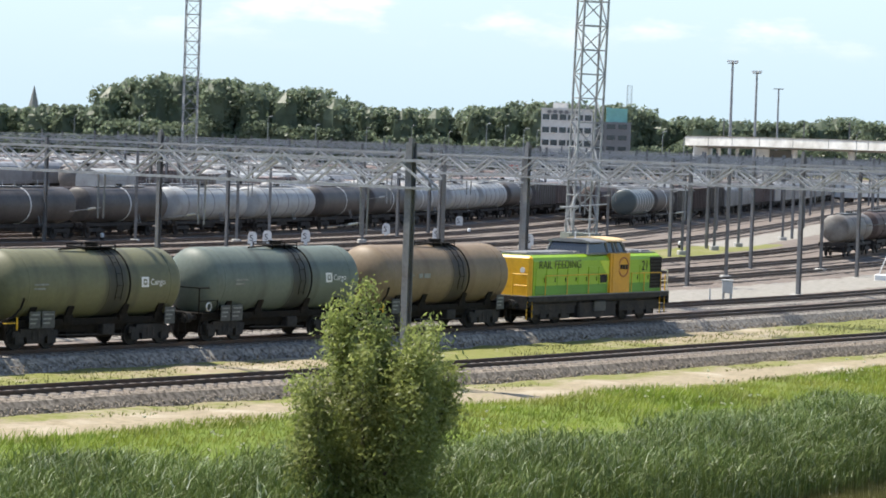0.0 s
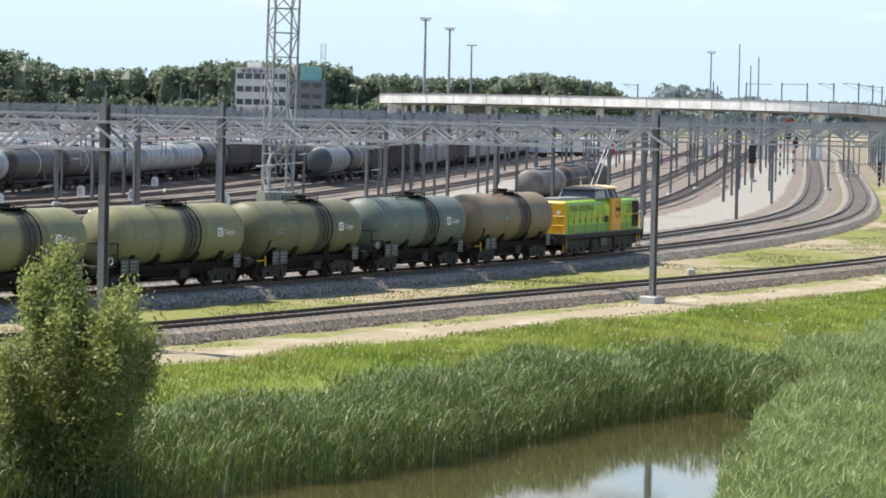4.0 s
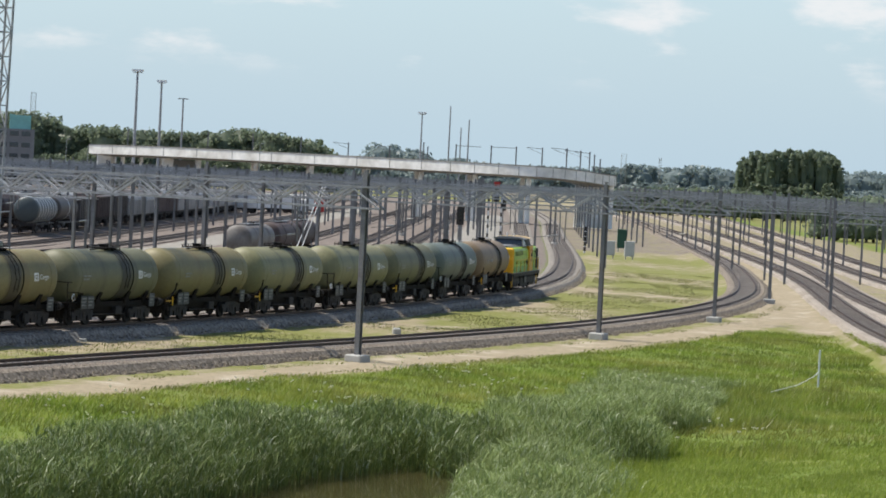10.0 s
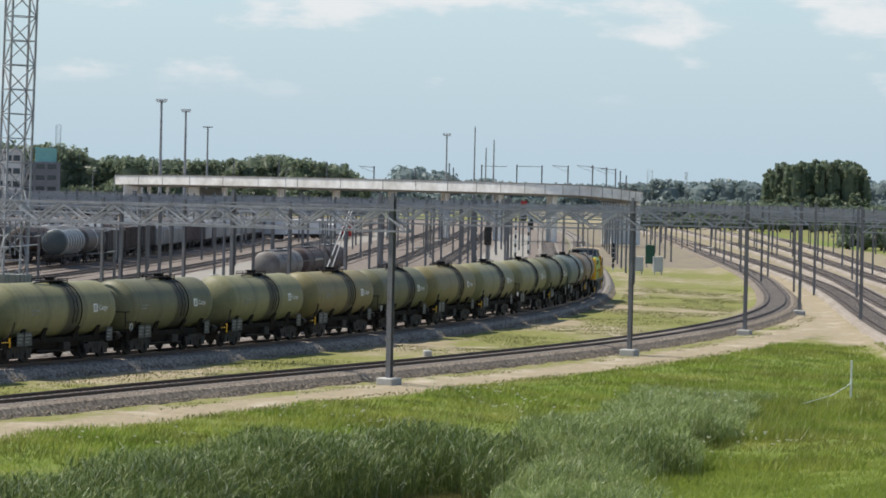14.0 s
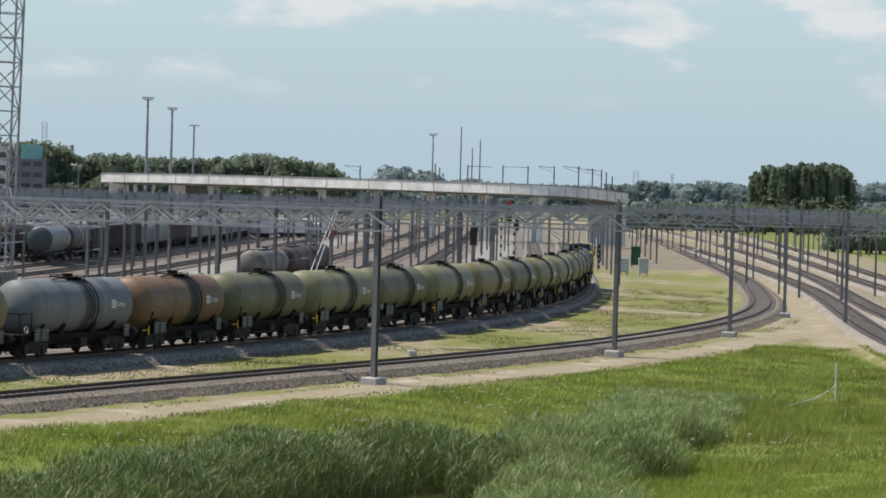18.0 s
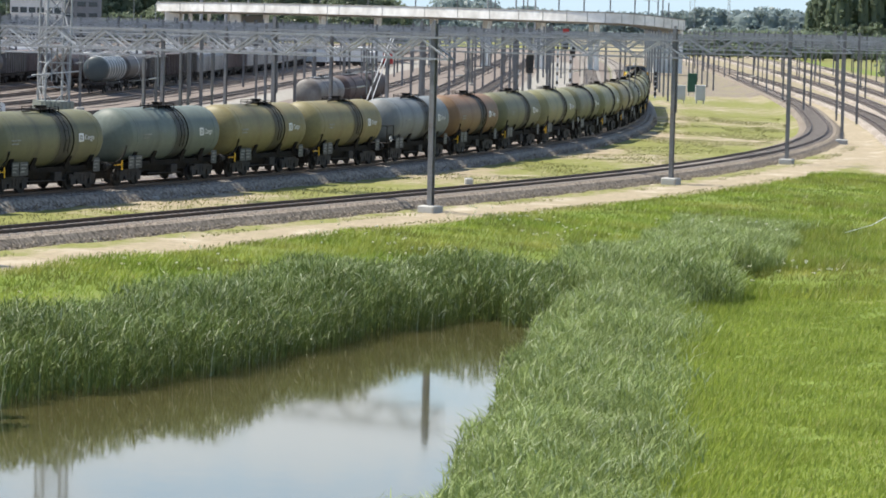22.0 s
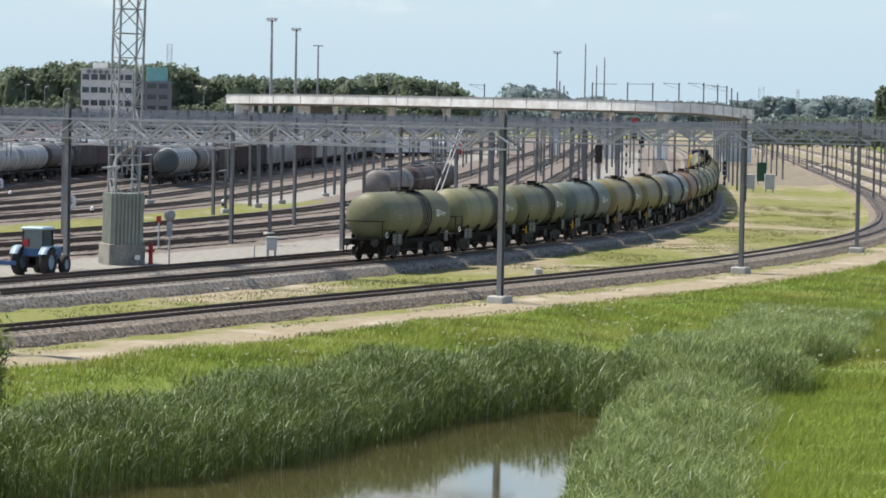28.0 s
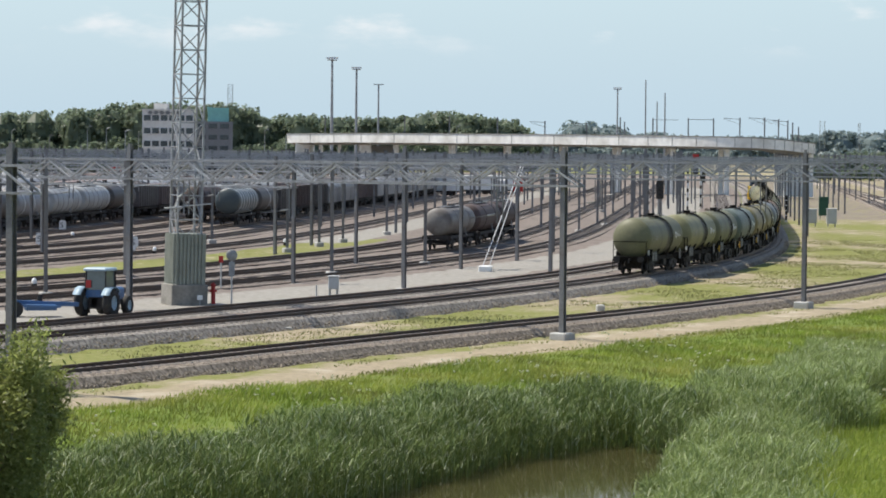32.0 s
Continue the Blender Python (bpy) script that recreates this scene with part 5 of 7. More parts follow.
def hopper(kind, label, over=14.2):
    """A high-sided wagon with upright ribs."""
    t = thing("standing_goods_wagon", label, "wagon", group="wagons standing in the yard")
    L = over - 1.4
    part("body", Shape().box((0, 0, 2.55), (L, 2.75, 2.5)), YARD_PAINT[kind], t)
    for sg in (-1, 1):
        for i in range(9):
            x = -L / 2 + L * (i + 0.5) / 9
            part("rib", Shape().box((x, sg * 1.42, 2.5), (0.14, 0.12, 2.5)), YARD_PAINT[kind], t)
        part("top_rail", Shape().box((0, sg * 1.4, 3.78), (L, 0.14, 0.16)), YARD_PAINT[kind], t)
    simple_gear(t, over)
    return t


def covered(kind, label, over=14.6):
    """A covered wagon with a rounded roof."""
    t = thing("standing_covered_wagon", label, "wagon", group="wagons standing in the yard")
    L = over - 1.0
    ring = [(-1.4, 1.2), (-1.42, 3.1), (-1.3, 3.5), (-0.9, 3.85), (-0.3, 4.02), (0.3, 4.02), (0.9, 3.85), (1.3, 3.5), (1.42, 3.1), (1.4, 1.2)]
    v = [(x, y, z) for x in (-L / 2, L / 2) for y, z in ring]
    part("body", Shape().add(v, [(i + 1, i, 10 + i, 11 + i) for i in range(9)] + [tuple(range(10)), tuple(range(19, 9, -1))]), YARD_PAINT[kind], t)
    for i in range(7):
        x = -L / 2 + L * (i + 0.5) / 7
        part("rib", Shape().box((x, -1.44, 2.2), (0.1, 0.06, 1.9)), YARD_PAINT[kind], t)
    simple_gear(t, over)
    return t


WHITE_HOOP = M_white_paint
MODELS = {
    "pale": yard_tank("pale", "pale grey tank wagon with dark hoops standing in the yard", 5, hoop_paint=YARD_PAINT["grey"]),
    "grey": yard_tank("grey", "mid-grey tank wagon standing in the yard", 3, hoop_paint=WHITE_HOOP),
    "soiled": yard_tank("soiled", "soiled grey tank wagon with rusty stains in the yard", 2, over=12.6, r=1.2),
    "rusty": yard_tank("maroon", "rust-brown low tank wagon standing in the yard", 2, over=14.0, r=1.25),
    "dark": yard_tank("dark", "dark grimy tank wagon with a white hoop in the yard", 1, hoop_paint=WHITE_HOOP),
    "slate": yard_tank("slate", "slate-green tank wagon with white hoops in the yard", 7, hoop_paint=WHITE_HOOP),
    "red": yard_tank("maroon", "rust-red tank wagon standing in the yard", 2),
    "hopper": hopper("maroon", "maroon high-sided goods wagon with upright ribs"),
    "darkhopper": hopper("dark", "dark grimy high-sided goods wagon with ribs"),
    "box": covered("box", "grey covered goods wagon with a rounded roof"),
    "palebox": covered("pale", "pale covered goods wagon with a rounded roof"),
}


def far_wagon(kind, shape, label):
    """A wagon of the distant rows: body, underframe and bogies."""
    t = thing("standing_goods_wagon", label, "wagon", group="wagons standing in the yard")
    part("body", shape, YARD_PAINT[kind], t)
    if "tank" in label:
        part("walkway", Shape().box((0, 0, 4.1), (7, 0.7, 0.06)), M_grey_steel, t)
        part("hatch", Shape().tube((0.3, 0, 4.0), (0.3, 0, 4.35), 0.3, 8), M_black_iron, t)
    over = 14.4
    part("underframe", Shape().box((0, 0, 1.05), (over - 1.2, 2.2, 0.28)).box((0, 0, 0.8), (2.4, 1.8, 0.4)), M_black_iron, t)
    for x in (-4.8, 4.8):
        f = Shape().box((x, 0, 0.62), (2.4, 2.1, 0.3))
        for dx in (-0.9, 0.9):
            f.tube((x + dx, -0.85, 0.46), (x + dx, 0.85, 0.46), 0.46, 10, smooth=False)
        part("bogie", f, M_black_iron, t)
    return t


def far_tank():
    h, r = 6.55, 1.42
    prof = [(-h, 0.001), (-h + 0.01, 0.5), (-h + 0.125, r * 0.68), (-h + 0.275, r * 0.88), (-h + 0.425, r * 0.975), (-h + 0.575, r)]
    for x in (-4.5, -1.5, 1.5, 4.5):
        prof += [(x - 0.06, r), (x - 0.03, r + 0.05), (x + 0.03, r + 0.05), (x + 0.06, r)]
    prof += [(-a, b) for a, b in prof[5::-1]]
    return Shape().lathe(prof, (0, 0, 2.62), 20)


def far_hopper():
    """Sides with upright ribs, drawn up from one outline."""
    edge = [(-6.4, -1.37)]
    for i in range(9):
        x = -5.7 + i * 1.42
        edge += [(x - 0.07, -1.37), (x - 0.07, -1.48), (x + 0.07, -1.48), (x + 0.07, -1.37)]
    edge += [(6.4, -1.37)]
    ring = edge + [(-x, -y) for x, y in edge]
    n = len(ring)
    v = [(x, y, z) for z in (1.3, 3.8) for x, y in ring]
    return Shape().add(v, [(i, (i + 1) % n, n + (i + 1) % n, n + i) for i in range(n)] + [tuple(range(n - 1, -1, -1)), tuple(range(n, 2 * n))])


def far_box():
    ring = [(-1.4, 1.2), (-1.42, 3.1), (-1.3, 3.5), (-0.9, 3.85), (-0.3, 4.02), (0.3, 4.02), (0.9, 3.85), (1.3, 3.5), (1.42, 3.1), (1.4, 1.2)]
    v = [(x, y, z) for x in (-6.8, 6.8) for y, z in ring]
    return Shape().add(v, [(i + 1, i, 10 + i, 11 + i) for i in range(9)] + [tuple(range(10)), tuple(range(19, 9, -1))])


for key, kind, shape, label in (
        ("fpale", "pale", far_tank, "pale grey tank wagon in a distant row"), ("fgrey", "grey", far_tank, "mid-grey tank wagon in a distant row"),
        ("fdark", "grimy", far_tank, "dark grimy tank wagon in a distant row"), ("fred", "dusty", far_tank, "rust-red tank wagon in a distant row"),
        ("fhopper", "dusty", far_hopper, "haze-paled brown high-sided goods wagon in a distant row"), ("fdarkhopper", "grimy", far_hopper, "dark high-sided goods wagon in a distant row"),
        ("fbox", "box", far_box, "grey covered goods wagon in a distant row"), ("fpalebox", "pale", far_box, "pale covered goods wagon in a distant row")):
    MODELS[key] = far_wagon(kind, shape(), label)
USED = set()


def stand(off, y, kind):
    """Put one wagon on a siding where it passes y."""
    ln = SIDINGS[off]
    ys = np.array([p[1] for p in ln.pts])
    s = float(np.interp(y, ys, np.linspace(0, ln.length, len(ys))))
    x, yy = ln.at(s)
    m = Matrix.Translation((x, yy, 0.265)) @ Matrix.Rotation(ln.heading(s, 4), 4, "Z")
    if kind in USED:
        copy_thing(MODELS[kind], m)
    else:
        MODELS[kind].matrix_basis = m
        USED.add(kind)
    return s


def stand_row(off, y0, kinds, pitch=14.8):
    ln = SIDINGS[off]
    ys = np.array([p[1] for p in ln.pts])
    y = y0
    for k in kinds:
        if k:
            stand(off, y, k)
        s = float(np.interp(y, ys, np.linspace(0, ln.length, len(ys)))) + pitch
        y = float(np.interp(s, np.linspace(0, ln.length, len(ys)), ys))


stand_row(20, 267, ["soiled", "rusty", "rusty"], 13.8)
stand_row(54, 341, ["slate", "dark", "darkhopper", "hopper", "darkhopper", "box", "box", "fhopper", "fhopper", "fbox", "fbox", "fbox", "fbox", "fbox", "fbox", "fbox"])
stand_row(60.5, 356, ["red", "pale", "fgrey", "fpale", "fhopper", "fhopper", "fbox", "fdark", "fdark", "fgrey", "fbox"])
stand_row(71.5, 226, ["dark", "dark", "pale", "pale", "dark", "dark", "grey", "pale", "pale", "dark", "fdarkhopper", "fhopper", "fgrey", "fpale", "fdark", "fhopper", "fhopper", "fbox", "fgrey"])
stand_row(76.5, 244, ["hopper", "dark", "fdark", None, "fhopper", "fhopper", "fgrey", "fdark", "fpale", "fpale", "fdark", "fbox", "fbox", "fhopper", "fdark", "fgrey"])
stand_row(81.5, 300, ["grey", "grey", "fpale", "fpale", "fdark", "fhopper", "fhopper", "fbox", "fbox", "fdark", "fgrey", "fred"])
rng = random.Random(8)
for n_row, off in enumerate((87, 92, 97, 102, 107, 112, 118, 124, 130, 136, 142, 148, 154, 160, 166, 172, 178, 184)):
    pool = [["fhopper"] * 3 + ["fdarkhopper"], ["fdark", "fgrey", "fpale"], ["fbox", "fpalebox", "fpalebox", "fhopper"], ["fdark", "fred", "fgrey", "fpalebox"]][n_row % 4]
    kinds, run = [], 0
    for i in range(12):
        if run <= 0:
            kind, run = rng.choice(pool + [None]), rng.randint(1, 4)
        kinds.append(kind)
        run -= 1
    stand_row(off, 250 + off * 0.9 + rng.uniform(-20, 20), kinds)
for kind, ob in MODELS.items():
    if kind not in USED:
        stand(184, 640, kind)


# ---- small poles that stand out of the yard, the spire and far masts ----
for b, el, h in ((-14.0, 0.32, 12), (-12.15, 0.18, 11), (-11.3, 0.25, 12), (-10.6, 0.15, 11), (-9.9, 0.33, 12), (-9.55, 0.3, 12), (-9.2, 0.26, 11), (-16.4, 0.25, 12),
                 (-17.6, 0.2, 12), (-6.6, 0.3, 12), (-6.2, 0.22, 11), (-13.1, 0.2, 11), (-8.95, 0.22, 12), (-3.0, 0.4, 13)):
    d = (h - 9.1) / math.tan(radians(el))
    t = thing("yard_lamp", "slim grey yard lamp post with a curved head", "lamp post", Matrix.Translation(at_bearing(b, min(d, 720))), "slim yard lamp posts")
    part("post", Shape().tube((0, 0, 0), (0, 0, h - 0.4), 0.09, 8, 0.05), M_grey_steel, t)
    part("lamp_head", Shape().pipe([(0, 0, h - 0.4), (0.15, 0, h - 0.08), (0.4, 0, h)], 0.05).bevel_box((0.55, 0, h), (0.45, 0.2, 0.12), 0.03), M_grey_steel, t)
sx, sy, _ = at_bearing(-18.36, 1500)
ch = thing("church_spire", "slender dark church spire above far trees", "church", pose(sx, sy, 0))
part("tower", Shape().bevel_box((0, 0, 8), (6, 6, 16), 0.3), M_slate, ch)
part("spire", Shape().tube((0, 0, 16), (0, 0, 28.5), 3.2, 8, 0.1, smooth=False), M_slate, ch)
lattice_tower(*at_bearing(-7.25, 1010)[:2], 0, 29, 1.6, "distant slender radio mast above the trees", turn=5)
lattice_tower(*at_bearing(3.82, 1900)[:2], 0, 27, 3.0, "far power pylon on the horizon", turn=5)
lattice_tower(*at_bearing(4.5, 1900)[:2], 0, 26, 1.2, "far slender mast on the horizon", turn=5)


# ---- single masts among the sidings ----
for x, y, h in ((-28.2, 261, 7.4), (-27.0, 277, 7.4), (-25.9, 289, 7.5), (-23.7, 315, 7.6), (-14.6, 233.5, 7.4), (-1.3, 359, 7.8), (-19.9, 213.3, 7.6), (-33.7, 179, 7.6),
                (-69.2, 235, 7.6), (-63.2, 244, 7.6), (-61.2, 247, 7.6), (-55.2, 256, 7.6), (-51.3, 271, 7.6), (-41.6, 258.5, 7.6), (-37.5, 282, 7.6), (-12, 300, 7.6),
                (-4, 330, 7.6), (2, 372, 7.6), (-8, 395, 7.6), (6, 410, 7.6), (-2, 440, 7.8), (14.5, 372, 7.6), (19.5, 430, 7.6), (21, 480, 7.8)):
    t = thing("catenary_mast", "slender grey steel mast between the sidings", "mast", Matrix.Translation((x, y, 0)) @ Matrix.Rotation(radians(25), 4, "Z"), "single masts between the sidings")
    part("post", mast_shape(h, 0.2, 0.0), M_dark_steel, t)
    part("foundation", Shape().bevel_box((0, 0, 0.05), (0.7, 0.7, 0.5), 0.05), M_concrete, t, "concrete footing")
    part("cap", Shape().tube((0, 0, h), (0, 0, h + 0.35), 0.06, 6), M_dark_steel, t)

# ---- vehicles and a hut beyond the sidings ----
def lorry(b, d, cab_paint, label, turn):
    x, y, _ = at_bearing(b, d)
    t = thing("parked_lorry", label, "lorry", Matrix.Translation((x, y, 0)) @ Matrix.Rotation(radians(turn), 4, "Z"))
    part("box_body", Shape().bevel_box((-1.2, 0, 2.3), (6.5, 2.5, 2.7), 0.06), M_white_paint, t, "white box body")
    part("cab", Shape().bevel_box((3.1, 0, 1.8), (1.9, 2.4, 2.4), 0.25), cab_paint, t)
    part("windscreen", Shape().box((4.06, 0, 2.3), (0.04, 2.0, 0.8)), M_glass, t)
    part("chassis", Shape().box((-0.3, 0, 0.8), (8.4, 1.2, 0.3)), M_black_iron, t)
    for wx in (-3.2, -2.0, 2.9):
        for wy in (-1.05, 1.05):
            part("wheel", Shape().tube((wx, wy - 0.15, 0.5), (wx, wy + 0.15, 0.5), 0.5, 14, smooth=False), M_black_iron, t)


lorry(-2.15, 590, M_red, "red and white box lorry parked below the viaduct", 10)
lorry(-2.45, 585, M_white_paint, "white box lorry parked below the viaduct", 10)
lorry(-3.4, 570, M_slate, "grey and white lorry parked below the viaduct", 170)
hx, hy, _ = at_bearing(-9.35, 640)
hut = thing("signal_hut", "small white hut with orange stripe in the yard", "hut", pose(hx, hy, 0))
part("wall", Shape().box((0, 0, 2.4), (2.6, 2.6, 4.8)), M_white_paint, hut)
part("stripe", Shape().box((0, -1.32, 3.9), (2.66, 0.06, 0.8)), M_red, hut, "orange-red stripe")
part("roof", Shape().box((0, 0, 4.9), (3.0, 3.0, 0.25)), M_slate, hut)
part("window", Shape().box((0, -1.33, 2.6), (1.6, 0.08, 1.0)), M_glass, hut)


# ---- plants ----
def leaf_material(name, a, b, c=None, trans=0.25, patch=None, uneven=0.4):
    m = bpy.data.materials.new(name)
    m.use_nodes = True
    n, l = m.node_tree.nodes, m.node_tree.links
    bs = n["Principled BSDF"]
    g = n.new("ShaderNodeNewGeometry")
    r = n.new("ShaderNodeValToRGB")
    r.color_ramp.elements[0].color, r.color_ramp.elements[1].color = (*a, 1), (*b, 1)
    if c:
        e = r.color_ramp.elements.new(0.9)
        e.color = (*b, 1)
        r.color_ramp.elements[-1].color = (*c, 1)
    l.new(g.outputs["Random Per Island"], r.inputs["Fac"])
    co, t = n.new("ShaderNodeTexCoord"), n.new("ShaderNodeTexNoise")
    t.inputs["Scale"].default_value = 0.35
    l.new(co.outputs["Object"], t.inputs["Vector"])
    mr = n.new("ShaderNodeMapRange")
    l.new(t.outputs["Fac"], mr.inputs["Value"])
    mr.inputs["From Min"].default_value, mr.inputs["From Max"].default_value, mr.inputs["To Min"].default_value, mr.inputs["To Max"].default_value = 0.3, 0.7, 1 - uneven, 1 + uneven
    s = n.new("ShaderNodeVectorMath")
    s.operation = "SCALE"
    tone = r.outputs[0]
    if patch:
        # parched patches some metres wide
        t2, m2, x2 = n.new("ShaderNodeTexNoise"), n.new("ShaderNodeMapRange"), n.new("ShaderNodeMix")
        t2.inputs["Scale"].default_value, t2.inputs["Detail"].default_value = 0.16, 6
        l.new(co.outputs["Object"], t2.inputs["Vector"])
        l.new(t2.outputs["Fac"], m2.inputs["Value"])
        m2.inputs["From Min"].default_value, m2.inputs["From Max"].default_value = 0.42, 0.68
        x2.data_type = "RGBA"
        l.new(m2.outputs[0], x2.inputs["Factor"])
        l.new(tone, x2.inputs["A"])
        x2.inputs["B"].default_value = (*patch, 1)
        tone = x2.outputs["Result"]
    l.new(tone, s.inputs[0])
    l.new(mr.outputs[0], s.inputs["Scale"])
    l.new(s.outputs[0], bs.inputs["Base Color"])
    bs.inputs["Roughness"].default_value = 0.42
    bs.inputs["Specular IOR Level"].default_value = 0.3
    tr = n.new("ShaderNodeBsdfTranslucent")
    l.new(s.outputs[0], tr.inputs["Color"])
    mx = n.new("ShaderNodeMixShader")
    mx.inputs[0].default_value = trans
    l.new(bs.outputs[0], mx.inputs[1])
    l.new(tr.outputs[0], mx.inputs[2])
    l.new(mx.outputs[0], n["Material Output"].inputs["Surface"])
    return m


def mesh_of(name, verts, faces, material, smooth=False):
    me = bpy.data.meshes.new(name)
    me.from_pydata(verts.tolist(), [], faces.tolist())
    me.materials.append(material)
    if smooth:
        me.polygons.foreach_set("use_smooth", [True] * len(faces))
    return me


def blades(rng, xyz, height, width, lean=0.35, wind=(0.25, 0.05), seg=3):
    """Bent tapering blades at given feet."""
    n = len(xyz)
    ang = rng.uniform(0, 2 * math.pi, n)
    h = height * rng.uniform(0.65, 1.15, n)
    bx, by = np.cos(ang) * lean * rng.uniform(0.2, 1, n) + wind[0], np.sin(ang) * lean * rng.uniform(0.2, 1, n) + wind[1]
    fa = rng.uniform(0, math.pi, n)
    wx, wy = np.cos(fa) * width / 2, np.sin(fa) * width / 2
    rows = []
    for k in range(seg + 1):
        u = k / seg
        cx, cy, cz = xyz[:, 0] + bx * h * u * u, xyz[:, 1] + by * h * u * u, xyz[:, 2] + h * u * (1 - 0.18 * u)
        w = (1 - u) ** 0.6 if k < seg else 0.05
        rows.append(np.stack([cx - wx * w, cy - wy * w, cz], 1))
        rows.append(np.stack([cx + wx * w, cy + wy * w, cz], 1))
    V = np.stack(rows, 1).reshape(-1, 3)
    o = np.arange(n)[:, None] * (2 * (seg + 1))
    F = np.concatenate([np.stack([o[:, 0] + 2 * k, o[:, 0] + 2 * k + 1, o[:, 0] + 2 * k + 3, o[:, 0] + 2 * k + 2], 1) for k in range(seg)])
    return V, F


# the palest tenth of the reed blades has glints painted in as colour
M_reed = leaf_material("reed leaves", (0.0784, 0.121, 0.0269), (0.174, 0.218, 0.0616), (0.493, 0.526, 0.358), 0.22, uneven=0.28)
M_reed2 = leaf_material("pale reed leaves", (0.149, 0.198, 0.0495), (0.27, 0.33, 0.116), (0.506, 0.55, 0.363), 0.32, uneven=0.25)
M_grass = leaf_material("meadow grass", (0.154, 0.222, 0.0274), (0.222, 0.285, 0.041), (0.331, 0.319, 0.103), 0.48, (0.251, 0.257, 0.057))
M_lawn = leaf_material("lawn grass", (0.22, 0.281, 0.044), (0.286, 0.347, 0.066), (0.374, 0.374, 0.121), 0.5, uneven=0.12)
M_willow = leaf_material("willow leaves", (0.19, 0.225, 0.06), (0.32, 0.355, 0.115), (0.42, 0.43, 0.2), 0.55)
M_wood = leaf_material("far tree leaves", (0.156, 0.198, 0.126), (0.21, 0.252, 0.168), None, 0.6, uneven=0.2)
M_bark = stuff_of("bark", (0.10, 0.08, 0.06), 0.9, 0, 0.3, 10, 1.5, None, 0.5, 0.5)


def reed_bed():
    rng = np.random.default_rng(11)
    n = 1600000
    xy = np.column_stack([rng.uniform(-46, 20, n), rng.uniform(50, 154, n)])
    xy = xy[np.abs(xy[:, 0] + 3) < 0.36 * xy[:, 1] + 2]
    far, near, a = BANK_FAR.near(xy), BANK_NEAR.near(xy), TRACK_A.near(xy)
    wob = np.sin(xy[:, 0] * 0.7) * 0.7 + np.sin(xy[:, 1] * 0.45 + 1.3) * 0.8
    back = (far > -0.5 - 0.25 * np.sin(xy[:, 0] * 2.3)) & (far < 6.2 + 0.8 * wob) & (xy[:, 1] < 122) & (near > -30) & (a < -9.5)
    front = (near < 0.35 + 0.2 * wob) & (rng.uniform(size=len(xy)) > zed(-near, 1.6, 5.6 + 0.6 * wob)) & (near > -7) & (far < 9) & (xy[:, 1] < 122) & (xy[:, 0] > -16)
    tail = (np.abs(xy[:, 0] - (4.2 + (xy[:, 1] - 108) * 0.21)) < 3.4 + wob) & (xy[:, 1] > 106) & (xy[:, 1] < 152) & (a < -7)
    keep = back | front | tail
    xy = xy[keep]
    far, near = far[keep], near[keep]
    front, back, tail = front[keep], back[keep], tail[keep]
    z, _, _, wet = heights(xy)
    z = np.maximum(z, -1.75)
    hgt = 1.75 + 0.22 * np.sin(xy[:, 0] * 0.9 + xy[:, 1] * 0.3) + 0.2 * np.sin(xy[:, 1] * 1.1 + np.sin(xy[:, 0])) + 0.12 * np.sin(xy[:, 0] * 3.1 + xy[:, 1] * 2.2)
    hgt = hgt * np.where(back, 1.04 - 0.05 * np.clip(far, 0, 8), 1.0)
    low = front | (tail & (xy[:, 1] > 112))
    hgt = np.where(front, hgt * np.clip(0.76 + 0.09 * (near + 1), 0.38, 0.78), np.where(low, hgt * 0.78, hgt))
    hgt = np.where(tail & (xy[:, 1] > 112), hgt * np.clip(1 - (xy[:, 1] - 112) / 60, 0.4, 1), hgt)
    feet = np.column_stack([xy, z])
    for name, m, mat in (("reeds", ~low, M_reed), ("bank_reeds", low, M_reed2)):
        f, h = feet[m], hgt[m]
        stalk = rng.uniform(size=len(f)) < 0.22
        V1, F1 = blades(rng, f[stalk], h[stalk], 0.024, 0.16, (0.07, 0.02), 2)
        rest = f[~stalk]
        up = rest + np.column_stack([np.zeros((len(rest), 2)), h[~stalk] * rng.uniform(0.12, 0.9, len(rest)) ** 0.8])
        V2, F2 = blades(rng, up, 0.42, 0.038, 1.5, (0.2, 0.05), 2)
        lump(name, mesh_of(name, np.concatenate([V1, V2]), np.concatenate([F1, F2 + len(V1)]), mat), None,
             "dense tall green reeds along the ditch" if name == "reeds" else "pale wind-bent reeds on the near bank", "reeds", kind="stuff")


reed_bed()


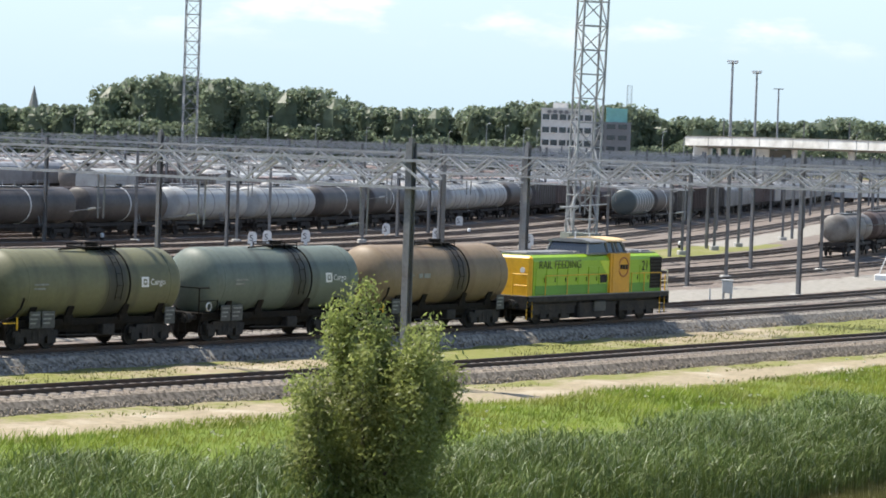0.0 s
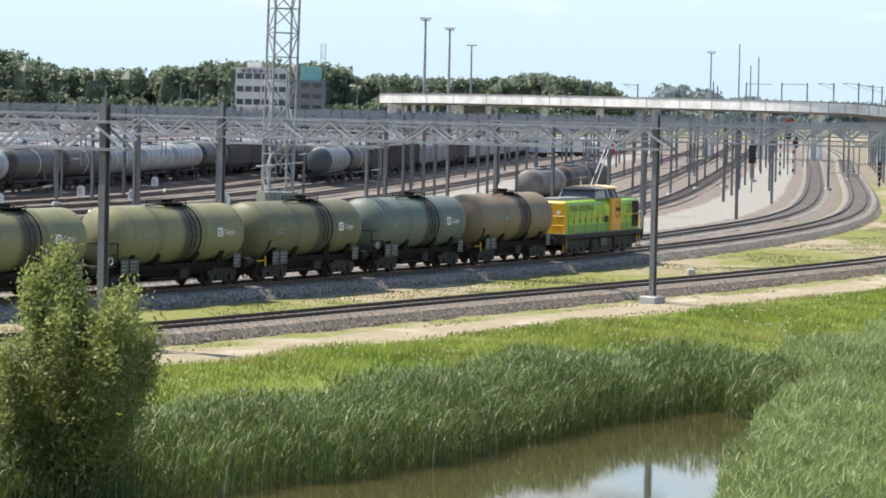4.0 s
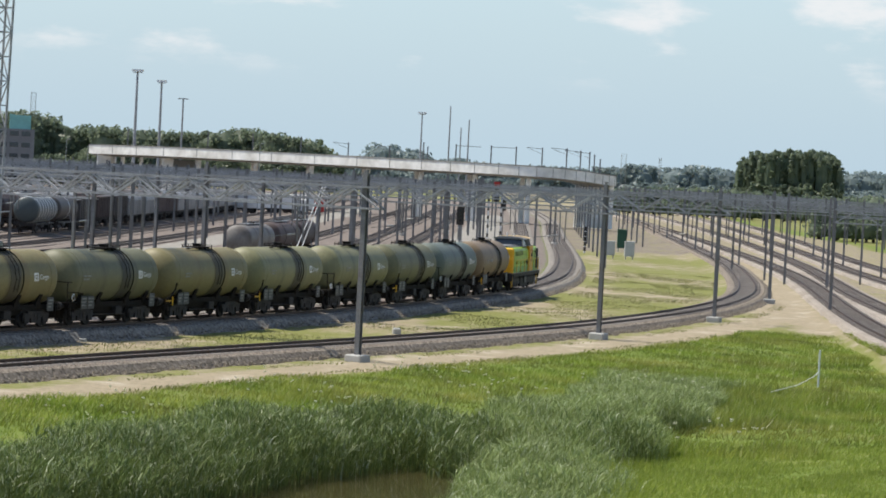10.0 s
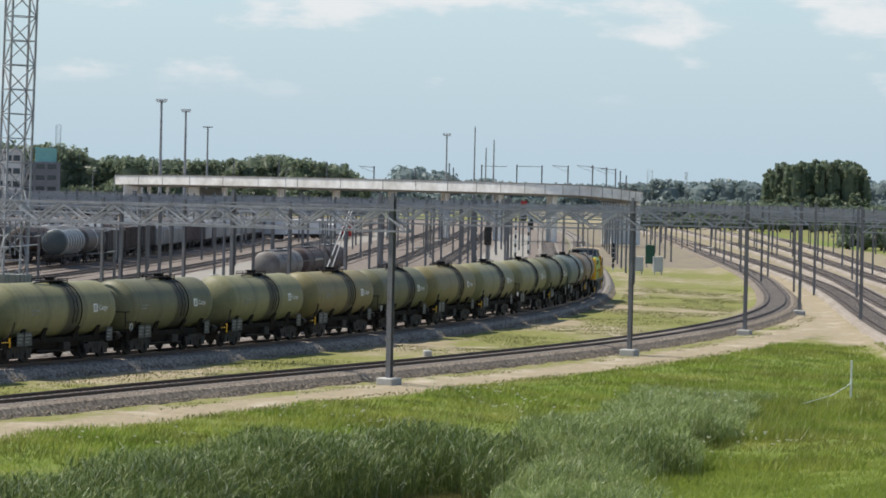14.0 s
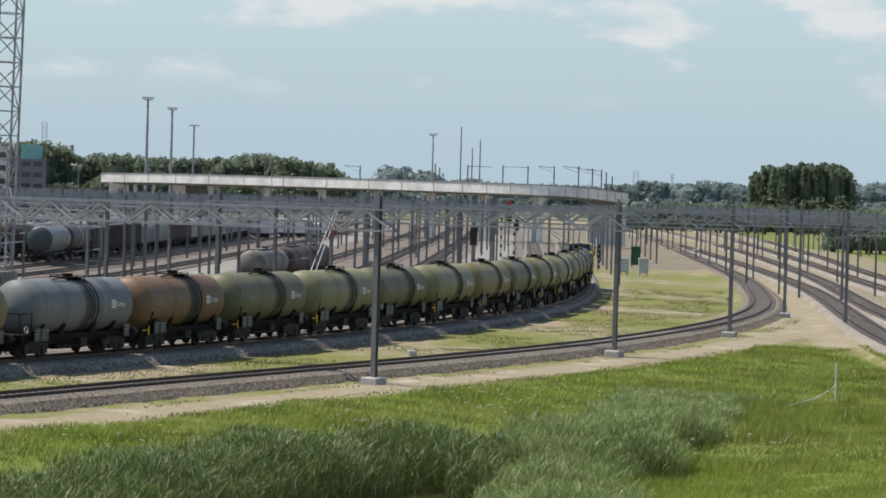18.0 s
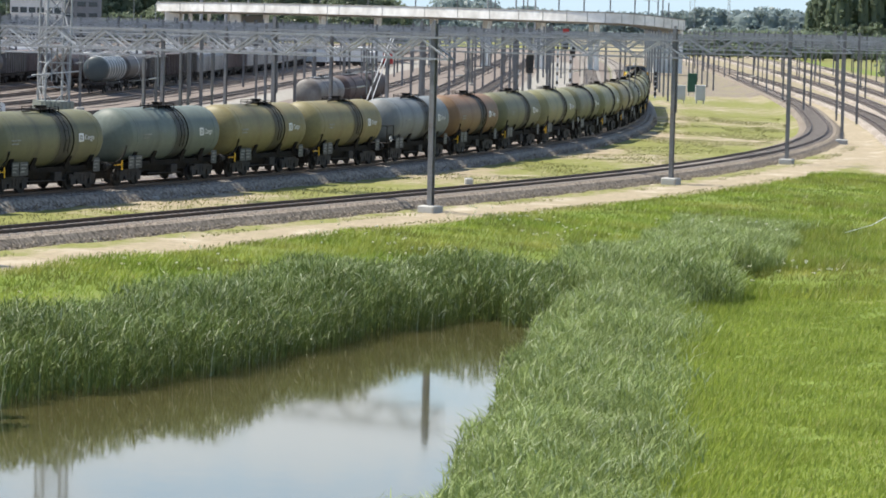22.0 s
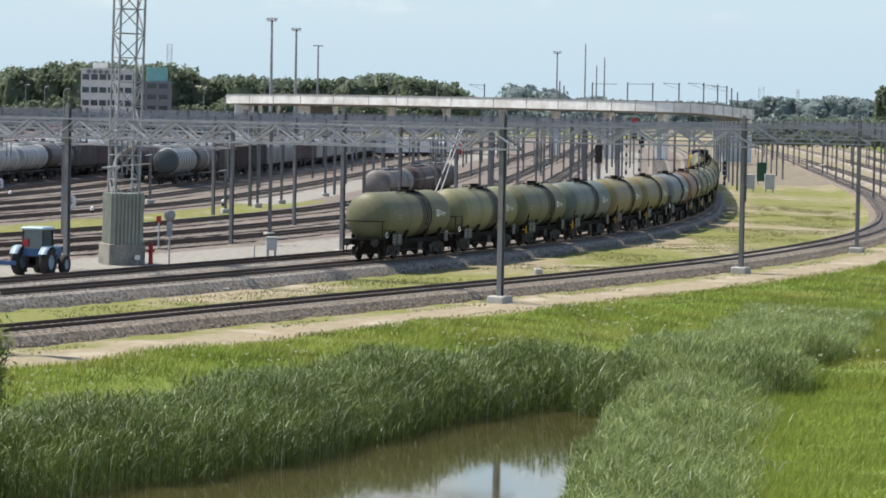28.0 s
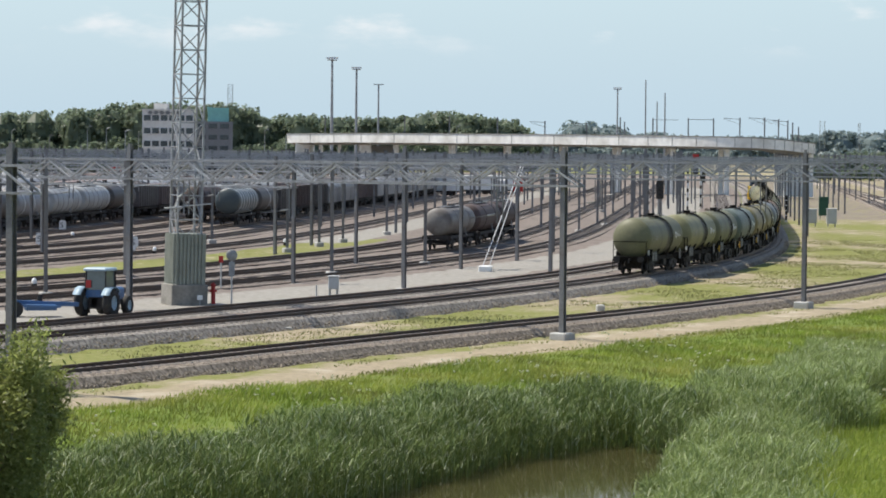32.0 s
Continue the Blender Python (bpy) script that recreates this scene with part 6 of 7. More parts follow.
def meadow():
    rng = np.random.default_rng(12)
    n = 620000
    xy = np.column_stack([rng.uniform(-52, 30, n), rng.uniform(52, 205, n)])
    far, near, a = BANK_FAR.near(xy), BANK_NEAR.near(xy), TRACK_A.near(xy)
    wob = np.sin(xy[:, 0] * 0.7) * 0.8 + np.sin(xy[:, 1] * 0.6) * 0.8
    keep = (a < -7.4 + 0.5 * wob) & (far > 5) & (near > -40) & (xy[:, 0] < 0.25 * xy[:, 1] + 6)
    keep |= (near < -3.4) & (xy[:, 0] > -2) & (xy[:, 0] < 0.18 * xy[:, 1] + 2) & (a < -8)
    keep |= (xy[:, 1] > 108) & (xy[:, 0] > 3) & (xy[:, 0] < 0.18 * xy[:, 1] + 8) & (a < -8 + 0.5 * wob)
    xy = xy[keep]
    z, _, _, _ = heights(xy)
    near = near[keep]
    off = xy[:, 0] - (4.2 + (xy[:, 1] - 108) * 0.21)
    rank = (off > -3) & (off < 8.5 + 2 * np.sin(xy[:, 1] * 0.4)) & (xy[:, 1] > 113) & (xy[:, 1] < 158) & (np.sin(xy[:, 0] * 0.9) + np.sin(xy[:, 1] * 0.35) > -0.7)
    lawn = (near < -3.4) & (xy[:, 0] > 1) & (xy[:, 1] < 118) & ~rank
    xy, z, rank = xy[~lawn], z[~lawn], rank[~lawn]
    V, F = blades(rng, np.column_stack([xy, z - 0.03]), 0.32 + 0.14 * np.sin(xy[:, 0] * 0.37) * np.sin(xy[:, 1] * 0.23) + 0.42 * rank, 0.05, 0.7, (0.2, 0.05), 1)
    lump("meadow_grass", mesh_of("meadow_grass", V, F, M_grass), None, "bright green meadow grass", "grass", kind="stuff")
    # the mown bank: short upright tufts, close together
    n = 320000
    xy = np.column_stack([rng.uniform(-3, 27, n), rng.uniform(50, 130, n)])
    near = BANK_NEAR.near(xy)
    off = xy[:, 0] - (4.2 + (xy[:, 1] - 108) * 0.21)
    keep = (near < -1.4) & (xy[:, 0] < 0.17 * xy[:, 1] + 1.5) & (xy[:, 1] < 119) & ((xy[:, 1] < 113) | (off > 5))
    xy, near = xy[keep], near[keep]
    z = heights(xy)[0]
    tall = 0.2 + 0.06 * np.sin(xy[:, 0] * 1.3 + 2 * np.sin(xy[:, 1] * 0.5)) + 0.55 * np.exp(np.clip((near + 3.2) / 1.5, -9, 0))
    V, F = blades(rng, np.column_stack([xy, z - 0.02]), tall, 0.055, 0.5, (0.22, 0.06), 1)
    lump("lawn_grass", mesh_of("lawn_grass", V, F, M_lawn), None, "short fresh green grass beside the reeds", "grass", kind="stuff")


meadow()


def dry_tufts():
    """Short parched grass between the tracks and along the path."""
    rng = np.random.default_rng(14)
    n = 330000
    xy = np.column_stack([rng.uniform(-46, 44, n), rng.uniform(92, 330, n)])
    a, b = TRACK_A.near(xy), TRACK_B.near(xy)
    patch = np.sin(xy[:, 0] * 0.55 + 1.7 * np.sin(xy[:, 1] * 0.12)) + np.sin(xy[:, 1] * 0.31 + xy[:, 0] * 0.2)
    keep = (a > 3.0) & (b < -3.2) & (patch > -0.5)
    keep |= (a < -3.0) & (a > -4.2) & (patch > 0.1) & (xy[:, 1] < 260)
    keep |= (a < -6.4) & (a > -8.6) & (patch > -0.2) & (xy[:, 1] < 200)
    xy = xy[keep]
    z = heights(xy)[0]
    V, F = blades(rng, np.column_stack([xy, z - 0.02]), 0.13, 0.06, 0.8, (0.15, 0.03), 2)
    lump("dry_grass", mesh_of("dry_grass", V, F, M_dry_grass), None, "short parched olive grass between the tracks", "grass", kind="stuff")


M_dry_grass = leaf_material("parched grass", (0.18, 0.19, 0.06), (0.26, 0.25, 0.095), (0.36, 0.32, 0.18))
dry_tufts()


def leaves(rng, centres, size):
    """Small folded quads, one a leaf."""
    n = len(centres)
    d = rng.normal(size=(n, 3))
    d /= np.linalg.norm(d, axis=1)[:, None]
    e = np.cross(d, rng.normal(size=(n, 3)))
    e /= np.linalg.norm(e, axis=1)[:, None]
    s = size * rng.uniform(0.6, 1.3, n)[:, None]
    V = np.stack([centres - d * s, centres + e * s * 0.32, centres + d * s, centres - e * s * 0.32], 1).reshape(-1, 3)
    return V, np.arange(4 * n).reshape(n, 4)


def willow(x, y, z, h, w, seed, label, count=14000):
    """A bushy willow of many upright shoots."""
    rng = np.random.default_rng(seed)
    t = thing("willow_tree", label, "tree", pose(x, y, z))
    trunk = Shape()
    pts = []
    for k in range(26):
        a = rng.uniform(0, 2 * math.pi)
        r = w / 2 * math.sqrt(rng.uniform(0, 1)) * 0.9
        top = h * (1 - 0.45 * (r / (w / 2)) ** 1.6) * rng.uniform(0.72, 1.0)
        p0 = np.array([0.12 * math.cos(a), 0.12 * math.sin(a), 0.2])
        p1 = np.array([0.4 * r * math.cos(a), 0.4 * r * math.sin(a), top * 0.4])
        p2 = np.array([0.85 * r * math.cos(a + 0.2), 0.85 * r * math.sin(a + 0.2), top * 0.72])
        p3 = np.array([r * math.cos(a + 0.3), r * math.sin(a + 0.3), top])
        trunk.tube(p0, p1, 0.07, 6, 0.05).tube(p1, p2, 0.05, 6, 0.03).tube(p2, p3, 0.03, 5, 0.01)
        m = count // 26
        u = rng.uniform(0.16, 1.0, m) ** 0.72
        seg = np.where(u[:, None] < 0.45, p0 + (p1 - p0) * (u[:, None] / 0.45), np.where(u[:, None] < 0.75, p1 + (p2 - p1) * ((u[:, None] - 0.45) / 0.3), p2 + (p3 - p2) * ((u[:, None] - 0.75) / 0.25)))
        pts.append(seg + rng.normal(size=(m, 3)) * (np.array([0.42, 0.42, 0.3]) * (1.25 - 0.75 * u)[:, None]))
    trunk.tube((0, 0, -0.3), (0, 0, 0.7), 0.22, 8, 0.15)
    part("trunk", trunk, M_bark, t)
    V, F = leaves(rng, np.concatenate(pts), 0.085)
    part("crown", mesh_of("crown", V, F, M_willow), None, t)


bx, by, _ = at_bearing(-11.74, 80)
willow(bx, by, -1.6, 7.3, 5.2, 5, "bushy young willow with light green leaves", 52000)


bx, by, _ = at_bearing(-12.95, 80)
willow(bx, by, -1.4, 4.3, 1.1, 6, "slender willow sapling with light green leaves", 4200)


def woods(name, spots, label, seed, size=1.0, leaf=0.6, paint=None, kind="stuff"):
    """A far belt of trees: trunks and crowns of leafy boughs whose sprays face outwards."""
    rng = np.random.default_rng(seed)
    V, F, o = [], [], 0
    tr = Shape()
    for x, y, h, w in spots:
        k = max(14, int(56 * size))
        u0, a0 = rng.uniform(0.0, 1, k) ** 0.8, rng.uniform(0, 2 * math.pi, k)
        pr = np.sin((0.20 + 0.66 * u0) * math.pi) ** 0.55
        r0 = w / 2 * pr * rng.uniform(0.6, 0.92, k)
        bough = np.column_stack([x + r0 * np.cos(a0), y + r0 * np.sin(a0), h * (0.06 + 0.84 * u0)])
        rad = w * rng.uniform(0.08, 0.16, k)
        m = int(26 * max(size, 0.6)) * k
        pick = rng.integers(0, k, m)
        d = rng.normal(size=(m, 3))
        d[:, 2] = np.abs(d[:, 2]) * 1.1 - 0.25
        d /= np.linalg.norm(d, axis=1)[:, None]
        c = bough[pick] + d * (rad[pick] * rng.uniform(0.72, 1.2, m))[:, None]
        c[:, 2] = np.minimum(c[:, 2], h * rng.uniform(0.97, 1.02, m))
        nrm = d + rng.normal(size=(m, 3)) * 0.5
        e = np.cross(nrm, rng.normal(size=(m, 3)))
        e /= np.linalg.norm(e, axis=1)[:, None]
        g = np.cross(nrm, e)
        g /= np.linalg.norm(g, axis=1)[:, None]
        sz = leaf * rng.uniform(0.6, 1.4, m)[:, None]
        V.append(np.stack([c - e * sz, c + g * sz * 0.7, c + e * sz, c - g * sz * 0.7], 1).reshape(-1, 3))
        F.append(np.arange(4 * m).reshape(m, 4) + o)
        o += 4 * m
        tr.tube((x, y, -0.5), (x, y, h * 0.6), 0.35, 6, 0.15)
        # the closed inside of the crown, drawn up to the boughs
        gu, gj = np.meshgrid(np.linspace(0, 1, 7), np.arange(9), indexing="ij")
        gr = w / 2 * 0.76 * np.sin((0.16 + 0.72 * gu) * math.pi) ** 0.55 * (1 + 0.1 * np.sin(3 * gj + x) * np.sin(4 * gu + y))
        gr[-1] *= 0.25
        core = np.stack([x + gr * np.cos(gj / 9 * 2 * math.pi), y + gr * np.sin(gj / 9 * 2 * math.pi), h * (0.03 + 0.9 * gu)], -1).reshape(-1, 3)
        ci = np.arange(63).reshape(7, 9)
        V.append(core)
        F.append(np.stack([ci[:-1], np.roll(ci, -1, 1)[:-1], np.roll(ci, -1, 1)[1:], ci[1:]], -1).reshape(-1, 4) + o)
        o += 63
    ob = lump(name, mesh_of(name, np.concatenate(V), np.concatenate(F), paint or M_wood), None, label, "" if kind == "structure" else "trees", kind=kind)
    part("trunks", tr, M_bark, ob)


def belt(outline, d0, d1, step, seed, size=1.0, wide=1.0):
    rng = np.random.default_rng(seed)
    spots = []
    b = outline[0][0]
    while b < outline[-1][0]:
        el = float(np.interp(b, [o[0] for o in outline], [o[1] for o in outline]))
        for row in range(2):
            d = d0 + (d1 - d0) * row + rng.uniform(-8, 8)
            h = (9.1 + d * math.tan(radians(el))) * rng.uniform(0.94, 1.03)
            x, y, _ = at_bearing(b + rng.uniform(-0.3, 0.3) * step, d)
            spots.append((x, y, h, h * rng.uniform(0.5, 0.7) * wide))
        # undergrowth at the wood's edge
        x, y, _ = at_bearing(b + rng.uniform(-0.4, 0.4) * step, d0 - 9)
        spots.append((x, y, h * rng.uniform(0.32, 0.5), h * 0.6 * wide))
        b += step
    return spots


woods("woodland", belt([(-19.6, 0.35), (-18.98, 0.42), (-17.9, 0.42), (-17.2, 0.44), (-17.0, 0.85), (-16.6, 1.03), (-15.8, 1.08), (-15.2, 1.13), (-14.73, 1.1), (-14.1, 0.97),
                        (-12.95, 0.91), (-12.04, 0.62), (-10.83, 0.62), (-10.61, 0.48), (-10.3, 0.66), (-9.3, 0.79), (-8.3, 0.84), (-7.66, 0.84), (-7.02, 0.77), (-6.85, 0.6),
                        (-5.95, 0.65), (-5.3, 0.61), (-4.47, 0.62)], 980, 1060, 0.3, 21), "dense dark green broadleaf wood behind the yard", 21)
woods("woodland", belt([(-4.28, 0.5), (-4.1, 0.63), (-3.5, 0.69), (-2.9, 0.65), (-2.3, 0.63), (-1.95, 0.48), (-1.75, 0.38), (-1.5, 0.3)], 1150, 1220, 0.22, 22), "dark green broadleaf wood beyond the viaduct", 22)
# the horizon trees carry the distance haze in their pale leaf colour
M_hazed_trees = leaf_material("haze-tinted distant leaves", (0.20, 0.25, 0.245), (0.25, 0.305, 0.295), None, 0.5, uneven=0.15)
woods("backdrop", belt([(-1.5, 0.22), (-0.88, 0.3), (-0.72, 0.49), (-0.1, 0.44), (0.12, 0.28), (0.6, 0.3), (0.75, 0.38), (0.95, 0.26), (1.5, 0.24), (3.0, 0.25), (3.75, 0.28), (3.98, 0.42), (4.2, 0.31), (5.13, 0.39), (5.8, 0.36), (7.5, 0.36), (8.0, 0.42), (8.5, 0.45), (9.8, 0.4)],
                       2000, 2150, 0.26, 23, 0.7, 1.9), "belt of trees on the horizon with pale blue-green haze in its colour", 23, 0.4, 1.3, M_hazed_trees, "structure")
woods("tree_grove", belt([(5.98, 0.6), (6.2, 0.8), (6.76, 0.86), (7.28, 0.89), (7.72, 0.82), (7.92, 0.5)], 1240, 1290, 0.11, 24, 1.0, 0.36), "dark green grove of tall trees", 24, 0.6, 0.7)
woods("hedge", belt([(3.6, -0.1), (4.5, -0.02), (6.0, 0.0), (7.0, -0.05), (9.8, 0.02)], 980, 1040, 0.3, 26, 1.0, 1.6), "low dark green hedge beyond the main lines", 26, 0.45, 0.45)
# scrub beyond the main lines
woods("scrub", belt([(7.6, -0.12), (7.9, -0.05), (8.3, 0.02), (8.8, 0.0), (9.8, 0.05)], 640, 700, 0.3, 25, 1.0, 1.3), "low green scrub beyond the main lines", 25, 0.5, 0.3)


# ---- small things beside the tracks ----
def tractor(x, y, z, turn):
    """A blue farm tractor with a glazed cab, seen from behind, and the boom it tows."""
    t = thing("farm_tractor", "blue farm tractor with a pale cab roof beside the track", "tractor", Matrix.Translation((x, y, z)) @ Matrix.Rotation(radians(turn), 4, "Z") @ Matrix.Scale(0.88, 4))
    blue = stuff_of("blue tractor paint", (0.045, 0.12, 0.26), 0.4, 0, 0.1, 8, 1.5, (0.08, 0.11, 0.16), 0.4, 0.03, gloss=0.5)
    light = stuff_of("pale blue paint", (0.30, 0.40, 0.46), 0.5, 0, 0.08, 8, 1.5, None, 0.3, 0.03)
    tyre = stuff_of("tyre rubber", (0.025, 0.024, 0.023), 0.85, 0, 0.3, 12, 2, (0.07, 0.06, 0.045), 0.5, 0.3)
    part("chassis", Shape().box((0.6, 0, 0.85), (3.2, 0.6, 0.5)).box((-0.75, 0, 0.8), (0.5, 0.9, 0.7)), M_black_iron, t)
    part("bonnet", Shape().bevel_box((1.55, 0, 1.3), (1.7, 0.8, 0.75), 0.12), blue, t, "blue engine bonnet")
    part("cab_body", Shape().bevel_box((-0.25, 0, 1.35), (1.3, 1.4, 0.55), 0.05), blue, t)
    for px, py in ((-0.95, -0.68), (-0.95, 0.68), (0.45, -0.68), (0.45, 0.68)):
        part("cab_post", Shape().beam((px, py, 1.5), (px * 0.92, py * 0.95, 2.75), 0.08), M_black_iron, t)
    part("cab_window", Shape().add([(-0.92, -0.64, 1.6), (0.42, -0.64, 1.6), (0.38, -0.6, 2.72), (-0.86, -0.6, 2.72), (-0.92, 0.64, 1.6), (0.42, 0.64, 1.6), (0.38, 0.6, 2.72), (-0.86, 0.6, 2.72)],
                                   [(0, 1, 2, 3), (5, 4, 7, 6), (4, 0, 3, 7), (1, 5, 6, 2)]), stuff_of("tinted cab glass", (0.10, 0.125, 0.125), 0.1, 0, 0.1, 3, 0.8, None, 0.3, 0, gloss=0.8), t, "tinted cab glazing")
    part("cab_roof", Shape().bevel_box((-0.27, 0, 2.84), (1.65, 1.55, 0.18), 0.08), light, t, "pale blue cab roof")
    for wx, wy, r, w in ((-0.75, -0.95, 0.82, 0.5), (-0.75, 0.95, 0.82, 0.5), (1.75, -0.85, 0.58, 0.38), (1.75, 0.85, 0.58, 0.38)):
        wh = part("wheel", Shape().lathe([(-w / 2, r * 0.55), (-w / 2, r * 0.9), (-w * 0.36, r), (w * 0.36, r), (w / 2, r * 0.9), (w / 2, r * 0.55)], (wx, wy, r), 20, "Y"), tyre, t, "treaded black tyre")
        part("rim", Shape().lathe([(-w * 0.3, 0.001), (-w * 0.3, r * 0.5), (-w * 0.42, r * 0.56), (w * 0.42, r * 0.56), (w * 0.3, r * 0.5), (w * 0.3, 0.001)], (wx, wy, r), 16, "Y"), light, wh)
        n = 14
        for i in range(n):
            g = 2 * math.pi * i / n
            if r > 0.7:
                part("lug", Shape().beam((wx + r * math.cos(g), wy - w / 2, r + r * math.sin(g)), (wx + r * math.cos(g + 0.2), wy, r + r * math.sin(g + 0.2)), 0.07), tyre, wh)
    for sy in (-1, 1):
        f = Shape().lathe([(-0.27, 0.93), (-0.27, 0.98), (0.27, 0.98), (0.27, 0.93)], (-0.75, sy * 0.95, 0.82), 10, "Y", arc=(40, 150))
        part("mudguard", f, light, t, "pale blue mudguard")
    part("warning_plate", Shape().box((-0.98, 0.45, 1.95), (0.03, 0.34, 0.45)), M_red, t, "red warning plate")
    tr = thing("boom_trailer", "low blue boom trailer hitched behind a tractor", "trailer", Matrix.Translation((x + 0.1, y - 0.9, z)) @ Matrix.Rotation(radians(turn - 56), 4, "Z"))
    part("drawbar", Shape().beam((-1.2, 0, 0.65), (-4.4, 0.6, 0.75), 0.22).beam((-2.2, -0.5, 0.55), (-4.4, -0.3, 0.6), 0.12), blue, tr)
    part("deck", Shape().bevel_box((-3.2, 0.3, 0.5), (1.6, 1.3, 0.3), 0.05), blue, tr)
    part("roller", Shape().tube((-4.6, -0.4, 0.42), (-4.6, 0.9, 0.42), 0.42, 16), tyre, tr)
    part("jack", Shape().tube((-3.2, 0.5, 0.6), (-3.2, 0.5, 1.15), 0.14, 10), M_black_iron, tr)


tractor(-27.4, 161.8, -0.08, 74)


def s_board(x, y, at_z=0.0, letter=True):
    """A white shunting board with a black S on a short post."""
    t = thing("shunting_board", "white upright board with a black letter S", "sign", Matrix.Translation((x, y, at_z)) @ Matrix.Rotation(math.atan2(y, x) - math.pi / 2, 4, "Z"), "shunting boards between the sidings")
    w, h = 0.36, 0.95
    prof = [(-w, 0.25), (w, 0.25), (w, 0.25 + h * 0.75), (w * 0.6, 0.25 + h), (-w * 0.6, 0.25 + h), (-w, 0.25 + h * 0.75)]
    v = [(a, yy, b) for yy in (-0.06, 0.06) for a, b in prof]
    part("board", Shape().add(v, [(0, 1, 2, 3, 4, 5), (11, 10, 9, 8, 7, 6)] + [(i, 6 + i, 6 + (i + 1) % 6, (i + 1) % 6) for i in range(6)]), M_white_paint, t)
    part("post", Shape().box((0, 0.02, 0.15), (0.3, 0.2, 0.4)), M_white_paint, t)
    text("S", t, M_black_iron, Matrix.Translation((-0.24, -0.068, 0.45)) @ pose(0, 0, 0, 90), 0.72, "black letter S")


for bx_, by_ in ((-57, 274.7), (-58, 246.8), (-59.8, 240.8), (-60.1, 237.1), (-50.7, 266.5), (-57, 312), (-41.3, 260)):
    s_board(bx_, by_)


def marker(x, y):
    t = thing("point_lantern", "small white point lantern beside a siding", "lantern", Matrix.Translation((x, y, 0)), "point lanterns between the sidings")
    part("foot", Shape().box((0, 0, 0.15), (0.3, 0.3, 0.3)), M_black_iron, t)
    part("lamp_body", Shape().lathe([(0.3, 0.15), (0.5, 0.17), (0.62, 0.1), (0.66, 0.001)], (0, 0, 0), 10, "Z"), M_white_paint, t)


for bx_, by_ in ((-72.2, 235.8), (-67.6, 257.8), (-36.4, 189.5), (-47, 230), (-52, 290), (-38, 250), (-30, 276)):
    marker(bx_, by_)

# posts and boxes by the cabinet
M_green = stuff_of("dark green sheet metal", (0.025, 0.085, 0.055), 0.5, 0.1, 0.1, 6, 1.5, None, 0.4, 0.03)
M_box = stuff_of("pale grey box", (0.45, 0.46, 0.45), 0.6, 0, 0.08, 6, 1.5, (0.3, 0.3, 0.28), 0.4, 0.03)


def relay_box(x, y, w, d, h, m, label, legs=0.0, turn=0):
    t = thing("relay_box", label, "cabinet", Matrix.Translation((x, y, 0)) @ Matrix.Rotation(radians(turn), 4, "Z"), "trackside cabinets")
    part("body", Shape().bevel_box((0, 0, legs + h / 2), (w, d, h), 0.04), m, t)
    part("roof", Shape().bevel_box((0, 0, legs + h + 0.03), (w + 0.1, d + 0.1, 0.08), 0.03), m, t)
    part("door", Shape().box((0, -d / 2 - 0.012, legs + h / 2), (w * 0.86, 0.03, h * 0.86)), m, t)
    for sx in (-1, 1):
        part("leg", Shape().box((sx * w * 0.36, 0, legs / 2 - 0.15), (0.12, d * 0.8, legs + 0.3)), M_concrete, t)


relay_box(-17.0, 183.6, 0.62, 0.35, 0.75, M_box, "pale grey cable box on two legs", 0.45)
relay_box(24.1, 378.3, 1.2, 0.8, 1.7, M_box, "pale grey relay cabinet on grass", 0.1)
relay_box(26.4, 376.4, 1.2, 0.8, 1.8, M_box, "pale grey relay cabinet on grass", 0.1)
relay_box(28.2, 418, 1.25, 0.9, 2.5, M_green, "dark green tall relay cabinet", 0.2)


def sign_post(x, y, h, plate, m, label):
    t = thing("sign_post", label, "sign", Matrix.Translation((x, y, -0.05)) @ Matrix.Rotation(math.atan2(y, x) - math.pi / 2, 4, "Z"))
    part("post", Shape().tube((0, 0, 0), (0, 0, h), 0.05, 8), M_box, t)
    if plate == "round":
        part("plate", Shape().lathe([(-0.07, 0.001), (-0.07, 0.32), (-0.05, 0.33), (-0.05, 0.001)], (0, 0, h - 0.2), 18, "Y"), m, t)
        part("plate", Shape().box((0, -0.06, h - 1.0), (0.34, 0.02, 0.85)), m, t)
    elif plate:
        part("plate", Shape().box((0, -0.06, h - 0.2), (0.3, 0.02, 0.42)), m, t)


sign_post(-25.0, 192.4, 2.1, "flat", M_red, "white post with a small red plate")
sign_post(-22.1, 174.9, 3.0, "round", M_grey_steel, "grey post with a round sign seen from behind")
sign_post(-18.0, 183.2, 0.75, None, M_grey_steel, "short dark post beside the service road")
sign_post(-17.6, 187.5, 0.7, None, M_grey_steel, "short dark post beside the service road")
hy = thing("hydrant", "red fire hydrant beside the ribbed cabinet", "hydrant", pose(-23.1, 174.4, -0.05))
part("barrel", Shape().lathe([(0, 0.16), (0.05, 0.13), (0.95, 0.12), (1.1, 0.15), (1.15, 0.13), (1.25, 0.001)], (0, 0, 0), 12, "Z"), M_red, hy)
part("outlet", Shape().tube((-0.22, 0, 0.75), (0.22, 0, 0.75), 0.06, 8), M_red, hy)
pl = thing("small_plate", "small white notice plate on a stake", "sign", pose(-23.7, 173.2, -0.05, 0, 0, 8))
part("stake", Shape().box((0, 0, 0.15), (0.04, 0.04, 0.4)), M_box, pl)
part("plate", Shape().box((0, -0.03, 0.42), (0.32, 0.02, 0.26)), M_white_paint, pl)

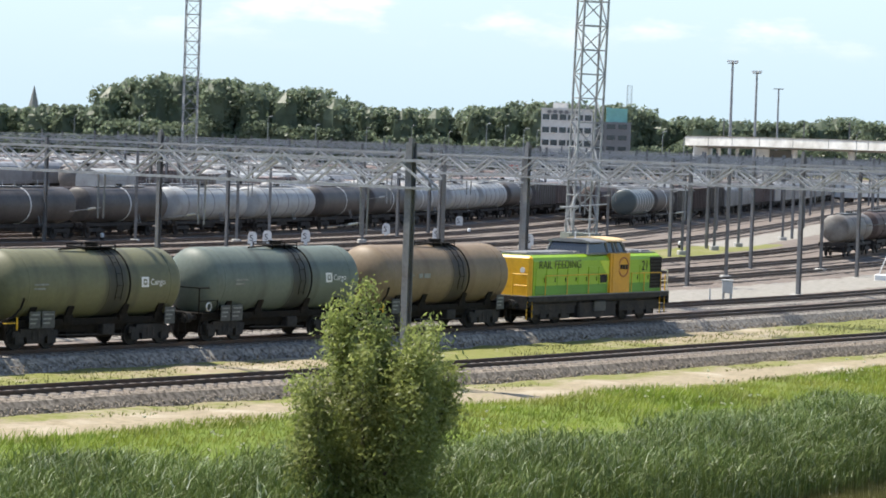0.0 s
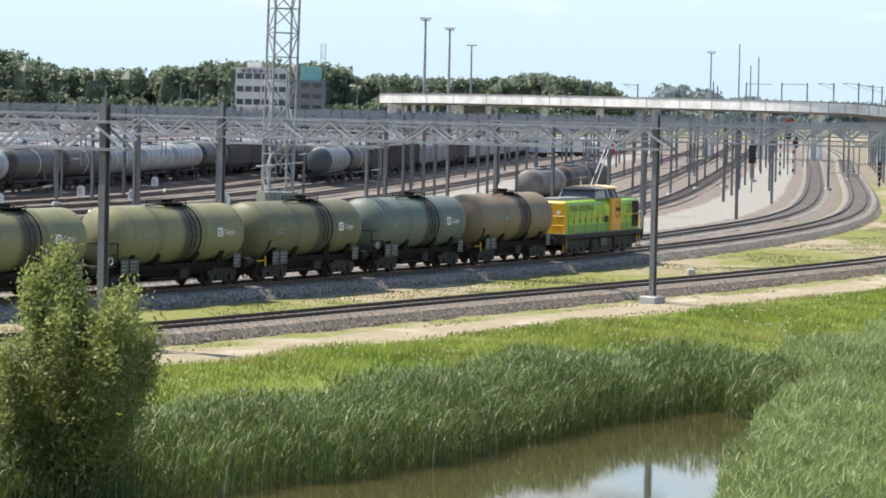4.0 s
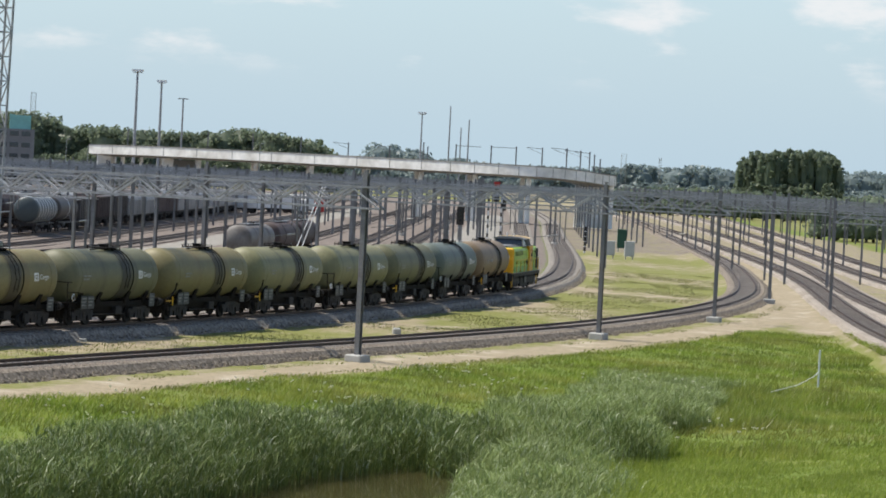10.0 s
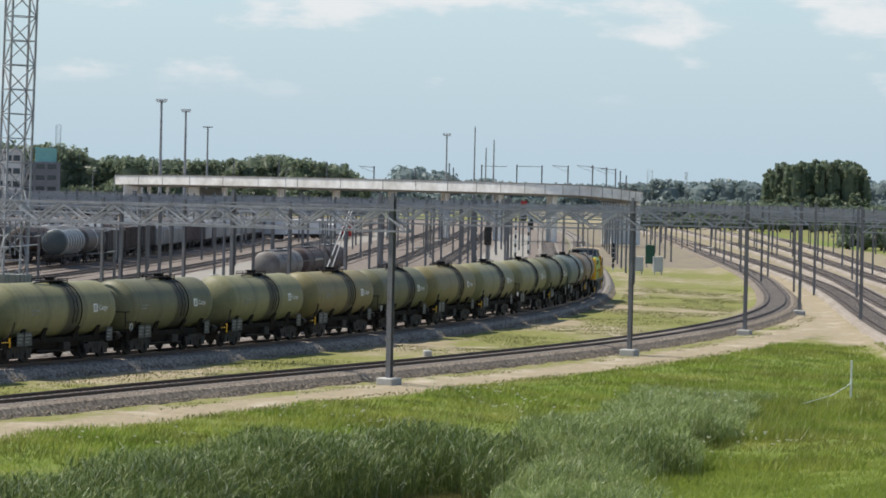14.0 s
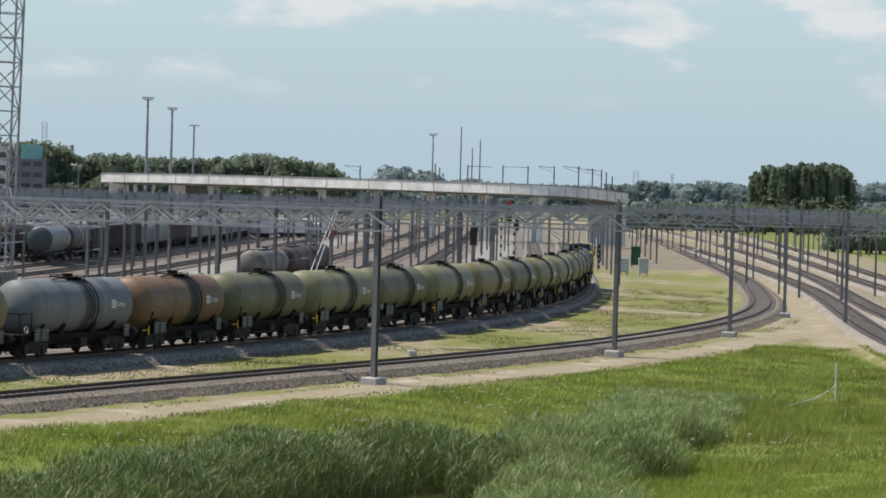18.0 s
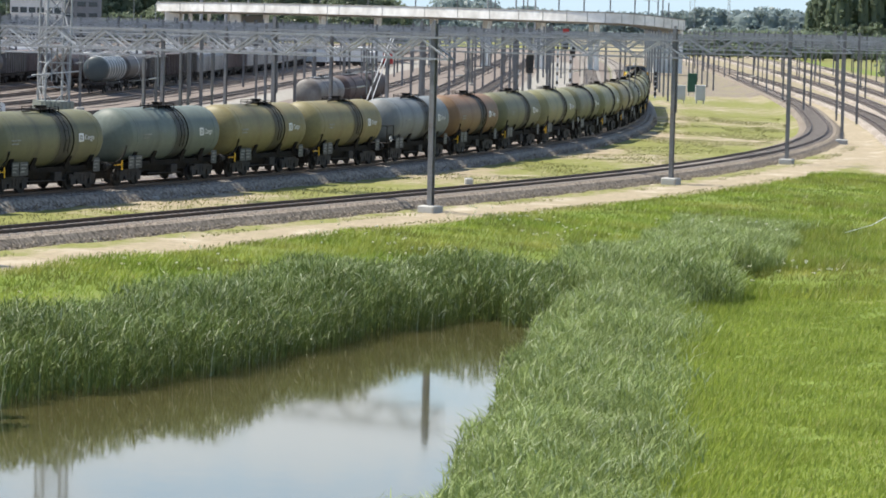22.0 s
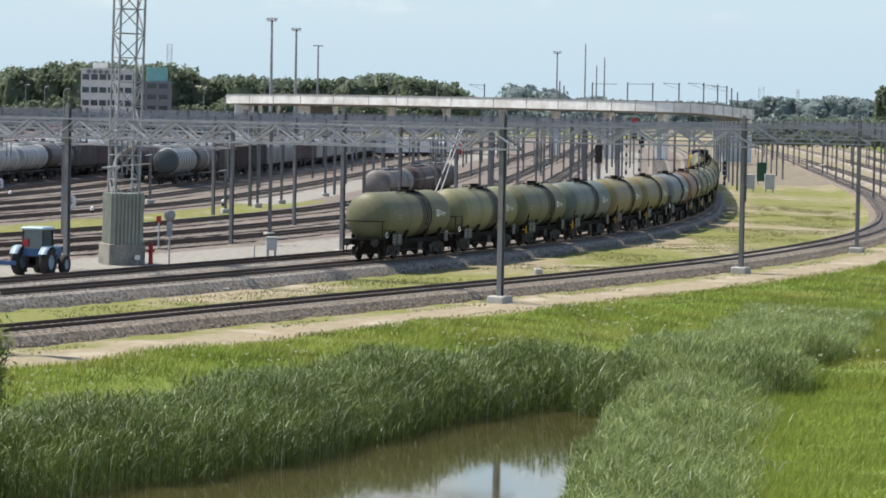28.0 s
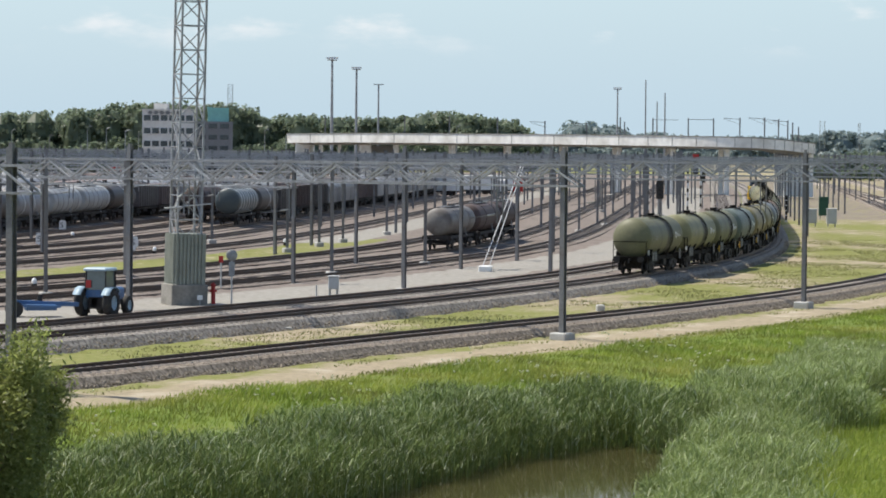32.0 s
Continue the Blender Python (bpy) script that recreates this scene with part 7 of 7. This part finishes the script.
# guyed end mast with its white footing
gm = thing("guy_strut", "paired steel guy struts on a pale concrete footing", "strut")
for k in (-0.25, 0.25):
    part("strut", Shape().beam((-9.6 + k, 225.3, 0.2), (-7.4 + k * 0.4, 239, 7.6), 0.07), M_grey_steel, gm)
part("footing", Shape().bevel_box((-9.6, 225.2, 0.1), (1.0, 1.2, 0.5), 0.06), M_white_paint, gm, "pale concrete footing")


def colour_signal(x, y, h, label, red=True):
    t = thing("railway_signal", label, "signal", Matrix.Translation((x, y, 0)), "colour-light signals")
    part("post", Shape().tube((0, 0, 0), (0, 0, h), 0.09, 8), M_dark_steel, t)
    part("head", Shape().bevel_box((0, -0.15, h - 1.0), (0.85, 0.3, 2.1), 0.06), M_black_iron, t, "black signal head")
    if red:
        part("top_plate", Shape().box((0, -0.1, h + 0.55), (0.9, 0.06, 0.8)), M_red, t, "red plate above the head")
    part("cage", Shape().pipe([(-0.4, 0.2, h - 2.4), (-0.4, 0.7, h - 2.4), (0.4, 0.7, h - 2.4), (0.4, 0.2, h - 2.4)], 0.03), M_grey_steel, t)
    for k in range(3):
        part("lens", Shape().tube((0, -0.32, h - 0.45 - k * 0.55), (0, -0.28, h - 0.45 - k * 0.55), 0.14, 10), M_glass, t)


colour_signal(11.8, 458, 7.4, "tall black colour-light signal with red plate")
colour_signal(13.2, 470, 6.0, "black colour-light signal on a slender post", False)
colour_signal(5.0, 352, 5.4, "black colour-light signal beside the sidings", False)


def banded_post(x, y, h):
    t = thing("banded_post", "white post with dark bands beside the tracks", "post", Matrix.Translation((x, y, 0)), "white banded posts")
    part("post", Shape().box((0, 0, h / 2), (0.26, 0.2, h)), M_white_paint, t)
    for k in range(5):
        part("band", Shape().box((0, 0, 0.5 + k * h / 5), (0.28, 0.22, 0.55)), M_black_iron, t)


banded_post(4.3, 416, 6.5)
banded_post(10.4, 447, 6.5)
banded_post(12.9, 469, 7.0)
banded_post(21.5, 388, 3.2)

# cover slabs and odd stones between the tracks
for sx, sy, sw, sd, r_ in ((-17.4, 158.2, 1.1, 0.8, 20),):
    sl = lump("cover_slab", Shape().bevel_box((0, 0, 0), (sw, sd, 0.16), 0.03), M_concrete, "pale concrete cover slab lying on the grass", "slab", at=pose(sx, sy, -0.44, 0, 0, r_))
lump("stone_block", Shape().bevel_box((0, 0, 0.15), (0.5, 0.4, 0.5), 0.08), M_concrete, "pale stone block on the dry grass", "stone", at=pose(-0.87, 181, -0.56, 0, 0, 12))
lump("drain_cover", Shape().bevel_box((0, 0, 0), (1.2, 0.8, 0.14), 0.03), M_black_iron, "dark iron drain cover at the ballast edge", "cover", at=pose(0.9, 165.8, -0.55, 8, 0, 25))

# a marker stake with a slack tape on the meadow
st = thing("marker_stake", "white marker stake with a slack white tape", "stake", pose(21.1, 157, -0.85))
part("stake", Shape().box((0, 0, 0.9), (0.09, 0.09, 1.9)), M_white_paint, st)
part("tape", Shape().pipe([(0, 0, 0.75), (-0.5, -2, 0.62), (-1.8, -6, 0.4), (-3.6, -10, 0.25)], 0.018, 5), M_white_paint, st)


def flowers():
    rng = np.random.default_rng(31)
    n = 1500
    xy = np.column_stack([rng.uniform(-40, 14, n), rng.uniform(78, 150, n)])
    far, a = BANK_FAR.near(xy), TRACK_A.near(xy)
    keep = (a < -8.0) & (far > 7.5) & (np.sin(xy[:, 0] * 0.5 + xy[:, 1] * 0.23) > 0.1)
    xy = xy[keep][:230]
    z = heights(xy)[0]
    s = Shape()
    for (x, y), zz in zip(xy, z):
        h = zz + rng.uniform(0.5, 0.9)
        for k in range(5):
            g, r = rng.uniform(0, 6.28), rng.uniform(0, 0.09)
            c = (x + r * math.cos(g), y + r * math.sin(g), h + rng.uniform(-0.03, 0.04))
            s.lathe([(0, 0.001), (0.02, 0.03), (0.055, 0.001)], c, 5, "Z")
    lump("wild_flowers", s, leaf_material("cream umbels", (0.80, 0.76, 0.56), (0.88, 0.86, 0.70), None, 0.4, uneven=0.05), "scattered white umbel flowers in the meadow", "flowers", kind="stuff")


flowers()


def loose_stones():
    """Single stones on the near shoulder of the front track."""
    rng = np.random.default_rng(41)
    V, F, o = [], [], 0
    base = np.array([(0.5, 0, 0), (-0.5, 0.1, 0), (0, 0.5, 0), (0.1, -0.5, 0), (0, 0, 0.45), (0, 0.1, -0.4)])
    tri = np.array([(0, 2, 4), (2, 1, 4), (1, 3, 4), (3, 0, 4), (2, 0, 5), (1, 2, 5), (3, 1, 5), (0, 3, 5)])
    n = 26000
    for line, s0, s1, side, count, foot in ((TRACK_A, 75, 330, -1, n, 0.52), (TRACK_B, 110, 330, -1, 9000, 0.55)):
        ss = rng.uniform(s0, s1, count)
        uu = rng.uniform(0, 1, count)
        tab = np.linspace(s0 - 2, s1 + 2, 400)
        px, py = np.array([line.at(s) for s in tab]).T
        hd = np.unwrap(np.array([line.heading(s) for s in tab]))
        x, y, h = np.interp(ss, tab, px), np.interp(ss, tab, py), np.interp(ss, tab, hd)
        off = side * (1.5 + uu * foot * 1.55)
        x, y = x - np.sin(h) * off, y + np.cos(h) * off
        z = np.where(uu < 0.12, -0.02, -(uu - 0.12) * foot * 1.08)
        size = rng.uniform(0.05, 0.13, count)
        j = rng.uniform(0.6, 1.3, (count, 6, 1))
        v = base[None] * j * size[:, None, None] + np.column_stack([x, y, z])[:, None]
        V.append(v.reshape(-1, 3))
        F.append((tri[None] + (np.arange(count) * 6)[:, None, None]).reshape(-1, 3) + o)
        o += 6 * count
    lump("ballast_stones", mesh_of("ballast_stones", np.concatenate(V), np.concatenate(F), M_stone), None, "loose grey-brown ballast stones on the track shoulders", "stones", kind="stuff")


loose_stones()




# ---- what moves ----
def train_front(t):
    """How far the locomotive's front buffers have come along the track."""
    return 167.3 + 9.643 * t + 0.0048 * t * t


def motions():
    times = [0.5 * i for i in range(65)]
    for vehicle, back in train:
        rows = []
        for t in times:
            s = train_front(t) - back
            x, y = TRACK_B.at(s)
            rows.append((t, Matrix.Translation((x, y, 0.2)) @ Matrix.Rotation(TRACK_B.heading(s, 3.7), 4, "Z")))
        walk(vehicle, rows)


motions()
